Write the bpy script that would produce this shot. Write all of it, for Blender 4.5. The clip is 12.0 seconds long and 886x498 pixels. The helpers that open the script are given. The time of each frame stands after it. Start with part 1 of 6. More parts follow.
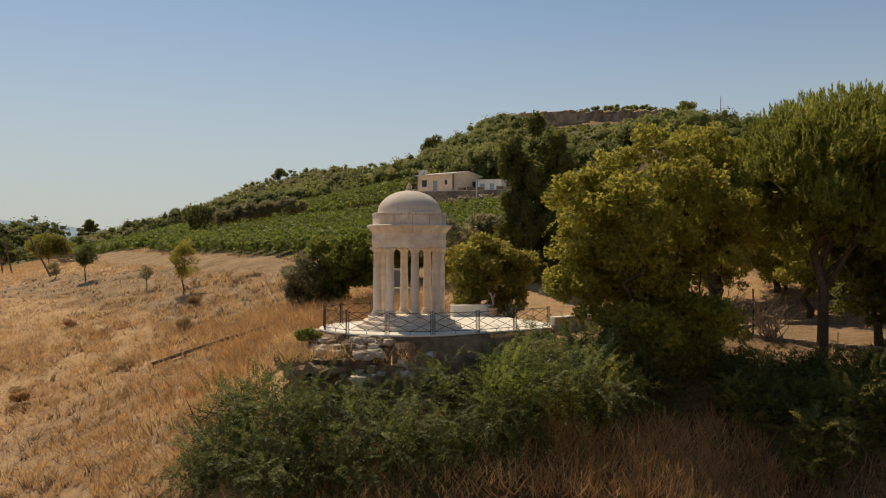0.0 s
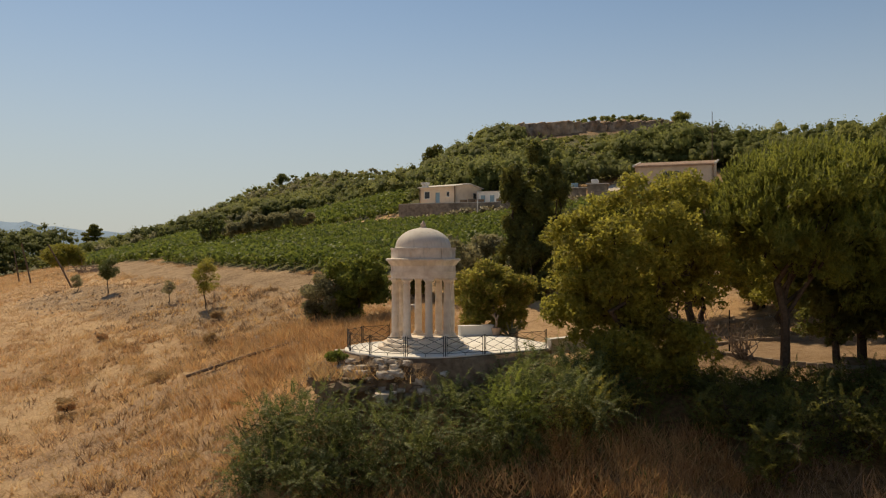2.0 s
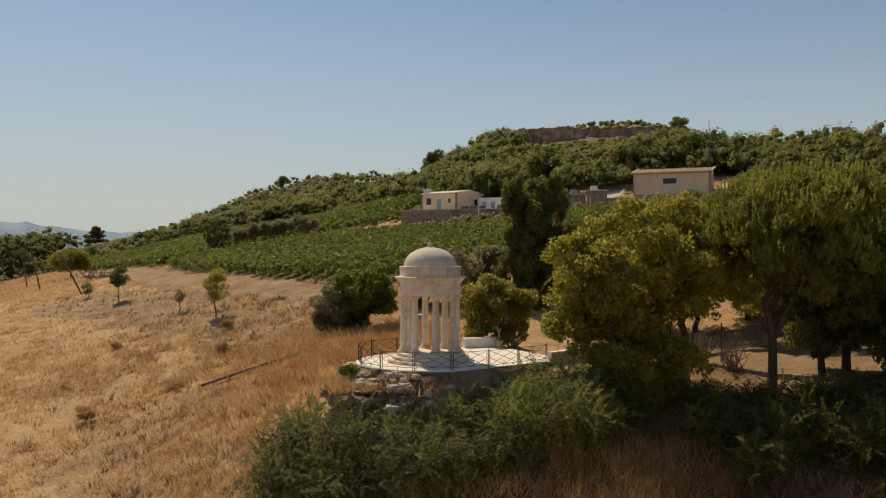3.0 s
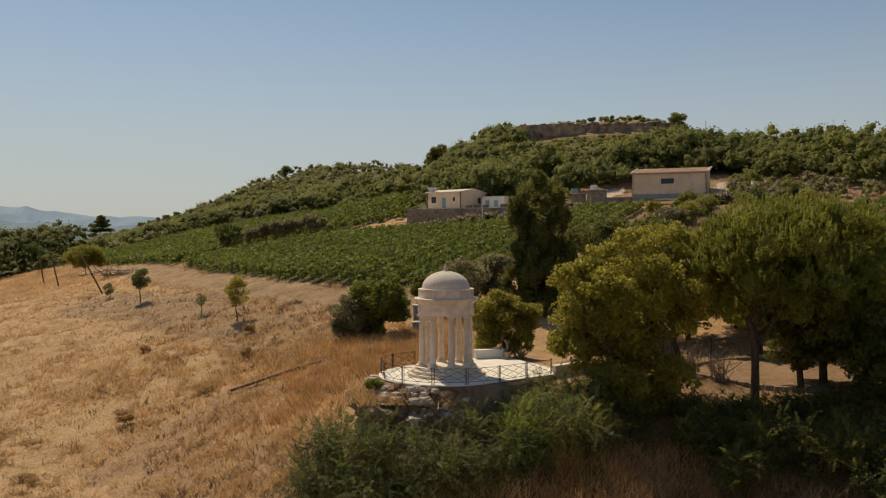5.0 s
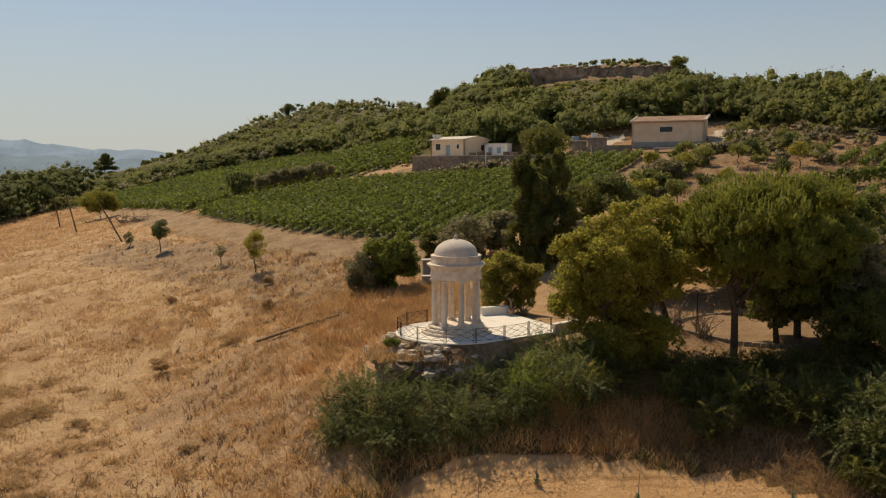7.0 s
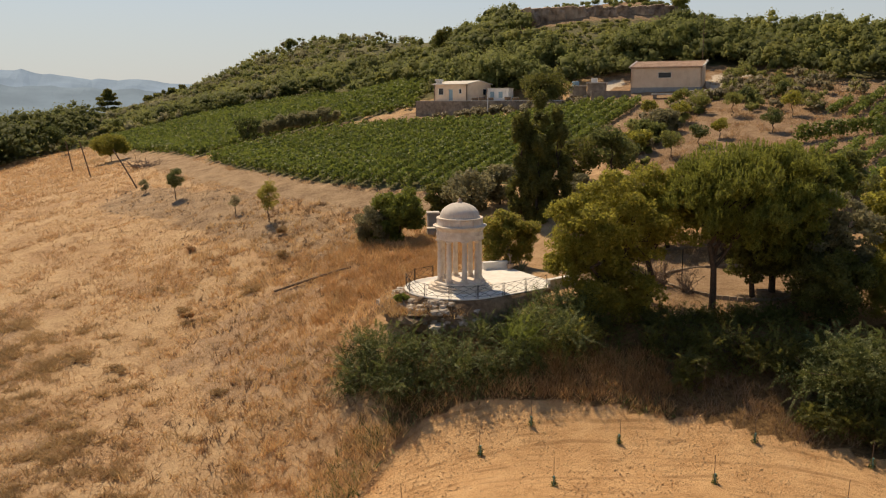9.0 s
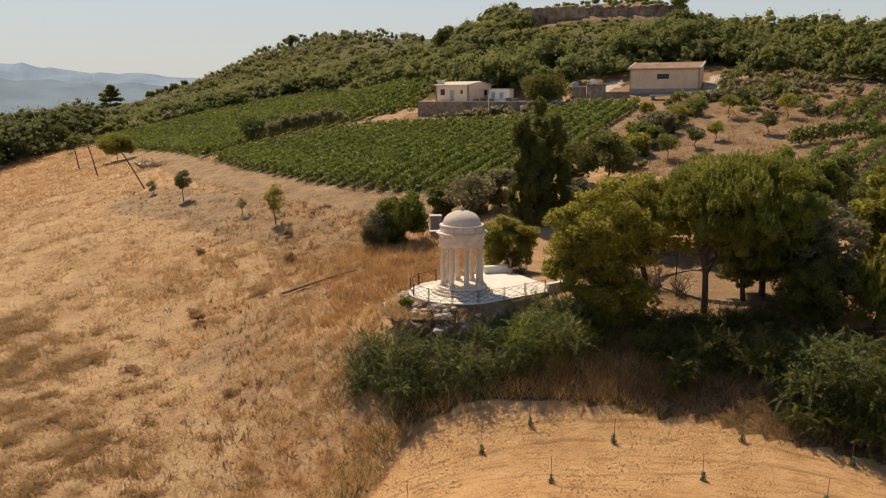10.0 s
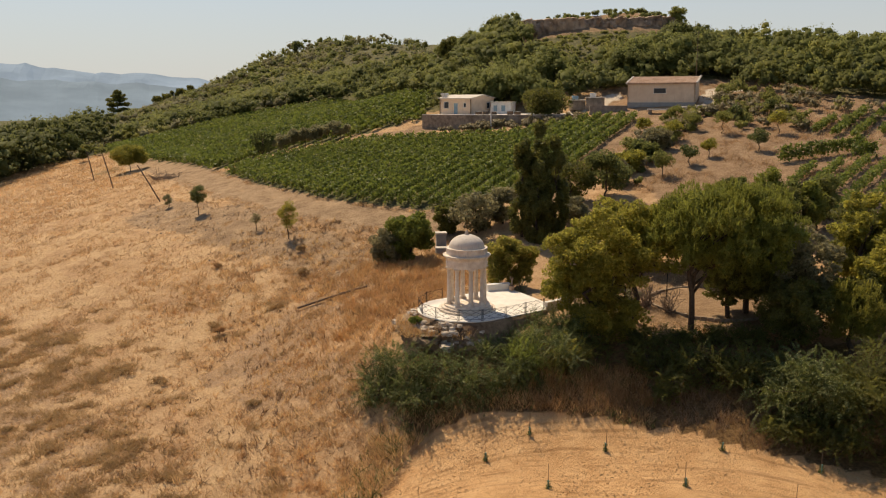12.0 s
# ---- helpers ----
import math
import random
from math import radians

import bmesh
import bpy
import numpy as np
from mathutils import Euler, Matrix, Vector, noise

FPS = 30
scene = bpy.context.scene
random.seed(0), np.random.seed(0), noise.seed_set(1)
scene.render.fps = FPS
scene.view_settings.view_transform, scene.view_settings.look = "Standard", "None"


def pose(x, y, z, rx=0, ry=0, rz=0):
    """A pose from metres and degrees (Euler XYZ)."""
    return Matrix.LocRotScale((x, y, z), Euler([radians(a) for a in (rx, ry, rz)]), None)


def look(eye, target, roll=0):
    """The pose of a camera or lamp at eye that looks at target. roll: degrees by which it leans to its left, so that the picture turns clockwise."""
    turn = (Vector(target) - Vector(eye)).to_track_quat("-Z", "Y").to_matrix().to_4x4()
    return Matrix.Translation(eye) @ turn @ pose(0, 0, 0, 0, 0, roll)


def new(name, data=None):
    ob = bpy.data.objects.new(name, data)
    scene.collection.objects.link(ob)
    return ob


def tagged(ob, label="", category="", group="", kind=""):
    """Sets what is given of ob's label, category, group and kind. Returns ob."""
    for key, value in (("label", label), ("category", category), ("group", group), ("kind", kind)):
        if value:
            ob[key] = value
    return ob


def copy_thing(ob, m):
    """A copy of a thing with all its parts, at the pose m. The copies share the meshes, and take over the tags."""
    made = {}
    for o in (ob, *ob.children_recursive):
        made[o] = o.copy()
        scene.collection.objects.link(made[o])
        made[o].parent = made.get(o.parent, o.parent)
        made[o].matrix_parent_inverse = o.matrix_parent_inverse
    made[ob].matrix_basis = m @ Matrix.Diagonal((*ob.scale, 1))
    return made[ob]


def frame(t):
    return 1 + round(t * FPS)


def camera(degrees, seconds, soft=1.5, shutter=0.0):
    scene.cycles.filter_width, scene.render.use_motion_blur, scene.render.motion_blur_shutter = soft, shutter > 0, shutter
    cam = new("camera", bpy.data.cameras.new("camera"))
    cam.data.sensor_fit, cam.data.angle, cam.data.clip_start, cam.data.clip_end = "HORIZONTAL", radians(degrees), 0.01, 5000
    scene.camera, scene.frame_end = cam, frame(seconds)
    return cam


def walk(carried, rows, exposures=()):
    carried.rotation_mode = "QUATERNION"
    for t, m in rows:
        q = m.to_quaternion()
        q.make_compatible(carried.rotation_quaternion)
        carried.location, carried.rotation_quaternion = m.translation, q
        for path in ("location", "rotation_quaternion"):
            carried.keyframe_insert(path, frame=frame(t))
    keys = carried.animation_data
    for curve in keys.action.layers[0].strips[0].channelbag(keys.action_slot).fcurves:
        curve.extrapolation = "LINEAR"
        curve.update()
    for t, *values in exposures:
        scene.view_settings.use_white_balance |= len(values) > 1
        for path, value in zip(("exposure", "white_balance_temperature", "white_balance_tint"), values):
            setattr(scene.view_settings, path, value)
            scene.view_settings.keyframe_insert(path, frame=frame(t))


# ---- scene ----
cam = camera(55.8, 12.0, 1.15)
METRES, EYE, TILT, LEAN, TURN = 34.0, 3.52, 0.3, 0.0, 0.0
ROWS = [
    (0.0, 0.0, 0.0, 0.0, 0.0, 0.0, 0.0),
    (0.5, -0.0051, -0.0418, 0.0119, -0.03, 0.0, 0.05),
    (1.0, -0.0104, -0.0833, 0.0228, -0.05, 0.01, 0.07),
    (1.5, -0.014, -0.1232, 0.0347, -0.07, 0.02, 0.08),
    (2.0, -0.018, -0.161, 0.0476, -0.09, 0.03, 0.09),
    (2.5, -0.0228, -0.1983, 0.0624, -0.1, 0.01, 0.11),
    (3.0, -0.0288, -0.2353, 0.0793, -0.12, -0.0, 0.14),
    (5.0, -0.0568, -0.3788, 0.1541, -0.15, -1.12, 0.2),
    (5.5, -0.0636, -0.4148, 0.1721, -0.14, -2.22, 0.21),
    (6.0, -0.069, -0.4516, 0.1917, -0.14, -3.37, 0.21),
    (6.5, -0.0734, -0.4895, 0.2124, -0.13, -4.56, 0.22),
    (7.0, -0.0765, -0.5268, 0.2334, -0.1, -5.73, 0.25),
    (7.5, -0.0785, -0.5636, 0.2552, -0.09, -6.9, 0.28),
    (9.5, -0.0854, -0.7065, 0.3406, 0.04, -10.89, 0.3),
    (10.0, -0.0879, -0.742, 0.3618, 0.06, -10.91, 0.31),
    (10.5, -0.0904, -0.778, 0.3831, 0.09, -10.94, 0.33),
    (11.0, -0.093, -0.8131, 0.4046, 0.12, -10.94, 0.35),
    (11.5, -0.0957, -0.8482, 0.4254, 0.16, -10.97, 0.36),
    (12.0, -0.0974, -0.8839, 0.4459, 0.2, -10.97, 0.38),
]
walk(cam, [(t, pose(0, 0, EYE, TILT, LEAN, TURN) @ pose(METRES * x, METRES * y, METRES * z, 90 + pitch, roll, yaw)) for t, x, y, z, yaw, pitch, roll in ROWS],
     exposures=[(0.0, -0.17, 7200, 9), (3.0, -0.22, 7200, 9), (5.5, -0.28, 7200, 9), (7.5, -0.12, 7200, 11), (9.5, 0.05, 7200, 13), (12.0, 0.08, 7200, 13)])

# ---- light ----
SUN_AZ, SUN_EL = -29.0, 54.0   # degrees from +y towards +x, and above the horizon
world = bpy.data.worlds.new("sky")
scene.world = world
world.use_nodes = True
wn = world.node_tree.nodes
sky = wn.new("ShaderNodeTexSky")
sky.sky_type, sky.sun_disc = "NISHITA", False
sky.sun_elevation, sky.sun_rotation = radians(SUN_EL), radians(SUN_AZ)
sky.air_density, sky.dust_density, sky.ozone_density = 1.0, 0.6, 1.0
sky.altitude = 900
wn["Background"].inputs["Strength"].default_value = 0.1
wl = world.node_tree.links
sky_co = wn.new("ShaderNodeTexCoord")
sky_split = wn.new("ShaderNodeSeparateXYZ")
wl.new(sky_co.outputs["Generated"], sky_split.inputs[0])
haze_fac = wn.new("ShaderNodeMapRange")   # summer haze, thickest at the horizon all round
haze_fac.interpolation_type = "SMOOTHSTEP"
for i, v in enumerate((-0.02, 0.33, 0.85, 0.0)):
    haze_fac.inputs[i + 1].default_value = v
wl.new(sky_split.outputs["Z"], haze_fac.inputs[0])
haze_mix = wn.new("ShaderNodeMix")
haze_mix.data_type = "RGBA"
haze_mix.inputs[7].default_value = (5.0, 5.15, 5.5, 1)
wl.new(haze_fac.outputs[0], haze_mix.inputs[0])
wl.new(sky.outputs[0], haze_mix.inputs[6])
sky_tint = wn.new("ShaderNodeMix")   # dust in the air takes a little of the red
sky_tint.data_type, sky_tint.blend_type = "RGBA", "MULTIPLY"
sky_tint.inputs[0].default_value = 1.0
sky_tint.inputs[7].default_value = (0.975, 1.015, 1.02, 1)
wl.new(haze_mix.outputs[2], sky_tint.inputs[6])
wl.new(sky_tint.outputs[2], wn["Background"].inputs["Color"])
sun_data = bpy.data.lights.new("sun", "SUN")
sun_data.energy, sun_data.angle, sun_data.color = 4.4, radians(0.6), (1.0, 0.865, 0.65)
sun_ob = new("sun", sun_data)
sun_way = Vector((math.sin(radians(SUN_AZ)) * math.cos(radians(SUN_EL)), math.cos(radians(SUN_AZ)) * math.cos(radians(SUN_EL)), math.sin(radians(SUN_EL))))
sun_ob.matrix_world = look(sun_way * 200, (0, 0, 0))

# ---- materials ----


class Mat:
    """A small builder of node materials."""

    def __init__(self, name, rough=0.9):
        self.m = bpy.data.materials.new(name)
        self.m.use_nodes = True
        self.t = self.m.node_tree
        self.n, self.l = self.t.nodes, self.t.links
        self.bsdf = self.n["Principled BSDF"]
        self.bsdf.inputs["Roughness"].default_value = rough
        self.bsdf.inputs["Specular IOR Level"].default_value = 0.2
        self.co = self.n.new("ShaderNodeTexCoord").outputs["Object"]

    def noise(self, scale, detail=4, rough=0.55, co=None, stretch=None):
        co = co or self.co
        if stretch:
            mp = self.n.new("ShaderNodeMapping")
            mp.inputs["Scale"].default_value = stretch
            self.l.new(co, mp.inputs["Vector"])
            co = mp.outputs[0]
        k = self.n.new("ShaderNodeTexNoise")
        k.inputs["Scale"].default_value, k.inputs["Detail"].default_value, k.inputs["Roughness"].default_value = scale, detail, rough
        self.l.new(co, k.inputs["Vector"])
        return k.outputs["Fac"]

    def ramp(self, fac, stops):
        r = self.n.new("ShaderNodeValToRGB")
        e = r.color_ramp.elements
        while len(e) < len(stops):
            e.new(0.5)
        for el, (p, c) in zip(e, stops):
            el.position, el.color = p, (*c, 1) if len(c) == 3 else c
        self.l.new(fac, r.inputs[0])
        return r.outputs[0]

    def step(self, fac, lo, hi):
        k = self.n.new("ShaderNodeMapRange")
        k.interpolation_type = "SMOOTHSTEP"
        k.inputs[1].default_value, k.inputs[2].default_value = lo, hi
        self.l.new(fac, k.inputs[0])
        return k.outputs[0]

    def mix(self, fac, a, b, mode="MIX"):
        k = self.n.new("ShaderNodeMix")
        k.data_type, k.blend_type = "RGBA", mode
        for sock, v in ((k.inputs[0], fac), (k.inputs[6], a), (k.inputs[7], b)):
            if isinstance(v, (int, float)):
                sock.default_value = v
            elif isinstance(v, tuple):
                sock.default_value = (*v, 1)
            else:
                self.l.new(v, sock)
        return k.outputs[2]

    def math(self, op, a, b=0.0):
        k = self.n.new("ShaderNodeMath")
        k.operation = op
        for sock, v in zip(k.inputs, (a, b)):
            if isinstance(v, (int, float)):
                sock.default_value = v
            else:
                self.l.new(v, sock)
        return k.outputs[0]

    def attr(self, name):
        k = self.n.new("ShaderNodeAttribute")
        k.attribute_name = name
        return k.outputs["Fac"]

    def island(self):
        return self.n.new("ShaderNodeNewGeometry").outputs["Random Per Island"]

    def chance(self):
        return self.n.new("ShaderNodeObjectInfo").outputs["Random"]

    def color(self, c):
        if isinstance(c, tuple):
            self.bsdf.inputs["Base Color"].default_value = (*c, 1)
        else:
            self.l.new(c, self.bsdf.inputs["Base Color"])
        return self

    def bump(self, fac, strength=0.4, distance=0.05):
        k = self.n.new("ShaderNodeBump")
        k.inputs["Strength"].default_value, k.inputs["Distance"].default_value = strength, distance
        self.l.new(fac, k.inputs["Height"])
        self.l.new(k.outputs[0], self.bsdf.inputs["Normal"])
        return self


def leaf_material(name, dark, light, third=None, glow=0.35, patch=0.5, own=0.6, tuft=0.0, relief=0.4):
    """Leaves: colour by leaf and by patches of the crown, some light passing through."""
    k = Mat(name, 0.62)
    k.bsdf.inputs["Specular IOR Level"].default_value = 0.3
    per_leaf = k.island()
    big = k.step(k.noise(patch, 2), 0.35, 0.65)
    fac = k.math("ADD", k.math("MULTIPLY", per_leaf, own), k.math("MULTIPLY", big, 1 - own))
    if tuft:
        # the shade of gaps and the light on tips, put into the crown's colour
        spots = k.noise(tuft, 4, 0.7)
        fac = k.math("ADD", k.math("MULTIPLY", fac, 0.65), k.math("MULTIPLY", k.step(spots, 0.38, 0.62), 0.35))
        k.bump(spots, relief, 1.2 / tuft)
        k.bsdf.inputs["Specular IOR Level"].default_value = 0.08
    col = k.ramp(fac, [(0.1, dark), (0.9, light)])
    if third:
        col = k.mix(k.math("GREATER_THAN", per_leaf, 0.86), col, third)
    k.color(col)
    tr = k.n.new("ShaderNodeBsdfTranslucent")
    k.l.new(k.mix(0.5, col, tuple(min(1, 1.4 * c) for c in light)), tr.inputs["Color"])
    mx = k.n.new("ShaderNodeMixShader")
    mx.inputs[0].default_value = glow
    k.l.new(k.bsdf.outputs[0], mx.inputs[1])
    k.l.new(tr.outputs[0], mx.inputs[2])
    k.l.new(mx.outputs[0], k.n["Material Output"].inputs["Surface"])
    return k.m


def stone_material(name, dark, light, scale=3.0, bump=0.3, rough=0.85, each=0.0):
    k = Mat(name, rough)
    a = k.noise(scale, 6, 0.65)
    b = k.noise(scale * 0.25, 3)
    col = k.ramp(k.math("ADD", k.math("MULTIPLY", a, 0.6), k.math("MULTIPLY", b, 0.4)), [(0.35, dark), (0.62, light)])
    streak = k.step(k.noise(2.2, 4, 0.6, stretch=(3, 3, 0.35)), 0.56, 0.74)
    col = k.mix(k.math("MULTIPLY", streak, 0.35), col, tuple(c * 0.55 for c in dark))
    if each:
        col = k.mix(k.math("MULTIPLY", k.chance(), each), col, tuple(c * 0.62 for c in dark))
    k.color(col)
    k.bump(k.noise(scale * 6, 5, 0.6), bump, 0.02)
    return k.m


def plain_material(name, col, rough=0.7, spread=0.15, metal=0.0, scale=4.0):
    k = Mat(name, rough)
    k.bsdf.inputs["Metallic"].default_value = metal
    f = k.noise(scale, 5, 0.6)
    k.color(k.ramp(f, [(0.3, tuple(c * (1 - spread) for c in col)), (0.7, tuple(min(1, c * (1 + spread)) for c in col))]))
    k.bump(k.noise(scale * 8, 4), 0.15, 0.01)
    return k.m


M_OLIVE = leaf_material("olive_yellow_leaves", (0.13, 0.13, 0.022), (0.37, 0.335, 0.062), (0.42, 0.36, 0.075), glow=0.58)
M_PINE = leaf_material("pine_needles", (0.095, 0.11, 0.022), (0.30, 0.305, 0.06), glow=0.54)
M_DARK = leaf_material("dark_green_leaves", (0.062, 0.066, 0.016), (0.195, 0.19, 0.045), glow=0.48)
M_GREY = leaf_material("grey_green_leaves", (0.13, 0.12, 0.06), (0.32, 0.285, 0.15), glow=0.45)
M_YELLOW = leaf_material("yellow_green_leaves", (0.12, 0.125, 0.018), (0.34, 0.31, 0.06), glow=0.5)
M_BUSH = leaf_material("bank_bush_leaves", (0.042, 0.056, 0.014), (0.168, 0.188, 0.054), (0.31, 0.325, 0.13), glow=0.38)
M_BRIGHT = leaf_material("bright_green_leaves", (0.10, 0.125, 0.02), (0.28, 0.315, 0.065), glow=0.5)
M_RUST = leaf_material("rusty_green_leaves", (0.14, 0.142, 0.024), (0.38, 0.34, 0.07), (0.46, 0.32, 0.09), glow=0.55)
M_VINE = leaf_material("vine_leaves", (0.066, 0.092, 0.018), (0.215, 0.25, 0.05), (0.29, 0.28, 0.07), glow=0.4, patch=0.25)
# woodland greens, lightened and greyed to carry distance haze in their colour
M_WOOD = leaf_material("woodland_leaves", (0.115, 0.13, 0.042), (0.255, 0.268, 0.082), glow=0.5, patch=0.06, own=0.12, tuft=1.6)
M_WOODD = leaf_material("dark_woodland_leaves", (0.088, 0.10, 0.036), (0.205, 0.216, 0.072), glow=0.5, patch=0.08, own=0.12, tuft=1.6)
M_WOODY = leaf_material("yellowish_woodland_leaves", (0.14, 0.146, 0.044), (0.305, 0.30, 0.086), glow=0.5, patch=0.06, own=0.12, tuft=1.6)
M_GROVE = leaf_material("olive_grove_leaves", (0.165, 0.155, 0.08), (0.33, 0.305, 0.17), glow=0.52, patch=0.09, own=0.15, tuft=1.6)
M_SCRUB = leaf_material("dry_scrub_leaves", (0.10, 0.085, 0.04), (0.25, 0.20, 0.10), glow=0.3)
M_DARK2 = leaf_material("dark_round_tree_leaves", (0.07, 0.088, 0.018), (0.255, 0.275, 0.05), glow=0.48)
M_BROWN = leaf_material("withered_brown_grass", (0.28, 0.172, 0.09), (0.54, 0.355, 0.195), glow=0.3)
M_STRAW = leaf_material("straw", (0.33, 0.185, 0.085), (0.73, 0.49, 0.26), glow=0.32, patch=0.12)
M_AMBER = leaf_material("amber_dry_grass", (0.36, 0.20, 0.085), (0.78, 0.51, 0.25), glow=0.36, patch=0.2)
M_KHAKI = leaf_material("khaki_weeds", (0.26, 0.16, 0.072), (0.50, 0.34, 0.165), glow=0.4, patch=0.3)
M_WEED = leaf_material("dead_brown_weeds", (0.16, 0.095, 0.05), (0.36, 0.23, 0.13), glow=0.2)
M_BARK = plain_material("bark", (0.085, 0.060, 0.042), 0.95, 0.4, scale=6)
M_PALEBARK = plain_material("pale_bark", (0.26, 0.19, 0.14), 0.9, 0.35, scale=5)
M_MARBLE = stone_material("weathered_white_stone", (0.62, 0.505, 0.395), (0.86, 0.765, 0.65), 2.2, 0.25, each=0.3)
M_DOME = stone_material("dome_plaster", (0.52, 0.45, 0.38), (0.66, 0.59, 0.51), 1.6, 0.2)
M_PAVING = stone_material("pale_paving", (0.66, 0.60, 0.52), (0.82, 0.77, 0.69), 1.2, 0.15)
M_ROCK = stone_material("limestone_rock", (0.27, 0.21, 0.155), (0.66, 0.57, 0.47), 3.0, 1.0)
M_BRUSH = leaf_material("reddish_dry_brush", (0.27, 0.14, 0.052), (0.62, 0.37, 0.165), glow=0.33)
M_YARDWALL = stone_material("brown_rubble_wall", (0.17, 0.13, 0.095), (0.38, 0.30, 0.225), 1.8, 1.0)
M_YARD = stone_material("bright_yard_concrete", (0.66, 0.60, 0.52), (0.80, 0.74, 0.66), 0.4, 0.1)
M_FINIAL = stone_material("rusty_finial", (0.46, 0.33, 0.23), (0.66, 0.53, 0.42), 5.0, 0.4)
# brown rock of ledges and wall, darkened for the shade below the rim
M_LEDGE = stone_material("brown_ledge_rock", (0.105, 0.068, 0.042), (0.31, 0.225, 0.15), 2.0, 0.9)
M_EARTH = stone_material("brown_bank_earth", (0.12, 0.07, 0.038), (0.32, 0.215, 0.13), 2.2, 1.0)
M_CLIFF = stone_material("brown_cliff_rock", (0.12, 0.075, 0.05), (0.56, 0.41, 0.29), 0.5, 1.0)
M_WALL = stone_material("rubble_wall", (0.16, 0.13, 0.10), (0.34, 0.28, 0.22), 1.2, 0.7)
M_PLASTER = stone_material("cream_plaster", (0.70, 0.52, 0.36), (0.81, 0.63, 0.46), 0.8, 0.1)
M_PLINTH = stone_material("grey_plinth", (0.26, 0.25, 0.24), (0.36, 0.35, 0.33), 0.8, 0.2)
M_WHITE = stone_material("white_paint", (0.68, 0.64, 0.58), (0.80, 0.77, 0.72), 0.9, 0.1)
M_TILE = stone_material("clay_roof_tiles", (0.36, 0.22, 0.14), (0.58, 0.42, 0.31), 1.5, 0.5)
M_CONCRETE = stone_material("pale_concrete", (0.55, 0.49, 0.42), (0.70, 0.64, 0.56), 0.6, 0.2)
M_IRON = plain_material("dark_wrought_iron", (0.035, 0.030, 0.027), 0.6, 0.3, 0.4)
M_TIMBER = plain_material("weathered_timber", (0.16, 0.11, 0.075), 0.9, 0.35)
M_GREEN = plain_material("faded_green_tree_guard", (0.16, 0.30, 0.25), 0.6)
M_GLASS = plain_material("dark_window_glass", (0.05, 0.055, 0.06), 0.15, 0.1)
M_BLUE = plain_material("faded_blue_paint", (0.25, 0.36, 0.42), 0.6)
M_CLOD = plain_material("ochre_clods", (0.56, 0.36, 0.18), 0.95, 0.3)
M_KERB = stone_material("garden_kerb_stone", (0.22, 0.17, 0.12), (0.40, 0.31, 0.23), 2.0, 0.5)


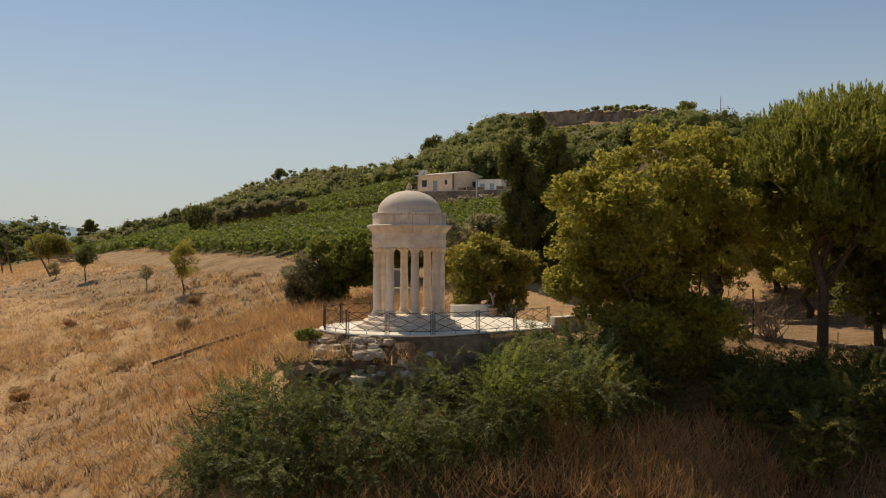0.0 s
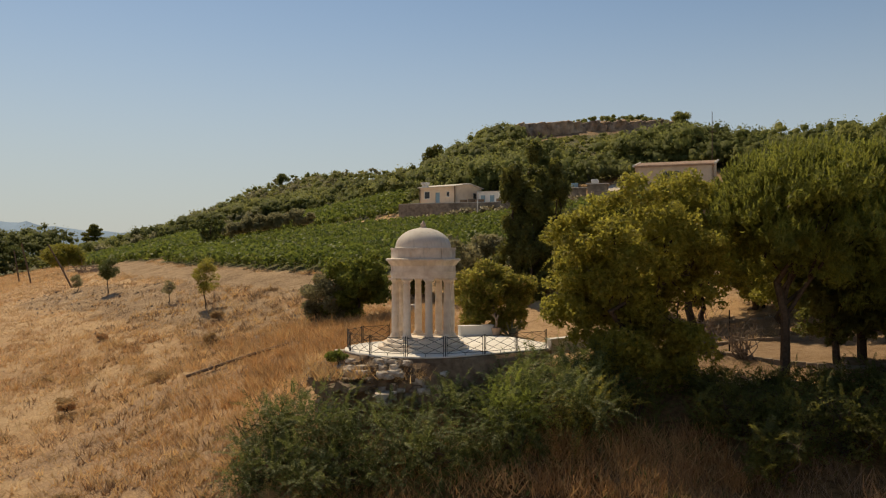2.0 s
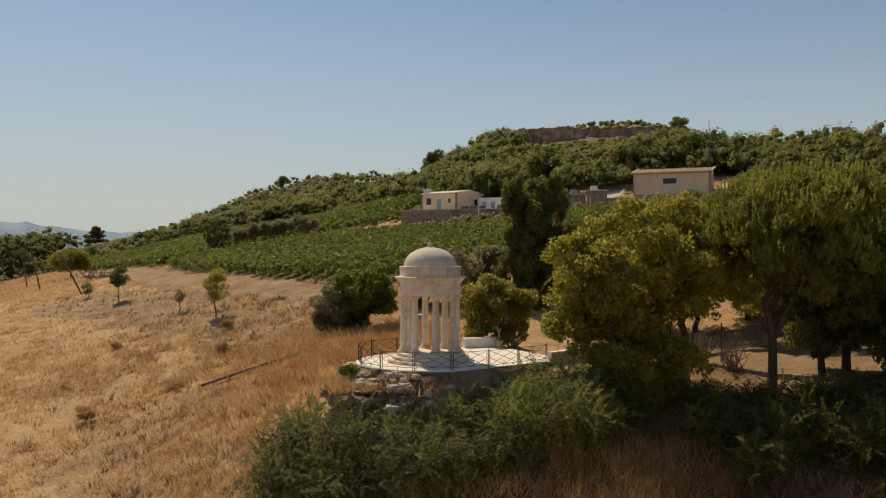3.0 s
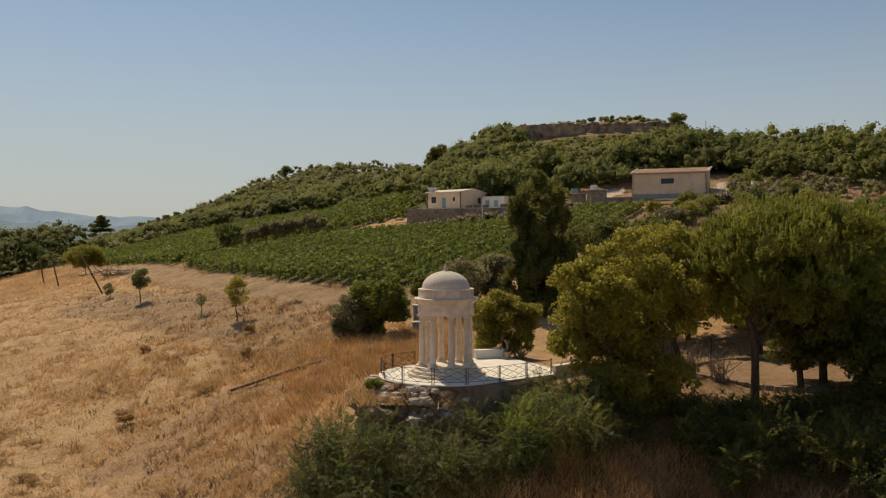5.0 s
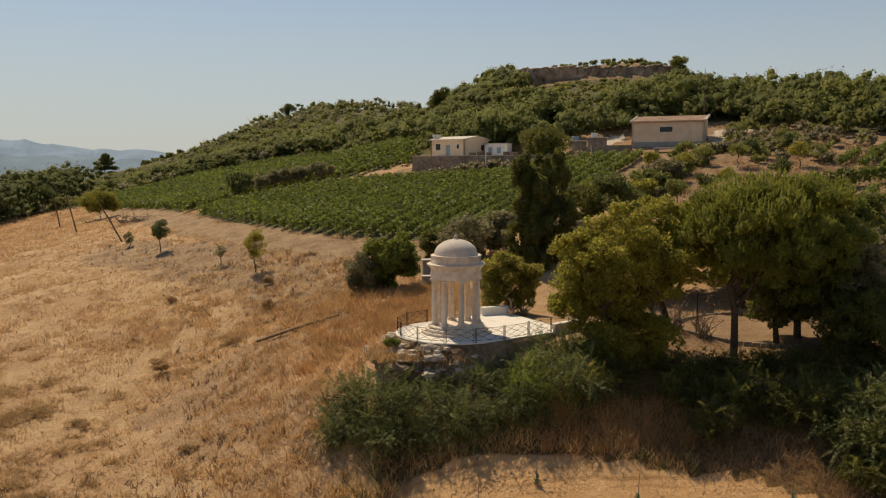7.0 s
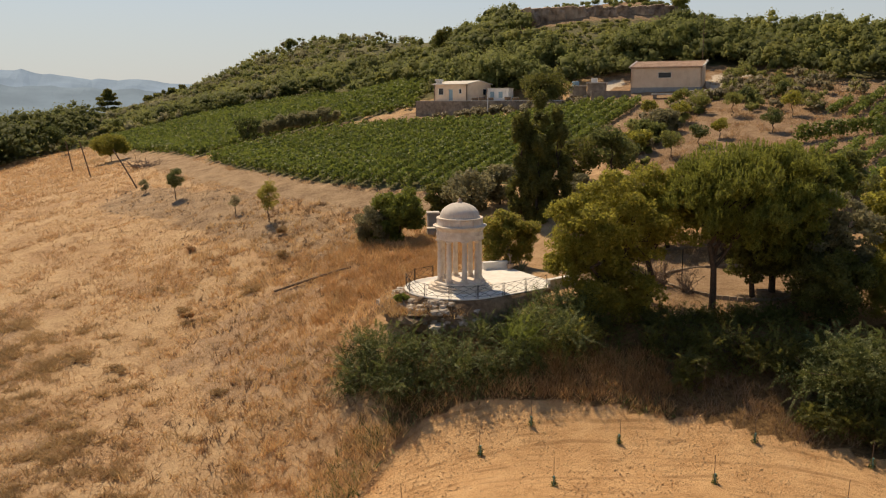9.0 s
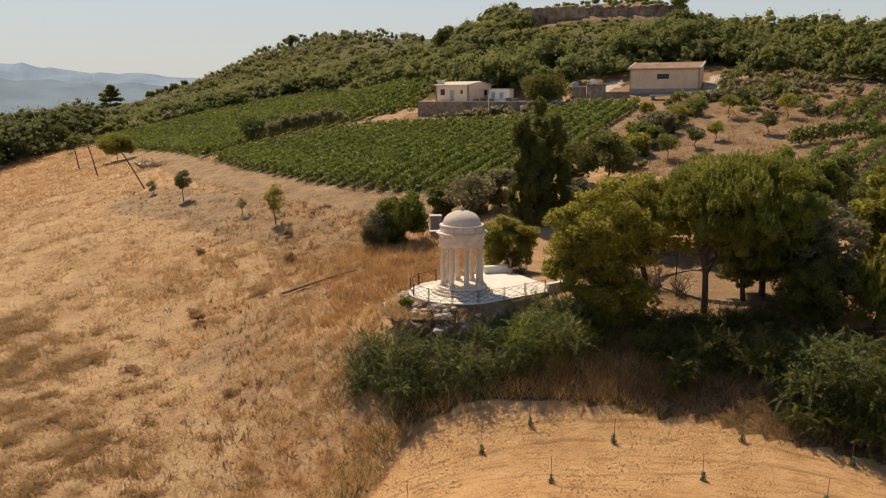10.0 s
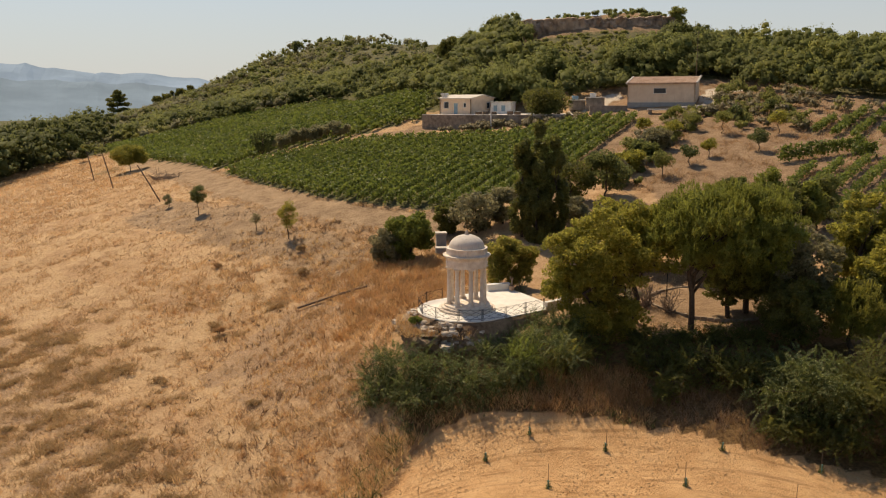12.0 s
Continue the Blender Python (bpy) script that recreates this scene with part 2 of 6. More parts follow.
def ground_material():
    k = Mat("ground", 0.97)
    big, mid, fine, grit = k.noise(0.07, 3), k.noise(0.5, 5, 0.65), k.noise(3.5, 5, 0.7), k.noise(14, 3, 0.7)
    straw = k.ramp(k.math("ADD", k.math("MULTIPLY", mid, 0.55), k.math("MULTIPLY", fine, 0.45)), [(0.36, (0.26, 0.145, 0.068)), (0.46, (0.47, 0.29, 0.152)), (0.64, (0.61, 0.405, 0.225))])
    straw = k.mix(k.math("MULTIPLY", k.step(big, 0.45, 0.65), 0.5), straw, (0.54, 0.34, 0.17))
    gravel = k.ramp(k.math("ADD", k.math("MULTIPLY", mid, 0.35), k.math("ADD", k.math("MULTIPLY", fine, 0.35), k.math("MULTIPLY", grit, 0.3))), [(0.40, (0.20, 0.125, 0.07)), (0.5, (0.37, 0.245, 0.14)), (0.6, (0.52, 0.362, 0.215))])
    plough = k.ramp(k.math("ADD", k.math("MULTIPLY", mid, 0.4), k.math("MULTIPLY", grit, 0.6)), [(0.30, (0.30, 0.152, 0.062)), (0.45, (0.58, 0.33, 0.15)), (0.66, (0.77, 0.495, 0.258))])
    soil = k.ramp(k.math("ADD", k.math("MULTIPLY", mid, 0.5), k.math("MULTIPLY", fine, 0.5)), [(0.35, (0.20, 0.115, 0.06)), (0.5, (0.31, 0.20, 0.115)), (0.65, (0.43, 0.29, 0.175))])
    green = k.ramp(k.math("ADD", k.math("MULTIPLY", mid, 0.5), k.math("MULTIPLY", fine, 0.5)), [(0.35, (0.05, 0.06, 0.02)), (0.65, (0.20, 0.17, 0.08))])
    # litter of the bank, its brown darkened to stand for the trees' shade
    shaded_litter = k.ramp(fine, [(0.35, (0.11, 0.06, 0.024)), (0.65, (0.28, 0.165, 0.07))])
    # curved drill marks of the last ploughing
    mp = k.n.new("ShaderNodeMapping")
    mp.inputs["Location"].default_value = (-6.0, 9.0, 0.0)
    k.l.new(k.co, mp.inputs["Vector"])
    wave = k.n.new("ShaderNodeTexWave")
    wave.wave_type, wave.rings_direction = "RINGS", "Z"
    for key, v in (("Scale", 0.16), ("Distortion", 5.0), ("Detail", 3.0), ("Detail Scale", 0.5)):
        wave.inputs[key].default_value = v
    k.l.new(mp.outputs[0], wave.inputs["Vector"])
    drill = k.math("MULTIPLY", k.step(wave.outputs["Fac"], 0.86, 1.0), k.step(k.noise(0.35, 3), 0.42, 0.6))
    wave2 = k.n.new("ShaderNodeTexWave")
    wave2.wave_type, wave2.rings_direction = "RINGS", "Z"
    for key, v in (("Scale", 0.42), ("Distortion", 7.0), ("Detail", 4.0), ("Detail Scale", 0.35)):
        wave2.inputs[key].default_value = v
    k.l.new(mp.outputs[0], wave2.inputs["Vector"])
    fine_drill = k.math("MULTIPLY", k.step(wave2.outputs["Fac"], 0.55, 1.0), k.math("MULTIPLY", k.step(k.noise(0.6, 4), 0.45, 0.6), 0.6))
    plough = k.mix(k.math("MULTIPLY", k.math("MAXIMUM", drill, fine_drill), 0.55), plough, (0.26, 0.13, 0.05))
    col = straw
    blond = k.ramp(k.math("ADD", k.math("MULTIPLY", mid, 0.4), k.math("MULTIPLY", fine, 0.6)), [(0.36, (0.39, 0.235, 0.118)), (0.48, (0.54, 0.35, 0.188)), (0.64, (0.67, 0.46, 0.255))])
    mauve = k.ramp(k.math("ADD", k.math("MULTIPLY", fine, 0.5), k.math("MULTIPLY", grit, 0.5)), [(0.38, (0.28, 0.17, 0.092)), (0.62, (0.56, 0.372, 0.218))])
    for name, c in (("blond", blond), ("mauve", mauve), ("gravel", gravel), ("green", green), ("shaded_litter", shaded_litter), ("soil", soil), ("pale", (0.62, 0.53, 0.42)), ("plough", plough)):
        edge = k.math("ADD", k.attr(name), k.math("MULTIPLY", k.math("SUBTRACT", k.noise(0.9, 4), 0.5), 0.8))
        col = k.mix(k.step(edge, 0.35, 0.65), col, c)
    k.color(col)
    k.bump(k.math("ADD", k.math("MULTIPLY", fine, 0.7), k.math("MULTIPLY", grit, 0.3)), 1.0, 0.2)
    return k.m


M_GROUND = ground_material()


# ---- makers ----
def part(name, data, material, parent=None, label=""):
    """Links a bmesh, or verts and faces, as one mesh object under a thing or part."""
    me = bpy.data.meshes.new(name)
    if isinstance(data, bmesh.types.BMesh):
        data.to_mesh(me)
        data.free()
    else:
        me.from_pydata([tuple(v) for v in data[0]], [], data[1])
    me.materials.append(material)
    ob = new(name, me)
    if parent is not None:
        ob.parent = parent
    if label:
        ob["label"] = label
    return ob


def thing(name, m, label, category, group="", kind=""):
    ob = new(name)
    ob.empty_display_size = 0.3
    ob.matrix_world = m
    return tagged(ob, label, category, group, kind)


def smooth(ob, angle=40):
    ob.data.shade_smooth()
    ob.data.set_sharp_from_angle(angle=radians(angle))
    return ob


def box_bm(sx, sy, sz, bevel=0.02, at=(0, 0, 0), bm=None):
    """A bevelled box standing on z = at.z, centred in x and y."""
    own = bmesh.new()
    bmesh.ops.create_cube(own, size=1, matrix=Matrix.Translation((at[0], at[1], at[2] + sz / 2)) @ Matrix.Diagonal((sx, sy, sz, 1)))
    if bevel:
        bmesh.ops.bevel(own, geom=own.edges[:], offset=bevel, segments=2, affect="EDGES", profile=0.6)
    if bm is None:
        return own
    me = bpy.data.meshes.new("scrap")
    own.to_mesh(me)
    own.free()
    bm.from_mesh(me)
    bpy.data.meshes.remove(me)
    return bm


def lathe(profile, n=48, wobble=0.0):
    """Verts and faces of a profile of (radius, z) turned about z."""
    vs, fs = [], []
    for r, z in profile:
        for i in range(n):
            a = 2 * math.pi * i / n
            vs.append((r * math.cos(a), r * math.sin(a), z))
    for j in range(len(profile) - 1):
        for i in range(n):
            k = (i + 1) % n
            fs.append((j * n + i, j * n + k, (j + 1) * n + k, (j + 1) * n + i))
    fs.append(tuple(range(n - 1, -1, -1)))
    fs.append(tuple(range((len(profile) - 1) * n, len(profile) * n)))
    return vs, fs


def tube(path, radii, sides=7):
    """Verts and faces of a tapering round bar along a path."""
    vs, fs = [], []
    path = [Vector([float(c) for c in p]) for p in path]
    for i, p in enumerate(path):
        way = (path[min(i + 1, len(path) - 1)] - path[max(i - 1, 0)]).normalized()
        side = way.cross(Vector((0.31, 0.95, 0.02))).normalized()
        up = side.cross(way)
        for k in range(sides):
            a = 2 * math.pi * k / sides
            vs.append(p + float(radii[i]) * (math.cos(a) * side + math.sin(a) * up))
    for i in range(len(path) - 1):
        for k in range(sides):
            q = (k + 1) % sides
            fs.append((i * sides + k, i * sides + q, (i + 1) * sides + q, (i + 1) * sides + k))
    fs.append(tuple(range(sides))), fs.append(tuple(range((len(path) - 1) * sides, len(path) * sides)))
    return vs, fs


def joined(pieces):
    vs, fs = [], []
    for v, f in pieces:
        n = len(vs)
        vs += list(v)
        fs += [tuple(i + n for i in q) for q in f]
    return vs, fs


def limb(a, b, r0, r1, rng, bend=0.12, steps=5):
    a, b = np.array(a, float), np.array(b, float)
    length = np.linalg.norm(b - a)
    path = [a + (b - a) * t + (rng.normal(size=3) * bend * length * math.sin(math.pi * t)) * 0.5 for t in np.linspace(0, 1, steps)]
    return tube(path, np.linspace(r0, r1, steps), 6)


def quads_mesh(name, corners, material, sides=4, normals=None):
    """A mesh of loose leaves from an array (leaves, corners, 3); normals: the soft way each leaf faces."""
    n = len(corners)
    me = bpy.data.meshes.new(name)
    me.vertices.add(n * sides)
    me.vertices.foreach_set("co", corners.astype(np.float32).ravel())
    me.loops.add(n * sides)
    me.loops.foreach_set("vertex_index", np.arange(n * sides, dtype=np.int32))
    me.polygons.add(n)
    me.polygons.foreach_set("loop_start", np.arange(0, n * sides, sides, dtype=np.int32))
    me.materials.append(material)
    me.update(calc_edges=True)
    me.validate()
    if normals is not None and len(me.polygons) == n:
        nn = normals / (np.linalg.norm(normals, axis=2, keepdims=True) + 1e-9)
        me.polygons.foreach_set("use_smooth", np.ones(n, bool))
        me.normals_split_custom_set(nn.reshape(-1, 3).astype(np.float32))
    return me


def mixed_mesh(name, sets, material):
    """A mesh of loose leaves from several arrays (leaves, corners, 3), each with its own count of corners."""
    count = np.concatenate([np.full(len(a), a.shape[1], np.int32) for a in sets])
    co = np.concatenate([a.reshape(-1, 3) for a in sets]).astype(np.float32)
    me = bpy.data.meshes.new(name)
    me.vertices.add(len(co))
    me.vertices.foreach_set("co", co.ravel())
    me.loops.add(len(co))
    me.loops.foreach_set("vertex_index", np.arange(len(co), dtype=np.int32))
    me.polygons.add(len(count))
    me.polygons.foreach_set("loop_start", (np.cumsum(count) - count).astype(np.int32))
    me.materials.append(material)
    me.update(calc_edges=True)
    me.validate()
    return me


def leaves(points, outward, size, rng, slim=0.5, droop=0.0, out=0.6, three=False):
    """Diamond leaves at points, leaning outward; size is the mean length. three: plain three-cornered leaves, for far masses."""
    n = len(points)
    nrm = out * outward + rng.normal(size=(n, 3)) * 0.7
    nrm /= np.linalg.norm(nrm, axis=1, keepdims=True) + 1e-9
    tan = rng.normal(size=(n, 3)) + outward * 0.5
    tan[:, 2] -= droop
    tan -= nrm * (tan * nrm).sum(1, keepdims=True)
    tan /= np.linalg.norm(tan, axis=1, keepdims=True) + 1e-9
    side = np.cross(nrm, tan)
    ln = (size * rng.uniform(0.6, 1.45, n))[:, None]
    if three:
        return np.stack([points - tan * ln * 0.4 - side * ln * slim * 0.6, points - tan * ln * 0.4 + side * ln * slim * 0.6, points + tan * ln * 0.6], 1)
    return np.stack([points - tan * ln * 0.5, points + side * ln * slim * 0.5, points + tan * ln * 0.5, points - side * ln * slim * 0.5], 1)


def sprays(starts, ways, length, per, leaf, rng, droop=0.35, slim=0.36):
    """Feathery sprays: arching stems with leaves in pairs along them."""
    n = len(starts)
    t = np.linspace(0.12, 1.0, per)[None, :, None]
    ln = (length * rng.uniform(0.6, 1.3, n))[:, None, None]
    w = ways[:, None, :]
    fall = np.array((0, 0, -1.0)) * droop
    p = starts[:, None, :] + w * ln * t + fall * ln * t * t
    tan = w + 2 * fall * t
    tan = tan / np.linalg.norm(tan, axis=2, keepdims=True)
    side = np.cross(tan, np.array((0, 0, 1.0)) + rng.normal(size=(n, 1, 3)) * 0.35)
    side = side / (np.linalg.norm(side, axis=2, keepdims=True) + 1e-9)
    nrm = np.cross(side, tan)
    out = []
    size = leaf * (1.1 - 0.55 * t) * rng.uniform(0.7, 1.3, (n, per, 1))
    for s in (-1, 1):
        way = s * side * 0.85 + tan * 0.55 + nrm * rng.normal(size=(n, per, 1)) * 0.3
        wide = np.cross(way, nrm)
        root = p + way * size * 0.12
        out.append(np.stack([root - wide * size * slim * 0.55, root + wide * size * slim * 0.55, p + way * size], 2).reshape(-1, 3, 3))
    return np.concatenate(out)


def cloud(clumps, n, rng, inner=0.55, rough=0.12):
    """Points and outward ways on the shells of many ellipsoid clumps (x, y, z, rx, ry, rz)."""
    c = np.array(clumps, float)
    weight = c[:, 3] * c[:, 4] + c[:, 3] * c[:, 5]
    pick = rng.choice(len(c), n, p=weight / weight.sum())
    d = rng.normal(size=(n, 3))
    d /= np.linalg.norm(d, axis=1, keepdims=True)
    r = inner + (1.05 - inner) * rng.uniform(size=n) ** 0.6 + rng.normal(size=n) * rough
    return c[pick, :3] + d * c[pick, 3:] * r[:, None], d


def cores(clumps, scale, rng, sides=4):
    """The dense twiggy hearts of the clumps: small dented blocks, hidden by the leaves outside them."""
    c = np.array(clumps, float)
    if sides == 4:
        v = np.array([(x, y, z) for x in (-1, 1) for y in (-1, 1) for z in (-1, 1)], float) / 3 ** 0.5
        f = np.array(((0, 1, 3, 2), (4, 6, 7, 5), (0, 4, 5, 1), (2, 3, 7, 6), (0, 2, 6, 4), (1, 5, 7, 3)))
    else:
        g = (1 + 5 ** 0.5) / 2
        v = np.array([(0, a, b * g) for a in (-1, 1) for b in (-1, 1)] + [(a, b * g, 0) for a in (-1, 1) for b in (-1, 1)] + [(b * g, 0, a) for a in (-1, 1) for b in (-1, 1)]) / (1 + g * g) ** 0.5
        f = np.array([(i, j, k) for i in range(12) for j in range(i + 1, 12) for k in range(j + 1, 12) if max(np.linalg.norm(v[i] - v[j]), np.linalg.norm(v[j] - v[k]), np.linalg.norm(v[i] - v[k])) < 1.2])
    p = v[None] * (scale * rng.uniform(0.6, 1.25, (len(c), len(v), 1))) * c[:, None, 3:] + c[:, None, :3]
    return p[:, f].reshape(-1, sides, 3)


def crown_clumps(rx, ry, z0, z1, count, clump, rng, shape=1.0, skew=(0, 0), flat=0.75):
    """Clumps spread through an uneven crown from z0 to z1, widest below the middle as shape falls."""
    out, mid, half = [], (z0 + z1) / 2, (z1 - z0) / 2
    while len(out) < count:
        d = rng.normal(size=3)
        d /= np.linalg.norm(d)
        r = rng.uniform(0.35, 1.0) ** 0.5 * rng.uniform(0.8, 1.12)
        x, y, z = d * r
        taper = 1 - (1 - shape) * (z + 1) / 2
        s = clump * rng.uniform(0.6, 1.3)
        px, py, pz = x * (rx - 0.5 * s) * taper, y * (ry - 0.5 * s) * taper, mid + z * (half - 0.5 * s)
        out.append((px + skew[0] * (pz - z0), py + skew[1] * (pz - z0), pz, s, s, s * flat))
    return out


def crown_lobes(rx, ry, z0, z1, count, size, rng, at=(0, 0)):
    """The main lobes of a crown (x, y, z, radius), set well apart over an uneven ellipsoid."""
    mid, half, ways, out = (z0 + z1) / 2, (z1 - z0) / 2, [], []
    for _ in range(count):
        d = rng.normal(size=(14, 3))
        d /= np.linalg.norm(d, axis=1, keepdims=True)
        if ways:
            gap = np.linalg.norm(d[:, None] - np.array(ways)[None], axis=2).min(1)
            d = d[np.argmax(gap)]
        else:
            d = d[0]
        ways.append(d)
        r = size * rng.uniform(0.75, 1.25)
        q = rng.uniform(0.82, 1.06)
        out.append((at[0] + d[0] * (rx - r) * q, at[1] + d[1] * (ry - r) * q, mid + d[2] * (half - r) * q, r))
    return out


def lobed(lobes, per, clump, rng, low=-0.45):
    """Clumps over the outer faces of big lobes, with hollows left between the lobes."""
    out = []
    for x, y, z, r in lobes:
        for _ in range(per):
            d = rng.normal(size=3)
            d /= np.linalg.norm(d)
            if d[2] < low and rng.uniform() < 0.6:
                d[2] = -d[2]
            s = clump * rng.uniform(0.65, 1.3)
            q = r * rng.uniform(0.72, 1.04)
            out.append((x + d[0] * q, y + d[1] * q, z + d[2] * q * 0.85, s, s, s * 0.72))
    return out


def inner_leaves(lobes, per, size, rng):
    """Coarse leaves and twig ends that fill the lobes and keep the light out of them."""
    c = np.repeat(np.array(lobes), per, axis=0)
    d = rng.normal(size=(len(c), 3))
    d /= np.linalg.norm(d, axis=1, keepdims=True)
    p = c[:, :3] + d * c[:, 3:] * rng.uniform(0.1, 0.8, (len(c), 1))
    return leaves(p, d, size, rng, 0.6, out=0.4, three=True)


def candles(lobes, count, length, needle, rng):
    """The upright shoots of a pine: spindles of needles standing on the lobes."""
    c = np.array(lobes)
    w = c[:, 3] ** 2
    pick = rng.choice(len(c), count, p=w / w.sum())
    d = rng.normal(size=(count, 3))
    d /= np.linalg.norm(d, axis=1, keepdims=True)
    d[:, 2] = np.abs(d[:, 2]) * 1.1 - 0.12
    start = c[pick, :3] + d * c[pick, 3:] * 1.0
    axis = d * 0.35 + (0, 0, 0.9)
    axis /= np.linalg.norm(axis, axis=1, keepdims=True)
    per = 13
    t = np.linspace(0, 1, per)[None, :, None]
    ln = (length * rng.uniform(0.55, 1.35, count))[:, None, None]
    p = start[:, None] + axis[:, None] * ln * t
    side = rng.normal(size=(count, per, 3))
    side -= axis[:, None] * (side * axis[:, None]).sum(2, keepdims=True)
    side /= np.linalg.norm(side, axis=2, keepdims=True)
    way = side * (0.75 - 0.45 * t) + axis[:, None] * 0.75
    wide = np.cross(way, side + axis[:, None] * 0.3)
    wide /= np.linalg.norm(wide, axis=2, keepdims=True) + 1e-9
    return np.stack([p - wide * needle * 0.16, p + wide * needle * 0.16, p + way * needle], 2).reshape(-1, 3, 3)


def tree(name, place, label, category, crown_mat, clumps, n, size, trunk_r, rng, bark=None, slim=0.5, droop=0.0, limbs=6, fork=0.45, group="", lean=(0, 0), inner=0.55, out=0.6, stems=1, spray=None, heart=0.0, lobes=None, extra=None):
    """One tree: an empty at its foot, a tapered trunk with limbs, and a crown of single leaves."""
    x, y = place[:2]
    z = place[2] if len(place) > 2 else float(height(x, y))
    root = thing(name, pose(x, y, z), label, category, group)
    c = np.array(clumps)
    top = np.array([c[:, 0].mean() * 0.6 + lean[0], c[:, 1].mean() * 0.6 + lean[1], c[:, 2].mean() * 0.5 + c[:, 2].max() * 0.5])
    bits = []
    for s in range(stems):
        off = rng.normal(size=3) * 0.12 * (stems > 1) * (1, 1, 0)
        tip = top + rng.normal(size=3) * 0.25 * (stems > 1) * c[:, 2].max() * (1, 1, 0.3)
        bits.append(limb(off - (0, 0, 0.25), tip, trunk_r, trunk_r * 0.25, rng, 0.08, 8))
        for i in range(limbs):
            t = rng.uniform(fork * 0.8, 0.95)
            a = off + (tip - off) * t
            b = c[rng.integers(len(c)), :3] * (0.9, 0.9, 1)
            bits.append(limb(a, b, trunk_r * (1 - t) * 0.6 + 0.015, 0.012, rng, 0.2))
    smooth(part("trunk", joined(bits), bark or M_BARK, root))
    p, d = cloud(clumps, n, rng, inner)
    three = y > 36
    sets = [leaves(p, d, size * (1.15 if three else 1), rng, slim * (1.15 if three else 1), droop, out, three=three)]
    if lobes:
        sets.append(inner_leaves(lobes, 42, 0.2 * float(np.mean([q[3] for q in lobes])), rng))
    elif heart:
        sets.append(cores(clumps, heart, rng, 3))
    if spray:
        count, length, per, leaf, fall = spray
        p, d = cloud(clumps, count, rng, 0.75)
        d = d + (0, 0, 0.35) + rng.normal(size=d.shape) * 0.25
        d /= np.linalg.norm(d, axis=1, keepdims=True)
        sets.append(sprays(p, d, length, per, leaf, rng, fall))
    if extra is not None:
        sets.append(extra)
    new("crown", mixed_mesh("crown", sets, crown_mat)).parent = root
    return root


def stuff(name, corners, material, label, category, sides=4, normals=None):
    return tagged(new(name, quads_mesh(name, corners, material, sides, normals)), label, category, kind="stuff")


# ---- the land ----
LAND_BASE = -1.33
FAR_HILLS = [
    (-280, 50, -28.8), (-220, 380, -2.1), (-90, 430, -9.4), (-20, 290, 2.3), (40, 215, 14.4), (140, 190, 13.1),
    (190, 30, 5.9), (0, -80, -16.6), (-100, 60, -1.5), (60, 430, -1.7), (-120, 600, 10.1), (-220, 640, -3.3),
    (-30, 420, 48.4), (-330, 560, -3.0), (220, 330, 14.1), (-120, 230, -4.7), (80, 620, 25.2),
]
MID_HILLS = [
    (-60, 150, 1.5), (-20, 130, 3.6), (30, 150, 1.7), (65, 105, -0.0), (45, 60, 0.2), (-40, 100, -0.9),
    (-45, 55, 0.4), (15, 95, 2.2), (-15, 75, -0.6), (-10, 190, 14.3), (30, 195, 16.2), (62, 198, -3.7),
    (92, 175, -3.1), (-2, 215, -30.4), (-30, 20, 1.4), (20, 5, -1.0), (25, 45, -0.2), (100, 150, 3.7),
    (5, 160, -8.4), (-85, 205, 1.0), (-95, 160, 1.5), (70, 30, 4.8), (-70, 20, -4.5), (12, 232, 26.5),
    (-85, 440, 9.0), (-45, 240, 5.9), (0, -35, 7.7), (-81, 158, -3.0),
]
NEAR_HILLS = [
    (-12, 26, -3.1), (-2, 26, -2.7), (8, 26, -3.1), (18, 26, 1.4), (28, 26, -3.1), (-12, 36, 1.3),
    (-2, 36, 5.9), (8, 36, -0.1), (18, 36, 2.7), (28, 36, 0.4), (-12, 46, -1.7), (-2, 46, -0.2),
    (8, 46, 1.5), (18, 46, -0.9), (28, 46, -0.0), (-21, 58, -2.0), (-12, 54, 3.8), (-24, 68, 1.1),
    (-20, 40, -1.2), (-19, 30, 0.5), (14, 58, -0.8), (28, 70, -0.2), (12, 68, 1.6), (0, 17, 4.0),
    (-33, 103, 0.7), (-24, 93, 0.9), (-14, 87, 0.9), (-4, 84, 0.5), (23, 191, -0.8), (35, 191, -1.2), (47, 191, -0.8), (49, 208, 2.6), (60, 208, 3.4),
]


def height(x, y):
    """The ground's height: three orders of soft rises and hollows."""
    x, y = np.asarray(x, float), np.asarray(y, float)
    z = np.full(np.broadcast(x, y).shape, LAND_BASE)
    for hills, s in ((FAR_HILLS, 90.0), (MID_HILLS, 30.0), (NEAR_HILLS, 9.0)):
        for cx, cy, a in hills:
            z = z + a * np.exp(-((x - cx) ** 2 + (y - cy) ** 2) / (2 * s * s))
    return z


def sstep(v, lo, hi):
    t = np.clip((v - lo) / (hi - lo), 0, 1)
    return t * t * (3 - 2 * t)


def near_line(x, y, line):
    """Distance to a polyline."""
    best = np.full(np.broadcast(x, y).shape, 1e9)
    for (ax, ay), (bx, by) in zip(line, line[1:]):
        t = np.clip(((x - ax) * (bx - ax) + (y - ay) * (by - ay)) / ((bx - ax) ** 2 + (by - ay) ** 2), 0, 1)
        best = np.minimum(best, np.hypot(x - ax - t * (bx - ax), y - ay - t * (by - ay)))
    return best


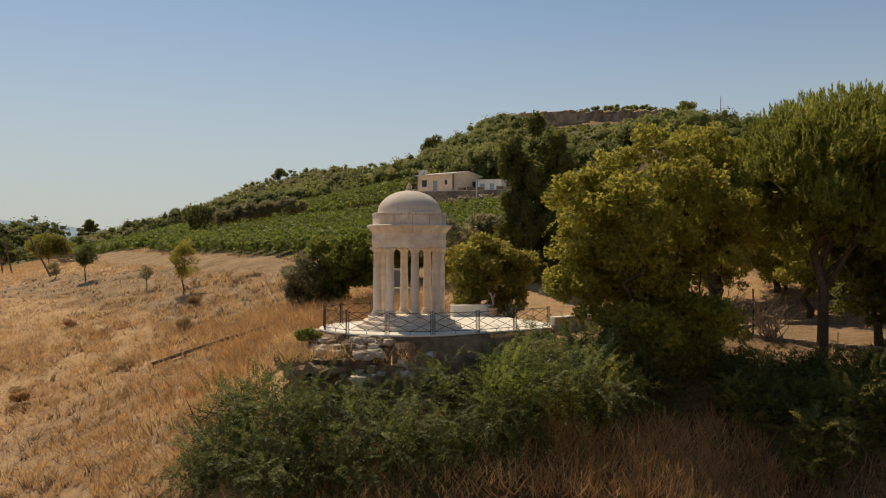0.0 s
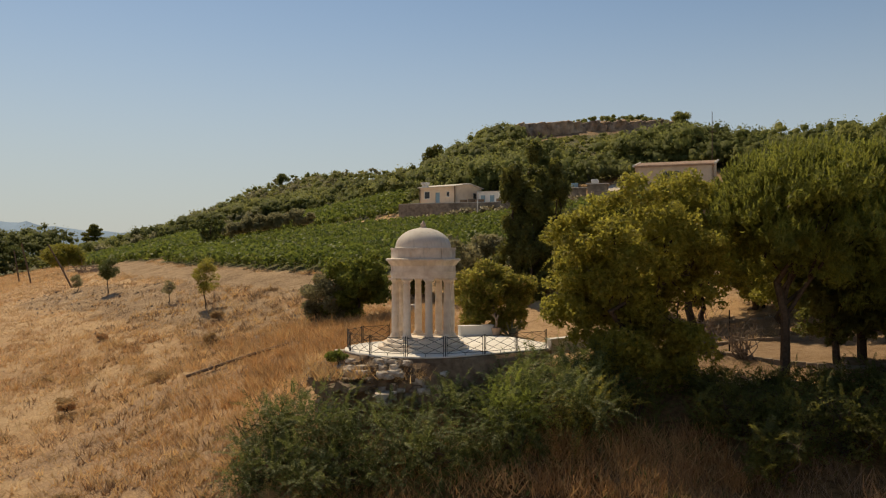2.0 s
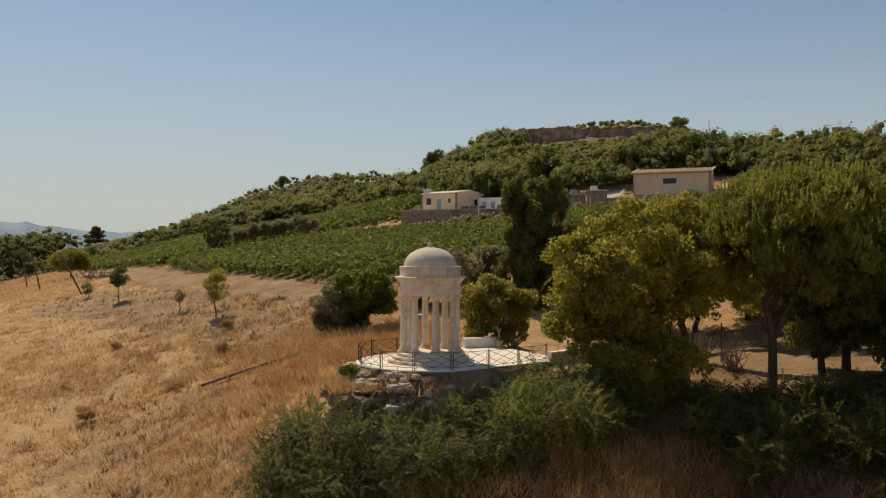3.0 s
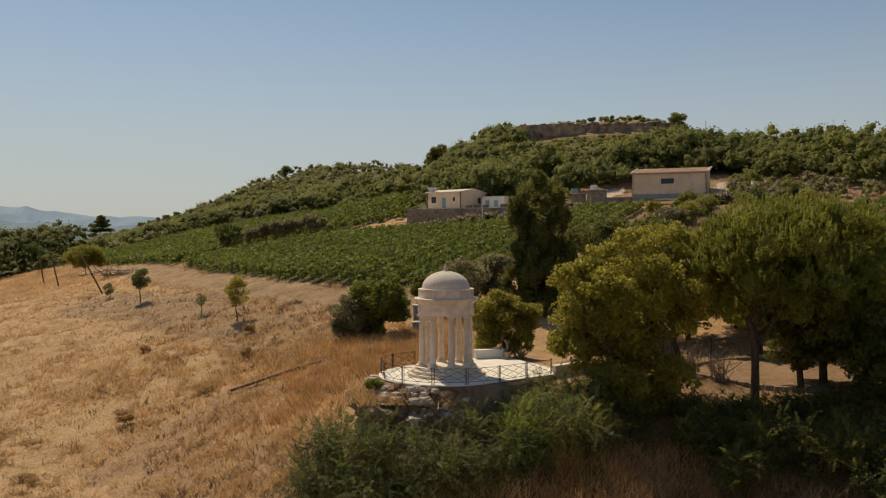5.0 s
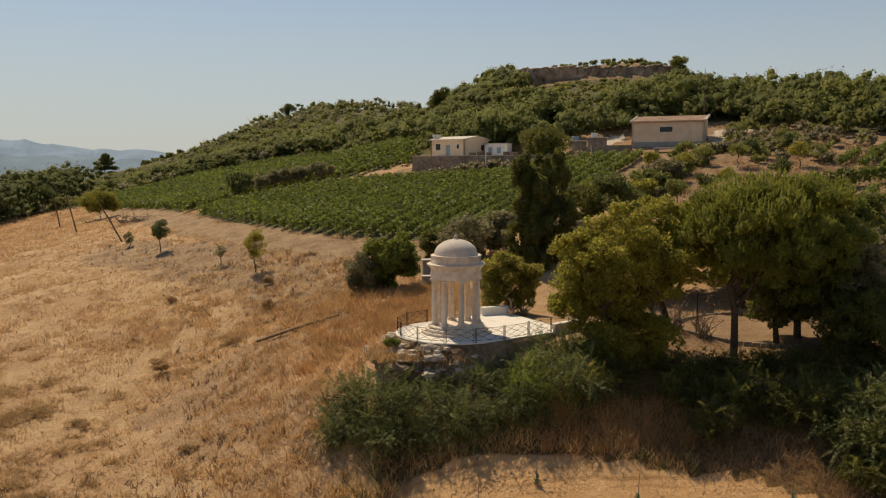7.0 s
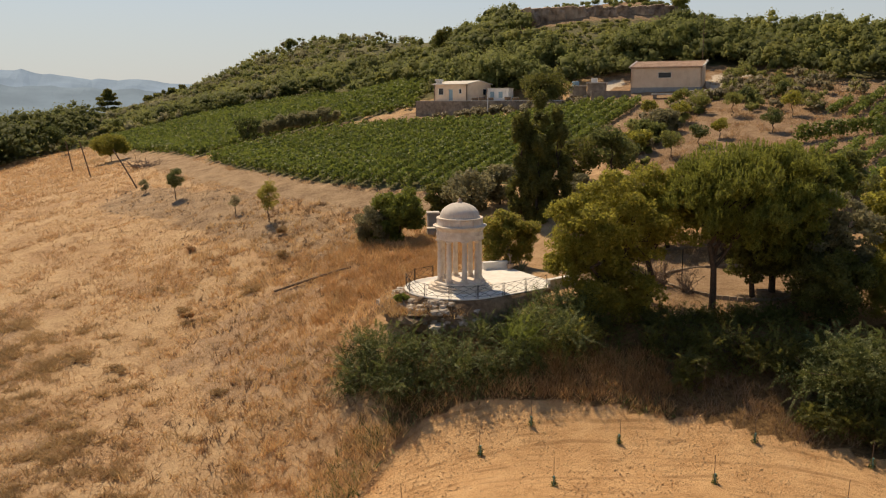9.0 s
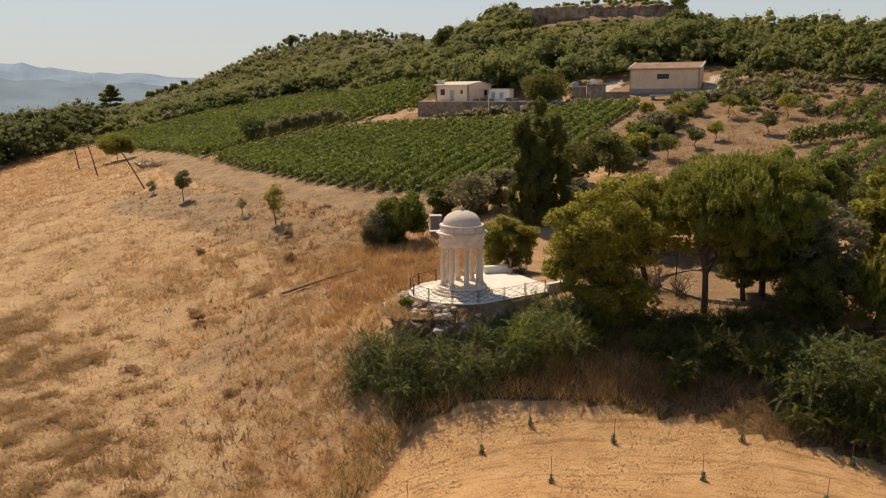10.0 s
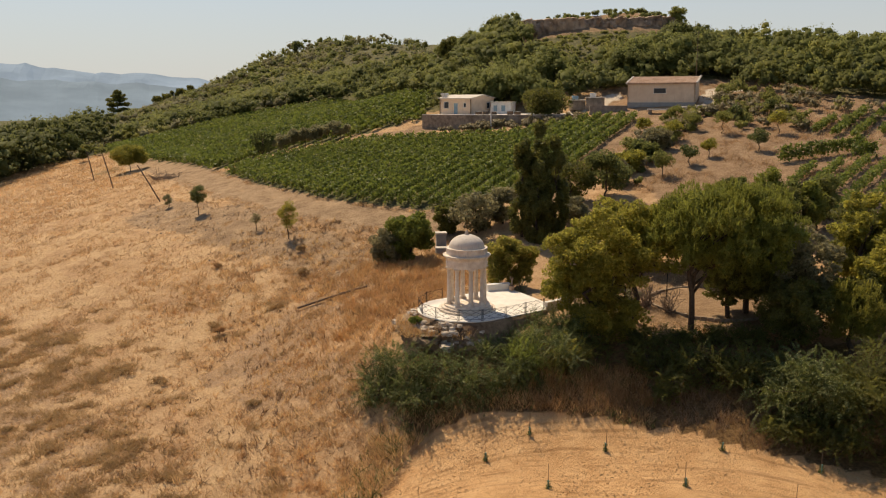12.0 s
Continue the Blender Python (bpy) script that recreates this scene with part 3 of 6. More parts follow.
def inside(x, y, poly):
    x, y = np.asarray(x, float), np.asarray(y, float)
    c = np.zeros(np.broadcast(x, y).shape, bool)
    for (ax, ay), (bx, by) in zip(poly, poly[1:] + poly[:1]):
        cross = ((ay > y) != (by > y)) & (x < (bx - ax) * (y - ay) / (by - ay + 1e-12) + ax)
        c ^= cross
    return c


def rng_of(seed):
    return np.random.default_rng(seed)


def patchy(x, y, scale, seed):
    """Soft random patches between 0 and 1."""
    r = rng_of(seed)
    v = np.zeros_like(x)
    for _ in range(6):
        a, ph = r.uniform(0, 6.28), r.uniform(0, 6.28)
        f = 6.28 / (scale * r.uniform(0.6, 1.8))
        v += np.sin((x * math.cos(a) + y * math.sin(a)) * f + ph + 1.7 * np.sin((y * math.cos(a) - x * math.sin(a)) * f * 0.6 + ph * 2))
    return 1 / (1 + np.exp(-v * 1.1))


TEMPLE = (-1.62, 40.2)



def arc(cx, cy, r, a0, a1, n):
    return [(cx + r * math.cos(radians(a0 + (a1 - a0) * i / n)), cy + r * math.sin(radians(a0 + (a1 - a0) * i / n))) for i in range(n + 1)]


EDGE = arc(*TEMPLE, 4.38, 120, 295, 26) + [(5.25, 39.75), (5.55, 42.4), (2.75, 47.9), (0.3, 47.0)]   # the terrace's outline
PLOUGHED = [(-40, -60), (-22, 0), (-14, 12), (-11.2, 17.5), (-8.6, 22), (-5.2, 28.0), (-1, 29.5), (4, 29.6), (8, 28.7), (14, 26.4), (18, 24), (23.5, 22.2), (32, 17), (60, 10), (80, -60)]
VINES_LOW = [(-45.5, 126), (-40, 117.5), (-34.2, 107.9), (-22.5, 92.4), (-16.9, 87.3), (-11.1, 83.5), (-2.6, 79.8), (8, 82), (14, 93), (20.5, 104.5), (33, 125), (24, 131), (8, 125), (-8, 131.5), (-15, 133.5), (-22, 133.5), (-31, 131.5), (-39, 129)]
VINES_HIGH = [(-108, 230), (-105, 220), (-95, 200.5), (-75.6, 172.8), (-65.8, 158.7), (-47.6, 129.5), (-42, 133), (-34, 138.5), (-23, 141), (-15, 148), (-8.5, 151), (-6, 170), (-20, 198), (-36, 224), (-52, 223), (-69, 223), (-88, 224)]
TRACK = [(12, 80), (14.5, 92), (22, 104), (34, 123.5), (36, 129), (46, 129), (53, 138), (60, 147)]
VERGE = [(-80, 176), (-70, 161), (-53, 132), (-41, 112), (-26, 91), (-14, 81), (-4, 75)]
YARD_FLOOR = [(-8.2, 143.3), (-2.5, 140.1), (4.5, 138.3), (11, 135.7), (19.5, 133.7), (24.5, 135), (24, 143), (16, 149), (2, 153)]
WEEDY = [(-48, 55), (-43, 46), (-40, 38), (-34, 30), (-31, 24)]   # the low part of the field, full of dead weeds
GARDEN_BED, GARDEN_R = (21.0, 45.3), 5.7


def zones(x, y):
    out = {}
    out["plough"] = inside(x, y, PLOUGHED).astype(float)
    along = near_line(x, y, [(-50, 103), (-40, 94), (-25, 77), (-14, 66)])
    out["blond"] = sstep(-(x + 0.12 * (y - 50)), 13, 24) * (0.25 + 0.75 * patchy(x, y, 17, 15))
    out["mauve"] = np.maximum(sstep(-near_line(x, y, [(-11, 36), (-18, 40), (-22, 44), (-19, 51), (-14, 57)]), -6.0, -2.5) * (0.45 + 0.65 * patchy(x, y, 6, 17)), sstep(-near_line(x, y, WEEDY), -7, -2) * patchy(x, y, 5, 18))
    out["gravel"] = np.maximum(sstep(-along, -9, -2) * (0.6 + 0.5 * patchy(x, y, 8, 28)), sstep(-near_line(x, y, VERGE), -6, -3) * (0.6 + 0.35 * patchy(x, y, 6, 27)))
    soil = sstep(-near_line(x, y, TRACK), -3.2, -1.6)
    soil = np.maximum(soil, sstep(-np.hypot((x - 20) / 1.3, y - 48), -11, -9))
    soil = np.maximum(soil, sstep(x, 22, 26) * sstep(-np.abs(y - 94), -38, -30) * sstep(-x, -78, -70))
    soil = np.maximum(soil, sstep(-near_line(x, y, [(-40, 130), (-24, 136), (-8, 143), (4, 139), (14, 135)]), -3.5, -2))
    soil = np.maximum(soil, sstep(x, 24, 28) * sstep(-x, -72, -66) * sstep(y, 118, 123) * sstep(-y, -152, -147))
    soil = np.maximum(soil, 0.75 * sstep(y, 188, 194) * sstep(-y, -222, -214) * sstep(x, 12, 20) * sstep(-x, -76, -66))
    soil = np.maximum(soil, 0.8 * sstep(-near_line(x, y, [(-60, 229), (-50, 241), (-44, 246)]), -7, -4))
    out["soil"] = soil
    pale = sstep(-near_line(x, y, [(44.4, 127.0), (49.0, 138.5), (52, 141.5), (58, 142.5)]), -2.2, -1.2)
    out["pale"] = np.maximum(pale, sstep(-near_line(x, y, [(18, 138.5), (24, 139.5), (31, 144)]), -2.6, -1.2))
    vine = inside(x, y, VINES_LOW) | inside(x, y, VINES_HIGH)
    crest = sstep(-x, 66, 74) * sstep(x, -123, -115) * sstep(-y, -214, -204)   # the dry field runs on past the leaning poles
    green = np.maximum(sstep(y + 0.15 * x, 150, 162) * (1 - crest), vine * 0.75)
    green = np.maximum(green, 0.62 * sstep(-np.hypot(x + 83, (y - 167) / 1.6), -6, -2))
    green = np.maximum(green, sstep(x, 52, 57) * sstep(y + 0.5 * x, 166, 172))
    green = np.maximum(green, sstep(y + 1.05 * (x - 52), 144, 149) * sstep(x, 50, 53))
    green = np.maximum(green, sstep(-x, 121, 128) * sstep(y, 185, 205))
    green = np.maximum(green, sstep(x, 85, 100))
    bank = np.maximum(sstep(y - 27, 0, 3) * sstep(x, -9, -5), sstep(x, 1, 3) * sstep(y, 8, 12)) * sstep(37.5 - y, 0, 2)
    out["green"] = green
    out["shaded_litter"] = bank
    return out


def build_ground():
    def graded(mid, core, step, far, grow=1.11):
        right = [core]
        d = step
        while right[-1] < far:
            d *= grow
            right.append(right[-1] + d)
        side = np.concatenate([np.arange(0, core, step), right])
        return mid + np.concatenate([-side[:0:-1], side])

    xs, ys = graded(-8, 62, 0.75, 4700), graded(50, 62, 0.75, 4700)
    gx, gy = np.meshgrid(xs, ys)
    gz = height(gx, gy)
    far = sstep(np.hypot(gx, gy - 80), 560, 1000)
    gz = gz * (1 - far) + far * -62
    rough = np.zeros_like(gz)
    rng = np.random.default_rng(5)
    for wave, amp in ((9.0, 0.07), (4.0, 0.045), (2.1, 0.03)):
        for _ in range(4):
            a, ph = rng.uniform(0, 6.28), rng.uniform(0, 6.28)
            rough += amp * 0.5 * np.sin((gx * math.cos(a) + gy * math.sin(a)) * 6.28 / wave + ph + 1.3 * np.sin(gx * 0.21 + ph) + 1.1 * np.sin(gy * 0.17 - ph))
    z = zones(gx, gy)
    gz += rough * (1 - 0.6 * z["plough"]) * (1 - far)
    # a shallow ditch along the ploughed field's dry side, and furrows that curve round its crest
    ditch = near_line(gx, gy, [(-22, 0), (-14, 12), (-11.2, 17.5), (-8.6, 22), (-5.2, 28.2)])
    gz -= 0.5 * np.exp(-(ditch / 0.9) ** 2)
    wide = [(TEMPLE[0] + (x - TEMPLE[0]) * 1.12, TEMPLE[1] + (y - TEMPLE[1]) * 1.12) for x, y in EDGE]
    gz = np.where(inside(gx, gy, wide), np.minimum(gz, -0.42), gz)
    gz = np.where(inside(gx, gy, YARD_FLOOR), np.minimum(gz, 13.7), gz)
    n, m = len(xs), len(ys)
    me = bpy.data.meshes.new("ground")
    me.vertices.add(n * m)
    me.vertices.foreach_set("co", np.stack([gx, gy, gz], -1).astype(np.float32).ravel())
    i = (np.arange(m - 1)[:, None] * n + np.arange(n - 1)).ravel()
    f = np.stack([i, i + 1, i + 1 + n, i + n], 1).astype(np.int32)
    me.loops.add(f.size)
    me.loops.foreach_set("vertex_index", f.ravel())
    me.polygons.add(len(f))
    me.polygons.foreach_set("loop_start", np.arange(0, f.size, 4, dtype=np.int32))
    me.update(calc_edges=True)
    me.polygons.foreach_set("use_smooth", np.ones(len(f), bool))
    for key, v in z.items():
        me.attributes.new(key, "FLOAT", "POINT").data.foreach_set("value", v.astype(np.float32).ravel())
    me.materials.append(M_GROUND)
    return tagged(new("ground", me), "dry straw-coloured hillside with ploughed ochre field", "ground", kind="structure")


build_ground()


# ---- terrace and temple ----
def ring_block(profile, a0, a1, seg=4):
    """A curved stone: a closed profile of (radius, z) swept from angle a0 to a1."""
    vs, fs, n = [], [], len(profile)
    for i in range(seg + 1):
        a = a0 + (a1 - a0) * i / seg
        vs += [(r * math.cos(a), r * math.sin(a), z) for r, z in profile]
    for i in range(seg):
        for k in range(n):
            q = (k + 1) % n
            fs.append((i * n + k, (i + 1) * n + k, (i + 1) * n + q, i * n + q))
    fs.append(tuple(range(n))), fs.append(tuple(seg * n + k for k in range(n - 1, -1, -1)))
    return vs, fs


def prism(outline, z0, z1):
    n = len(outline)
    vs = [(x, y, z0) for x, y in outline] + [(x, y, z1) for x, y in outline]
    fs = [tuple(range(n - 1, -1, -1)), tuple(range(n, 2 * n))]
    fs += [(i, (i + 1) % n, n + (i + 1) % n, n + i) for i in range(n)]
    return vs, fs


def bevelled(data, width=0.02, segments=2):
    bm = bmesh.new()
    vs = [bm.verts.new(v) for v in data[0]]
    for f in data[1]:
        bm.faces.new([vs[i] for i in f])
    bmesh.ops.recalc_face_normals(bm, faces=bm.faces[:])
    sharp = [e for e in bm.edges if len(e.link_faces) == 2 and e.calc_face_angle(0) > 0.6]
    bmesh.ops.bevel(bm, geom=sharp, offset=width, segments=segments, affect="EDGES")
    return bm


def inset(poly, d):
    c = (sum(p[0] for p in poly) / len(poly), sum(p[1] for p in poly) / len(poly))
    return [(c[0] + (x - c[0]) * (1 - d / math.hypot(x - c[0], y - c[1])), c[1] + (y - c[1]) * (1 - d / math.hypot(x - c[0], y - c[1]))) for x, y in poly]


def build_terrace():
    root = thing("terrace", pose(0, 0, 0), "pale stone viewing terrace on a rubble retaining wall", "terrace", kind="structure")
    smooth(part("paving", bevelled(prism(inset(EDGE, 0.1), -0.07, 0.0), 0.02), M_PAVING, root))
    part("retaining_wall", prism(inset(EDGE, 0.2), -2.6, -0.07), M_LEDGE, root, "rubble retaining wall, its brown darkened for the shade under the rim")
    rng = np.random.default_rng(3)
    # rough facing stones of the wall below the rim
    path = inset(EDGE, 0.12)[25:-2]
    proto = []
    for k in range(5):
        bm = bmesh.new()
        bmesh.ops.create_cube(bm, size=1)
        bmesh.ops.bevel(bm, geom=bm.edges[:], offset=0.14, segments=1, affect="EDGES")
        for v in bm.verts:
            v.co += Vector(rng.normal(size=3) * 0.05)
        me = bpy.data.meshes.new("wall_stone")
        bm.to_mesh(me)
        bm.free()
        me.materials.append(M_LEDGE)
        proto.append(me)
    for (ax, ay), (bx, by) in zip(path, path[1:]):
        length, turn = math.hypot(bx - ax, by - ay), math.atan2(by - ay, bx - ax)
        for row in range(4):
            k = rng.uniform(0, 0.2)
            while k < length:
                w = rng.uniform(0.28, 0.55)
                f = min(1, (k + w / 2) / length)
                ob = new("wall_stone", proto[rng.integers(5)])
                ob.parent = root
                ob.matrix_world = Matrix.LocRotScale((ax + (bx - ax) * f, ay + (by - ay) * f, -0.24 - 0.29 * row + rng.normal() * 0.02), Euler((0, 0, turn)), (w * 0.96, 0.2 + rng.uniform(0, 0.08), 0.27))
                k += w
    # the bank of brown earth and stones that hides the wall under the round end
    rim = EDGE[3:27] + [(2.2, 37.3), (4.2, 38.9)]
    vs, fs, m = [], [], 7
    for i, (x, y) in enumerate(rim):
        q, w = rim[max(0, i - 1)], rim[min(len(rim) - 1, i + 1)]
        nx, ny = -(w[1] - q[1]), w[0] - q[0]
        nx, ny = -nx / math.hypot(nx, ny), -ny / math.hypot(nx, ny)
        for k, (out, z) in enumerate(((-0.12, -0.09), (-0.02, -0.2), (0.18, -0.38), (0.42, -0.75), (0.62, -1.25), (0.9, -1.9), (1.3, -3.2))):
            f = noise.fractal(Vector((x * 1.3, y * 1.3, k * 0.7)), 0.8, 2.1, 4)
            o = out + (0.22 * f if k > 1 else 0)
            vs.append((x + nx * o, y + ny * o, z + (0.14 * f if k > 0 else 0)))
    for i in range(len(rim) - 1):
        for k in range(m - 1):
            p = i * m + k
            fs.append((p, p + 1, p + m + 1, p + m))
    earth = tagged(part("earth_bank", (vs, fs), M_EARTH), "brown earth bank with stones below the terrace", "bank", kind="structure")
    smooth(earth, 60)
    return root


def build_temple():
    root = thing("rotunda", pose(*TEMPLE, 0), "round white stone temple with eight columns and a dome", "temple")
    for i, (r, z0) in enumerate(((2.48, 0.0), (2.22, 0.185), (1.98, 0.37))):
        smooth(part("step", lathe([(r - 0.02, z0), (r, z0 + 0.02), (r, z0 + 0.15), (r - 0.03, z0 + 0.185), (0.2, z0 + 0.185)], 72), M_MARBLE, root))
    z = 0.555
    rng = np.random.default_rng(9)
    column = None
    base = lathe([(0.275, 0.0), (0.275, 0.09), (0.255, 0.10), (0.275, 0.125), (0.275, 0.165), (0.235, 0.19), (0.225, 0.215), (0.24, 0.23), (0.24, 0.255), (0.205, 0.28)], 28)
    shaft = lathe([(0.205, 0.28), (0.203, 1.0), (0.198, 1.6), (0.188, 2.2), (0.175, 2.86), (0.19, 2.88), (0.19, 2.915), (0.175, 2.93)], 28)
    cap = lathe([(0.175, 2.93), (0.178, 3.02), (0.20, 3.05), (0.235, 3.10), (0.245, 3.14)], 28)
    for k in range(8):
        a = radians(-90 + 12 + 45 * k)
        x, y = 1.545 * math.cos(a), 1.545 * math.sin(a)
        if column is None:
            column = part("column", shaft, M_MARBLE, root)
            smooth(column)
            smooth(part("column_base", base, M_MARBLE, column))
            smooth(part("capital", cap, M_MARBLE, column))
            part("abacus", box_bm(0.52, 0.52, 0.11, 0.015, (0, 0, 3.14)), M_MARBLE, column)
            part("plinth", box_bm(0.58, 0.58, 0.085, 0.012, (0, 0, -0.002)), M_MARBLE, column)
            column.matrix_basis = pose(x, y, z, 0, 0, math.degrees(a))
        else:
            copy_thing(column, pose(x, y, z, 0, 0, math.degrees(a) + 7 * k))
    t = z + 3.25
    smooth(part("architrave", lathe([(1.36, t), (1.76, t), (1.76, t + 0.15), (1.785, t + 0.16), (1.785, t + 0.30), (1.81, t + 0.315), (1.81, t + 0.36), (1.36, t + 0.36)], 72), M_MARBLE, root))
    smooth(part("frieze", lathe([(1.36, t + 0.36), (1.765, t + 0.36), (1.765, t + 0.66), (1.36, t + 0.66)], 72), M_MARBLE, root))
    smooth(part("ceiling_vault", lathe([(1.4, t + 0.2), (1.38, t + 0.3), (1.25, t + 0.7), (0.9, t + 1.1), (0.1, t + 1.3)], 48), M_DOME, root))
    n = 26
    for k in range(n):
        a = 2 * math.pi * k / n
        d = 0.004 + 0.002 * rng.uniform()
        q = rng.normal() * 0.006
        ob = part("cornice_stone", ring_block([(1.3, t + 0.66), (1.78, t + 0.66), (1.80, t + 0.70), (1.98 + q, t + 0.93), (2.04 + q, t + 0.95), (2.04 + q, t + 1.03), (1.95, t + 1.065), (1.3, t + 1.075)], a + d, a + 2 * math.pi / n - d, 4), M_MARBLE, root)
    s = t + 1.07
    smooth(part("drum_core", lathe([(1.5, s - 0.1), (1.70, s - 0.1), (1.70, s + 0.5), (1.5, s + 0.5)], 64), M_MARBLE, root))
    for row, (z0, z1, n) in enumerate(((s, s + 0.45, 13), (s + 0.452, s + 0.56, 17))):
        for k in range(n):
            a = 2 * math.pi * (k + 0.3 * row) / n
            d, q = 0.005, rng.normal() * 0.008
            r = (1.755 if row == 0 else 1.785) + q
            part("drum_stone", ring_block([(1.66 if row == 0 else 1.2, z0), (r, z0), (r, z1 - 0.012), (r - 0.012, z1), (1.66 if row == 0 else 1.2, z1)], a + d, a + 2 * math.pi / n - d, 6), M_MARBLE, root)
    b = s + 0.50
    prof = [(1.54, b), (1.545, b + 0.06)] + [(1.52 * math.cos(u), b + 0.07 + 1.09 * math.sin(u)) for u in np.linspace(0.02, 1.53, 26)]
    smooth(part("dome", lathe(prof, 72), M_DOME, root, "smooth grey plaster dome"))
    e = b + 1.13
    smooth(part("finial", lathe([(0.22, e), (0.20, e + 0.06), (0.11, e + 0.10), (0.13, e + 0.14), (0.15, e + 0.2), (0.13, e + 0.26), (0.07, e + 0.31), (0.045, e + 0.38), (0.008, e + 0.43)], 20), M_FINIAL, root, "small carved rust-stained finial"))
    return root


def build_railing():
    root = thing("railing", pose(0, 0, 0), "dark wrought iron railing with crossed bars round the terrace", "railing")
    on_ring = [(TEMPLE[0] + 4.18 * math.cos(radians(a)), TEMPLE[1] + 4.18 * math.sin(radians(a))) for a in (120, 148, 176, 203.5, 231.2, 259, 286.5)]
    posts = on_ring + [(1.55, 37.05), (3.3, 38.45), (5.05, 39.85)]
    bar = 0.014
    for i, (p, q) in enumerate(zip(posts, posts[1:])):
        way = Vector((q[0] - p[0], q[1] - p[1], 0)).normalized()
        a, b = Vector((*p, 0)) + way * 0.09, Vector((*q, 0)) - way * 0.09
        for foot in (a, b):
            part("post", tube([foot, foot + Vector((0, 0, 1.0))], [0.019, 0.019], 6), M_IRON, root)
        lo, hi = Vector((0, 0, 0.14)), Vector((0, 0, 0.93))
        mid = (a + b) / 2
        half = Vector((0, 0, 0.535))
        panel = part("top_rail", tube([a + hi, b + hi], [bar, bar], 5), M_IRON, root)
        part("bottom_rail", tube([a + lo, b + lo], [bar, bar], 5), M_IRON, panel)
        for s0, s1 in ((a + lo, b + hi), (a + hi, b + lo), (a + half, mid + hi), (mid + hi, b + half), (b + half, mid + lo), (mid + lo, a + half)):
            part("lattice_bar", tube([s0, s1], [0.012, 0.012], 5), M_IRON, panel)
        part("stub", tube([mid, mid + lo], [0.014, 0.014], 5), M_IRON, panel)
        part("stub", tube([mid + hi, mid + Vector((0, 0, 1.0))], [0.014, 0.014], 5), M_IRON, panel)
    for p in posts:
        part("middle_post", tube([(*p, 0), (*p, 1.02)], [0.023, 0.023], 6), M_IRON, root)
    return root


def build_bench():
    root = thing("stone_bench", pose(1.52, 47.05, 0, 0, 0, 17), "low white rendered bench wall on the terrace", "bench")
    smooth(part("seat_block", box_bm(2.2, 0.5, 0.56, 0.03), M_WHITE, root))
    smooth(part("slab", box_bm(2.26, 0.56, 0.07, 0.02, (0, 0, 0.56)), M_WHITE, root))
    wall = thing("parapet", pose(6.45, 41.6, -0.5, 0, 0, 38), "low grey rendered parapet with a pale coping", "wall")
    part("wall_body", box_bm(2.9, 0.35, 0.85, 0.02), M_CONCRETE, wall)
    part("coping", box_bm(3.0, 0.45, 0.08, 0.02, (0, 0, 0.85)), M_WHITE, wall)


def rock(name, x, y, z, sx, sy, sz, seed, label, mat=None, group="", cuts=3, rough=0.22):
    bm = bmesh.new()
    bmesh.ops.create_icosphere(bm, subdivisions=cuts, radius=1)
    off = Vector((seed * 3.1, seed * 1.7, seed * 0.9))
    for v in bm.verts:
        d = v.co.normalized()
        k = 1 + rough * noise.noise(d * 1.6 + off) * 2 + rough * 0.8 * noise.noise(d * 4 + off) + rough * 0.5 * noise.noise(d * 9 + off)
        v.co = Vector((max(-0.85, min(0.85, d.x * k)), max(-0.85, min(0.85, d.y * k)), max(-0.7, min(0.62, d.z * k))))
        v.co = Vector((v.co.x * sx, v.co.y * sy, v.co.z * sz))
    me = bpy.data.meshes.new(name)
    bm.to_mesh(me)
    bm.free()
    me.materials.append(mat or M_ROCK)
    ob = new(name, me)
    ob.matrix_world = pose(x, y, z, 0, 0, seed * 47 % 360)
    return tagged(ob, label, "rock", group)


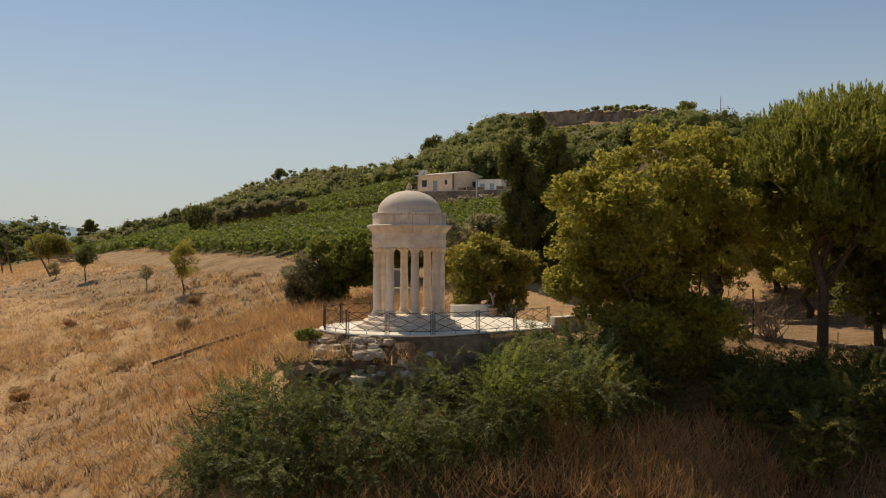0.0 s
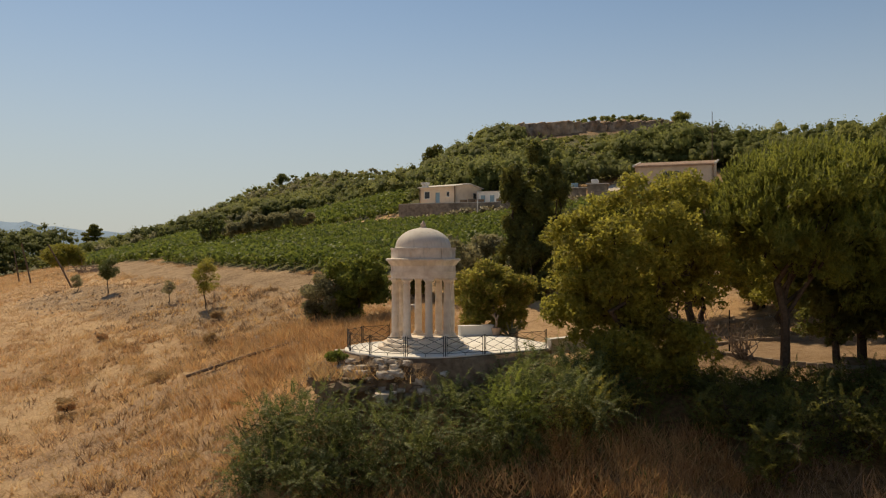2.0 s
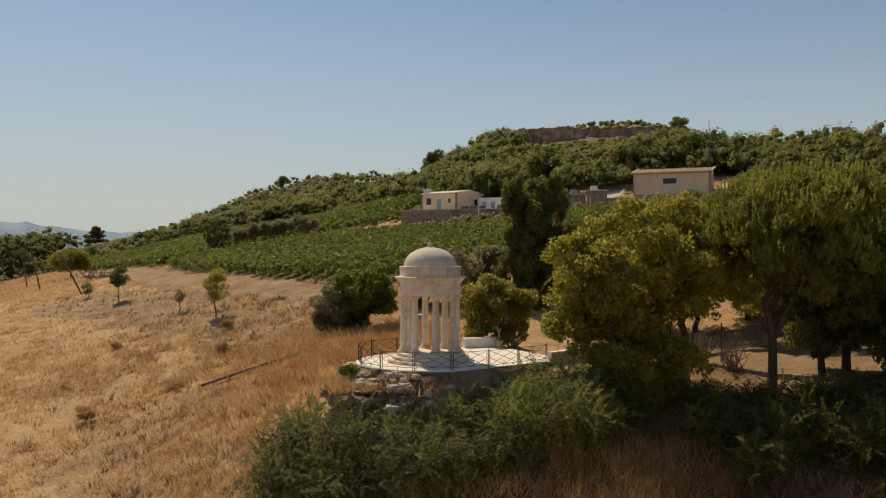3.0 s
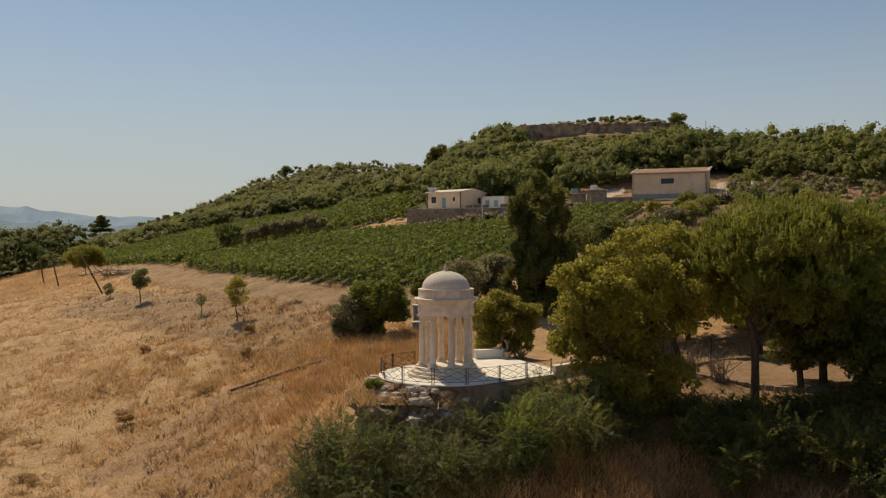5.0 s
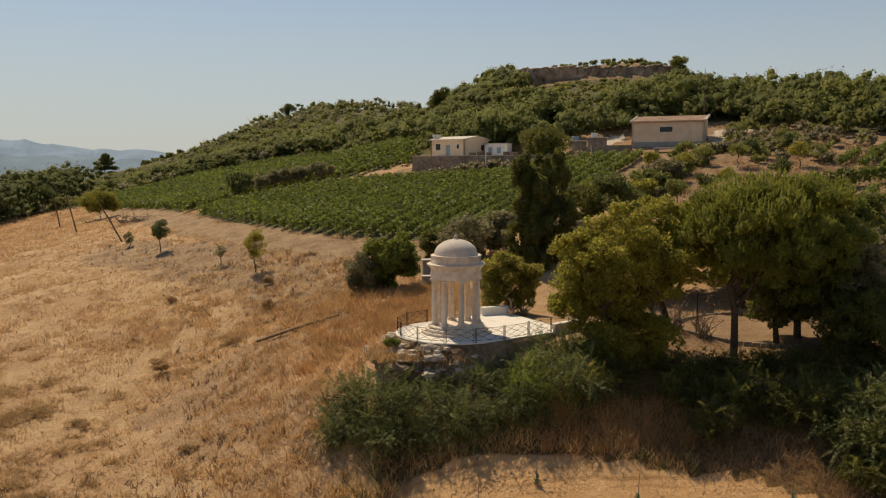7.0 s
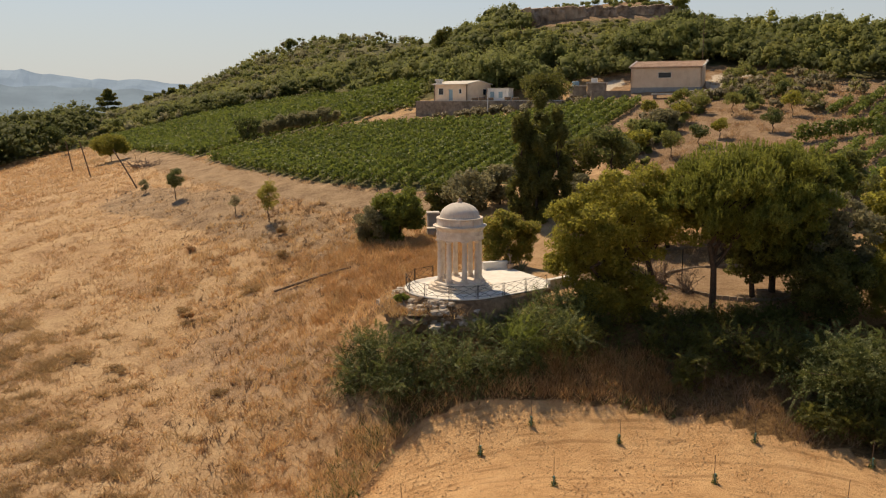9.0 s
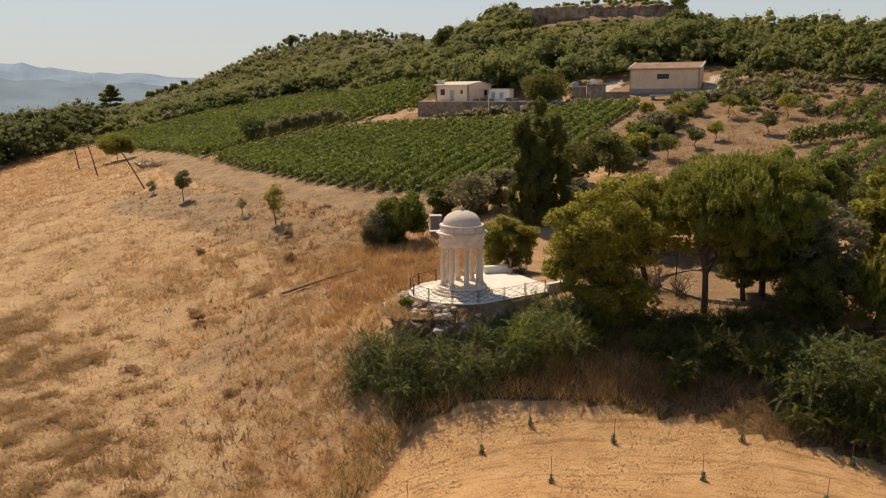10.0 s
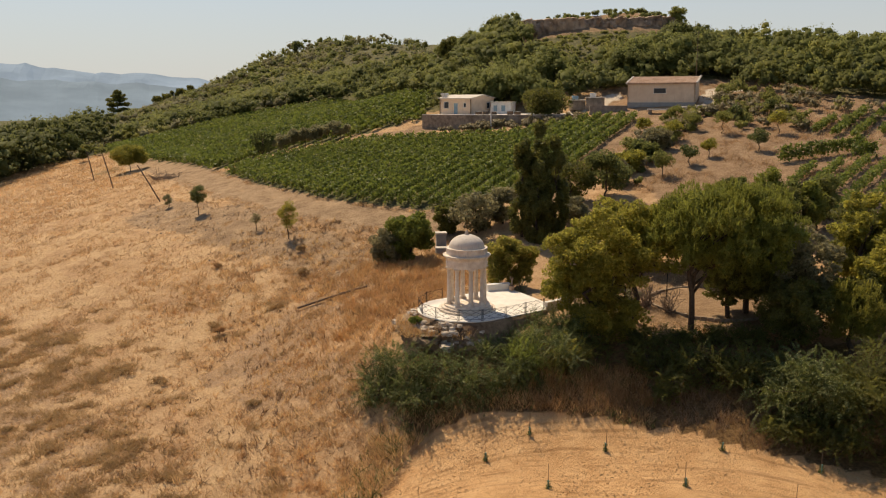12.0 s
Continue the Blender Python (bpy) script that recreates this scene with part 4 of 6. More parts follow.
def build_rocks():
    rng = np.random.default_rng(21)
    rock("rock_ledge", -4.4, 36.3, -1.25, 2.2, 1.1, 0.5, 1, "brown layered limestone ledge under the terrace", M_LEDGE, cuts=4, rough=0.34)
    rock("rock_ledge", -3.4, 35.3, -1.78, 1.4, 0.7, 0.4, 2, "pale limestone slab jutting from the bank", cuts=4, rough=0.34)
    rock("rock_ledge", -6.1, 37.7, -1.15, 1.1, 1.4, 0.5, 5, "weathered limestone boulder beside the terrace rim", M_LEDGE, cuts=4, rough=0.34)
    rock("rock_ledge", 1.2, 35.6, -2.0, 1.5, 0.6, 0.6, 8, "shaded limestone ledge among bushes", M_LEDGE, cuts=4, rough=0.34)
    rock("rock_ledge", -6.0, 37.7, -1.5, 1.2, 1.5, 0.9, 9, "brown weathered limestone outcrop at the terrace's end", M_LEDGE, cuts=4, rough=0.36)
    for i in range(150):
        a = radians(rng.uniform(172, 262))
        o = 0.05 + 1.75 * rng.uniform() ** 1.2 * (1 if a < radians(225) else 0.62)
        s = rng.uniform(0.1, 0.36) * (0.75 + 0.25 * o)
        rr = 4.4 + o
        rock("limestone_rock", TEMPLE[0] + rr * math.cos(a), TEMPLE[1] + rr * math.sin(a), -0.2 - 0.62 * o + rng.normal() * 0.09, s * 1.35, s, s * 0.85, i + 11, "pale broken limestone rock on the terrace rim", M_ROCK if i % 4 else M_LEDGE, group="rocks under the terrace", cuts=2, rough=0.36)
    for i in range(40):
        x, u = rng.uniform(-5.5, -0.4), rng.uniform()
        s = rng.uniform(0.12, 0.36)
        rock("limestone_rock", x, 35.75 + 0.14 * abs(x + 2.0) - 0.8 * u, -0.55 - 1.2 * u + rng.normal() * 0.1, s * 1.35, s, s * 0.8, i + 211, "broken limestone rock in the bank below the rim", M_LEDGE if i % 3 else M_ROCK, group="rocks under the terrace", cuts=2, rough=0.34)


build_terrace()
build_temple()
build_railing()
build_bench()
build_rocks()


# ---- houses ----
def wall_run(root, name, a, b, z0, z1, thick, mat, holes=(), inner=1):
    """An upright wall from a to b with openings (along, width, bottom, top) cut right through it."""
    a, b = Vector((*a, 0)), Vector((*b, 0))
    length = (b - a).length
    way = (b - a).normalized()
    back = Vector((-way.y, way.x, 0)) * thick * inner
    pieces, at = [], 0.0
    spans = []
    for s, w, lo, hi in sorted(holes):
        spans += [(at, s, z0, z1), (s, s + w, z0, lo), (s, s + w, hi, z1)]
        at = s + w
    spans.append((at, length, z0, z1))
    for s0, s1, lo, hi in spans:
        if s1 - s0 > 0.01 and hi - lo > 0.01:
            p, q = a + way * s0, a + way * s1
            vs = [p, q, q + back, p + back]
            pieces.append(([(v.x, v.y, lo) for v in vs] + [(v.x, v.y, hi) for v in vs], [(3, 2, 1, 0), (4, 5, 6, 7), (0, 1, 5, 4), (1, 2, 6, 5), (2, 3, 7, 6), (3, 0, 4, 7)]))
    ob = part(name, joined(pieces), mat, root)
    for s, w, lo, hi in holes:
        p = a + way * (s + w / 2)
        turn = math.degrees(math.atan2(way.y, way.x))
        m = pose(p.x, p.y, lo, 0, 0, turn)
        door = lo - z0 < 0.4
        fr = part("door" if door else "window", joined([
            prism([(-w / 2, 0.06 * inner), (-w / 2 + 0.09, 0.06 * inner), (-w / 2 + 0.09, 0.14 * inner), (-w / 2, 0.14 * inner)], 0, hi - lo),
            prism([(w / 2 - 0.09, 0.06 * inner), (w / 2, 0.06 * inner), (w / 2, 0.14 * inner), (w / 2 - 0.09, 0.14 * inner)], 0, hi - lo),
            prism([(-w / 2, 0.06 * inner), (w / 2, 0.06 * inner), (w / 2, 0.14 * inner), (-w / 2, 0.14 * inner)], hi - lo - 0.08, hi - lo)]), M_BLUE if door else M_WHITE, root)
        fr.matrix_basis = m
        pane = part("pane", prism([(-w / 2 + 0.09, 0.09 * inner), (w / 2 - 0.09, 0.09 * inner), (w / 2 - 0.09, 0.11 * inner), (-w / 2 + 0.09, 0.11 * inner)], 0.02, hi - lo - 0.08), M_BLUE if door else M_GLASS, fr)
        if not door:
            part("sill", box_bm(w + 0.2, 0.2, 0.07, 0.01, (0, -0.03, -0.07)), M_WHITE, fr)
    return ob


def build_white_house():
    """The small cream house with a flat-looking gable roof over the retaining wall."""
    a, b = Vector((-4.6, 147.0)), Vector((1.8, 142.2))
    way = (b - a).normalized()
    side = Vector((-way.y, way.x))
    d, c = b + side * 8.2, a + side * 8.2
    z0, z1 = 13.6, 17.05
    root = thing("house", pose(0, 0, 0), "small cream rendered farmhouse with shallow roof and blue door", "house")
    w = (b - a).length
    wall_run(root, "wall", a, b, z0, z1, 0.3, M_PLASTER, [(1.0, 1.3, z0 + 1.5, z0 + 2.8), (3.6, 0.95, z0 + 0.3, z0 + 2.5), (6.0, 0.7, z0 + 1.7, z0 + 2.6)])
    wall_run(root, "wall", b, d, z0, z1, 0.3, M_PLASTER, [(5.6, 1.2, z0 + 1.4, z0 + 2.6)])
    wall_run(root, "wall", d, c, z0, z1, 0.3, M_PLASTER)
    wall_run(root, "wall", c, a, z0, z1, 0.3, M_PLASTER)
    ridge = z1 + 0.62
    for p, q in ((b, d), (a, c)):
        m = (p + q) / 2
        o = way * (0.01 if p is b else -0.01)
        n = way * (-0.28 if p is b else 0.28)
        pts = [(p, z1), (q, z1), (m, ridge)]
        vs = [(v.x + o.x, v.y + o.y, z) for v, z in pts] + [(v.x + n.x, v.y + n.y, z) for v, z in pts]
        part("gable", (vs, [(0, 1, 2), (5, 4, 3), (0, 3, 4, 1), (1, 4, 5, 2), (2, 5, 3, 0)]), M_PLASTER, root)
    for p, q in ((a, b), (c, d)):
        e0, e1 = p - way * 0.3, q + way * 0.3
        lean = (side if p is c else -side) * 0.35
        m0, m1 = (a + c) / 2 - way * 0.3, (b + d) / 2 + way * 0.3
        vs = []
        for lift in (0.02, 0.16):
            vs += [(e0.x + lean.x, e0.y + lean.y, z1 - 0.05 + lift), (e1.x + lean.x, e1.y + lean.y, z1 - 0.05 + lift), (m1.x, m1.y, ridge + lift), (m0.x, m0.y, ridge + lift)]
        part("roof", (vs, [(0, 3, 2, 1), (4, 5, 6, 7), (0, 1, 5, 4), (1, 2, 6, 5), (2, 3, 7, 6), (3, 0, 4, 7)]), M_CONCRETE, root, "pale flat-tiled roof slope")
    for s in (0.08, w - 0.08):
        p = a + way * s - side * 0.1
        part("downpipe", tube([(p.x, p.y, z0), (p.x, p.y, z1)], [0.06, 0.06], 6), M_TIMBER, root)
    p = a + way * 0.5 + side * 1.0
    ch = part("chimney", box_bm(0.9, 0.9, 1.3, 0.03), M_WHITE, root)
    ch.matrix_basis = pose(p.x, p.y, z1 - 0.6, 0, 0, -37)
    cap = part("chimney_cap", box_bm(1.2, 1.2, 0.4, 0.03, (0, 0, 1.3)), M_WHITE, ch)
    lean_to = thing("annex", pose(8.6, 146.2, 13.7, 0, 0, -20), "low white outbuilding with pale blue shutters", "shed")
    part("wall_body", box_bm(4.2, 3.6, 2.5, 0.03), M_WHITE, lean_to)
    part("roof", box_bm(4.5, 3.9, 0.14, 0.02, (0, 0, 2.5)), M_CONCRETE, lean_to)
    for k in (-1.2, 0.5):
        part("shutter", box_bm(0.8, 0.06, 1.2, 0.01, (k, -1.82, 0.7)), M_BLUE, lean_to)
    # walled yard
    line = [(-8.2, 142.8), (-2.5, 139.6), (4.5, 137.8), (11.0, 135.2), (19.5, 133.2), (24.5, 134.5)]
    yard = thing("yard_wall", pose(0, 0, 0), "long grey rubble retaining wall with pale coping", "wall", kind="structure")
    for p, q in zip(line, line[1:]):
        wall_run(yard, "wall_length", p, q, 10.6, 13.85, 0.5, M_YARDWALL)
        wall_run(yard, "coping", p, q, 13.852, 13.95, 0.6, M_CONCRETE)
    part("yard_floor", prism(YARD_FLOOR, 10.6, 13.9), M_YARD, yard, "pale concrete yard")
    return root


def build_long_house():
    """The long cream store with a grey plinth and a clay-tiled mono-pitch roof."""
    a, b = Vector((32.1, 135.9)), Vector((43.9, 131.2))
    way = (b - a).normalized()
    side = Vector((-way.y, way.x))
    d, c = b + side * 7.5, a + side * 7.5
    z0, zp, z1, zr = 14.2, 16.15, 19.75, 21.0
    root = thing("house", pose(0, 0, 0), "long cream rendered farm building with clay tiled roof", "house")
    w = (b - a).length
    wall_run(root, "plinth", a - side * 0.05, b - side * 0.05, z0, zp, 0.35, M_PLINTH)
    wall_run(root, "plinth", b + way * 0.05, d + way * 0.05, z0, zp, 0.35, M_PLINTH)
    wall_run(root, "wall", a, b, zp, z1, 0.3, M_PLASTER, [(4.9, 2.4, zp + 1.75, zp + 2.75)])
    wall_run(root, "wall", d, c, zp, zr, 0.3, M_PLASTER)
    for p, q, o in ((b, d, 1), (a, c, -1)):
        n = way * -0.3 * o
        pts = [(p, zp), (q, zp), (q, zr), (p, z1)]
        vs = [(v.x, v.y, z) for v, z in pts] + [(v.x + n.x, v.y + n.y, z) for v, z in pts]
        part("wall", (vs, [(0, 1, 2, 3), (7, 6, 5, 4), (0, 4, 5, 1), (1, 5, 6, 2), (2, 6, 7, 3), (3, 7, 4, 0)]), M_PLASTER, root)
    part("eaves", joined([prism([tuple(a - side * 0.2 - way * 0.2), tuple(b - side * 0.2 + way * 0.2), tuple(b - side * 0.05 + way * 0.2), tuple(a - side * 0.05 - way * 0.2)], z1 - 0.16, z1 + 0.02)]), M_TILE, root)
    # rows of rounded tiles, running down the slope
    n = 38
    for i in range(n):
        s = (w + 0.6) * (i + 0.5) / n - 0.3
        p, q = a + way * s - side * 0.3, a + way * s + side * 7.6
        part("roof_tile", tube([(p.x, p.y, z1 + 0.02), (q.x, q.y, zr + 0.05)], [0.165, 0.165], 8), M_TILE, root)
    for p, q in ((a, c), (b, d)):
        o = way * (-0.22 if p is a else 0.22)
        part("verge", tube([(p.x + o.x - side.x * 0.35, p.y + o.y - side.y * 0.35, z1 + 0.1), (q.x + o.x, q.y + o.y, zr + 0.16)], [0.2, 0.2], 6), M_CONCRETE, root)
    for k, (x, y, s) in enumerate(((26.5, 139.5, 1.0), (23.2, 141.5, 0.8))):
        shed = thing("shed", pose(x, y, float(height(x, y)) - 0.3, 0, 0, -15 + 20 * k), "small weathered farm shed with pale flat roof", "shed")
        part("wall_body", box_bm(3.4 * s, 2.6, 2.3 * s, 0.03), M_WALL, shed)
        part("roof", box_bm(3.9 * s, 3.1, 0.16, 0.02, (0, 0, 2.3 * s)), M_CONCRETE, shed)
        part("water_tank", box_bm(1.2, 1.1, 0.8, 0.12, (-0.5, 0, 2.3 * s + 0.16)), M_WHITE if k == 0 else M_BLUE, shed)
    for i, (x, y) in enumerate(((3.2, 139.6), (4.6, 139.2), (6.2, 138.8), (9.4, 138.2), (10.8, 137.6))):
        crate = thing("crate", pose(x, y, 13.9, 0, 0, -20 + 9 * i), "weathered timber crate in the farm yard", "crate", "yard crates")
        part("crate_body", box_bm(1.1, 0.8, 0.55 + 0.1 * (i % 2), 0.02), M_TIMBER, crate)
        part("crate_lid", box_bm(1.16, 0.86, 0.06, 0.01, (0, 0, 0.55 + 0.1 * (i % 2))), M_PLINTH, crate)
    low = thing("field_wall", pose(0, 0, 0), "low dry-stone wall by the farm yard", "wall", kind="structure")
    for p, q in zip([(24.6, 134.6), (28, 134.9)], [(28, 134.9), (31.8, 134.2)]):
        wall_run(low, "wall_length", p, q, 13.0, 15.6, 0.5, M_WALL)
    mast = thing("mast", pose(46.2, 139.0, float(height(46.2, 139)) - 0.3), "tall thin grey metal mast behind the farm building", "mast")
    part("pole", tube([(0, 0, 0), (0, 0, 12.5)], [0.09, 0.05], 7), M_TIMBER, mast)
    part("crossarm", tube([(-0.7, 0, 9.0), (0.7, 0, 9.0)], [0.04, 0.04], 5), M_TIMBER, mast)
    post = thing("white_post", pose(5.4, 134.5, float(height(5.4, 134.5)) - 0.2), "white painted post below the yard wall", "post")
    part("pole", tube([(0, 0, 0), (0, 0, 4.4)], [0.12, 0.1], 7), M_WHITE, post)
    return root


build_white_house()
build_long_house()


# ---- trees round the terrace ----
def build_near_trees():
    r = rng_of(101)
    lo = crown_lobes(4.9, 3.9, 1.6, 10.1, 24, 1.35, r)
    lo += crown_lobes(2.1, 1.8, 1.1, 5.6, 8, 0.9, r, (-2.7, 0.3)) + crown_lobes(3.4, 2.2, -1.4, 3.6, 13, 1.0, r, (0.6, -0.9))
    tree("willow_tree", (9.3, 37.6, -0.9), "large spreading tree with olive-yellow feathery foliage", "tree", M_OLIVE, lobed(lo, 11, 0.52, r), 58000, 0.17, 0.24, r, slim=0.5, droop=0.5, limbs=12, fork=0.3, stems=3, spray=(1100, 0.55, 9, 0.12, 0.5), lobes=lo)
    r = rng_of(102)
    lo = crown_lobes(5.6, 5.2, 3.9, 12.0, 26, 1.5, r, (0.9, 0)) + crown_lobes(4.4, 4.4, 2.6, 12.2, 17, 1.5, r, (5.0, 0.6))
    lo += [(-1.6, 0.2, 9.7, 1.4), (0.5, -0.6, 10.4, 1.4), (2.7, 0.4, 10.6, 1.4), (4.8, 0.2, 10.4, 1.4), (6.8, 0.5, 10.0, 1.4)]
    tree("pine_tree", (17.2, 38.0, -1.1), "tall green pine with a broad domed crown", "tree", M_PINE, lobed(lo, 10, 0.5, r), 52000, 0.27, 0.27, r, slim=0.2, droop=-1.4, limbs=14, fork=0.35, out=0.5, lean=(-1.4, 0), lobes=lo, extra=candles(lo, 4200, 0.42, 0.24, r))
    for seed, x, y, z0, z1, rad, mat, kind, lab, n, size in (
        (136, 21.2, 40.6, 0.9, 6.2, 2.8, M_DARK, "holm_oak_tree", "dark low-hanging evergreen behind the pine", 22000, 0.2),
        (137, 25.6, 41.2, 0.5, 6.4, 3.0, M_DARK, "holm_oak_tree", "dark low-hanging evergreen at the garden edge", 22000, 0.2),
        (103, 23.0, 41.5, 0.6, 10.2, 4.2, M_DARK, "oak_tree", "dense dark green evergreen tree beside the garden", 46000, 0.2),
        (104, 26.6, 38.8, 0.4, 9.6, 3.6, M_GREY, "eucalyptus_tree", "silvery grey-green tree among darker trees", 46000, 0.17),
        (105, 34.0, 43.0, 0.2, 10.4, 3.8, M_OLIVE, "willow_tree", "tall olive-yellow tree at the garden edge", 46000, 0.2),
        (106, 29.2, 34.8, 0.2, 6.4, 2.8, M_YELLOW, "young_pine_tree", "yellow-green young pine in front of dark trees", 28000, 0.2),
        (107, 34.5, 38.0, 0.3, 8.0, 4.0, M_OLIVE, "willow_tree", "olive-yellow tree at the edge of the wood", 34000, 0.18),
        (108, 23.0, 52.5, 0.8, 6.8, 2.6, M_OLIVE, "young_tree", "light olive young tree in the garden", 16000, 0.16),
        (120, 24.8, 35.4, 0.0, 6.4, 3.4, M_DARK, "holm_oak_tree", "dark low-branched evergreen above the bank", 36000, 0.19),
        (121, 37.0, 48.0, 0.3, 7.6, 5.0, M_DARK, "oak_tree", "broad dark green tree behind the garden", 34000, 0.24),
        (122, 14.5, 60.0, 0.2, 7.2, 3.2, M_OLIVE, "olive_tree", "olive-green tree behind the garden", 16000, 0.18),
        (128, 28.6, 50.5, 0.3, 7.6, 3.6, M_PINE, "pine_tree", "green pine behind the garden", 32000, 0.24),
        (129, 31.0, 37.0, 0.0, 6.0, 3.2, M_DARK, "holm_oak_tree", "dark low evergreen at the wood's edge", 26000, 0.2),
        (131, 19.0, 57.5, 0.1, 7.4, 3.2, M_OLIVE, "olive_tree", "olive-green tree behind the garden path", 20000, 0.18),
        (132, 23.5, 59.0, 0.1, 8.0, 3.4, M_RUST, "olive_tree", "yellow-green tree behind the garden path", 20000, 0.18),
        (133, 28.0, 57.0, 0.1, 7.6, 3.2, M_DARK, "oak_tree", "dark green tree behind the garden path", 20000, 0.2),
        (134, 13.2, 52.5, 0.2, 5.0, 2.0, M_RUST, "young_tree", "low yellow-green tree near the terrace", 12000, 0.16),
        (135, 12.8, 39.2, 3.2, 11.4, 3.3, M_OLIVE, "willow_tree", "olive-yellow tree between larger trees", 34000, 0.14),
        (130, 40.0, 41.0, 0.3, 7.6, 4.6, M_DARK, "oak_tree", "broad dark tree at the wood's edge", 30000, 0.24),
    ):
        r = rng_of(seed)
        lo = crown_lobes(rad, rad * 0.95, z0, z1, 15, rad * 0.36, r)
        pine = "pine" in kind
        tree(kind, (x, y), lab, "tree", mat, lobed(lo, 10, rad * 0.14, r), int(n * 0.5), size * 1.05, 0.16 + 0.012 * z1, r, slim=0.2 if pine else 0.55, limbs=8, group="trees beside the garden", lobes=lo, extra=candles(lo, 900, 0.4, 0.22, r) if pine else None)
    # the two rounded trees behind the temple, and the grey shrub beside one
    r = rng_of(109)
    tree("round_tree", (-7.5, 62.8), "rounded dense dark green small tree in dry grass", "tree", M_DARK2, crown_clumps(3.1, 3.0, 0.0, 6.0, 52, 0.75, r, 0.8), 22000, 0.2, 0.14, r, group="trees behind the temple", heart=0.7)
    tree("grey_shrub", (-10.2, 62.4), "grey-green round shrub beside a dark tree", "bush", M_GREY, crown_clumps(2.2, 2.0, 0.0, 4.0, 40, 0.62, r), 14000, 0.15, 0.07, r, stems=3)
    r = rng_of(110)
    tree("rusty_tree", (2.6, 49.8), "rounded yellow-green tree with rust-tinged new growth", "tree", M_RUST, crown_clumps(3.0, 2.6, 0.1, 5.3, 64, 0.66, r, 0.85), 28000, 0.17, 0.17, r, bark=M_PALEBARK, slim=0.4, group="trees behind the temple", heart=0.55)
    # cypresses and their neighbours
    for seed, x, y, top, rad in ((111, 5.6, 67.4, 11.6, 1.7), (112, 7.6, 68.5, 12.2, 1.9), (113, 9.4, 67.2, 10.6, 1.8), (114, 7.2, 65.8, 8.5, 1.8)):
        r = rng_of(seed)
        c = []
        for k in range(36):
            t = r.uniform(0.03, 1.0)
            w = rad * min(1, 0.55 + 2.2 * t) * (1 - t ** 3) * 0.75 + 0.2
            a = r.uniform(0, 6.28)
            c.append((w * 0.8 * math.cos(a), w * 0.8 * math.sin(a), top * t, 0.55, 0.55, 0.9))
        tree("cypress_tree", (x, y), "tall ragged dark green cypress", "tree", M_DARK, c, 8500, 0.29, 0.18, r, slim=0.3, limbs=3, group="cypresses", heart=0.8)
    for seed, x, y, z1, rad, mat, kind, lab in (
        (115, 0.4, 70.6, 5.6, 3.1, M_GREY, "olive_tree", "grey-green old olive tree at the vineyard's edge"),
        (116, -3.2, 72.0, 3.9, 1.9, M_DARK, "fruit_tree", "small dark green tree at the vineyard's edge"),
        (117, 12.6, 77.5, 6.4, 3.5, M_DARK, "oak_tree", "dark green tree beside the vineyard"),
        (118, 17.4, 79.0, 6.6, 3.6, M_WOODD, "oak_tree", "dark olive tree beside the vineyard"),
        (119, 3.6, 72.5, 5.0, 2.4, M_GREY, "olive_tree", "grey-green olive tree beside cypresses"),
        (123, 20.0, 86.0, 3.2, 2.2, M_SCRUB, "hedge_bush", "dry olive-brown bush by the track"),
        (124, 23.0, 90.5, 3.4, 2.3, M_OLIVE, "hedge_bush", "dark green bush by the track"),
        (125, 26.5, 96.0, 3.2, 2.2, M_WOOD, "hedge_bush", "green bush by the track"),
        (126, 29.5, 101.0, 3.4, 2.3, M_GREY, "hedge_bush", "dark green bush by the track"),
        (127, 12.0, 70.0, 3.2, 2.0, M_GREY, "hedge_bush", "grey-green bush beside cypresses"),
    ):
        r = rng_of(seed)
        tree(kind, (x, y), lab, "tree" if "tree" in kind else "bush", mat, crown_clumps(rad, rad, 0.1, z1, 30, rad * 0.3, r), 4600, 0.28, 0.15, r, group="trees by the vineyard")


def build_belt():
    """The belt of trees between garden and orchard."""
    for i in range(15):
        r = rng_of(200 + i)
        x, y = 24 + 1.05 * i + r.normal() * 0.6, 60 + 0.55 * (i % 5) * 2 + r.normal() * 1.5
        h = r.uniform(5.6, 7.8)
        tree("evergreen_tree", (x, y), "dense green evergreen in a belt of trees", "tree", (M_PINE, M_DARK, M_WOOD)[i % 3], crown_clumps(1.9, 1.9, 0.5, h, 22, 0.7, r, 0.6), 3000, 0.37, 0.14, r, slim=0.3, group="belt of evergreens")


def small_tree(name, x, y, h, rad, mat, lab, group, seed, n=5000, size=0.14, low=0.35, lean=(0, 0), cat="tree", clumps=16, clump=0.38, z=None):
    r = rng_of(seed)
    return tree(name, (x, y) if z is None else (x, y, z), lab, cat, mat, crown_clumps(rad, rad, h * low, h, clumps, rad * clump, r, 0.75), n, size, 0.045 + 0.008 * h, r, slim=0.35, limbs=5, group=group, lean=lean)


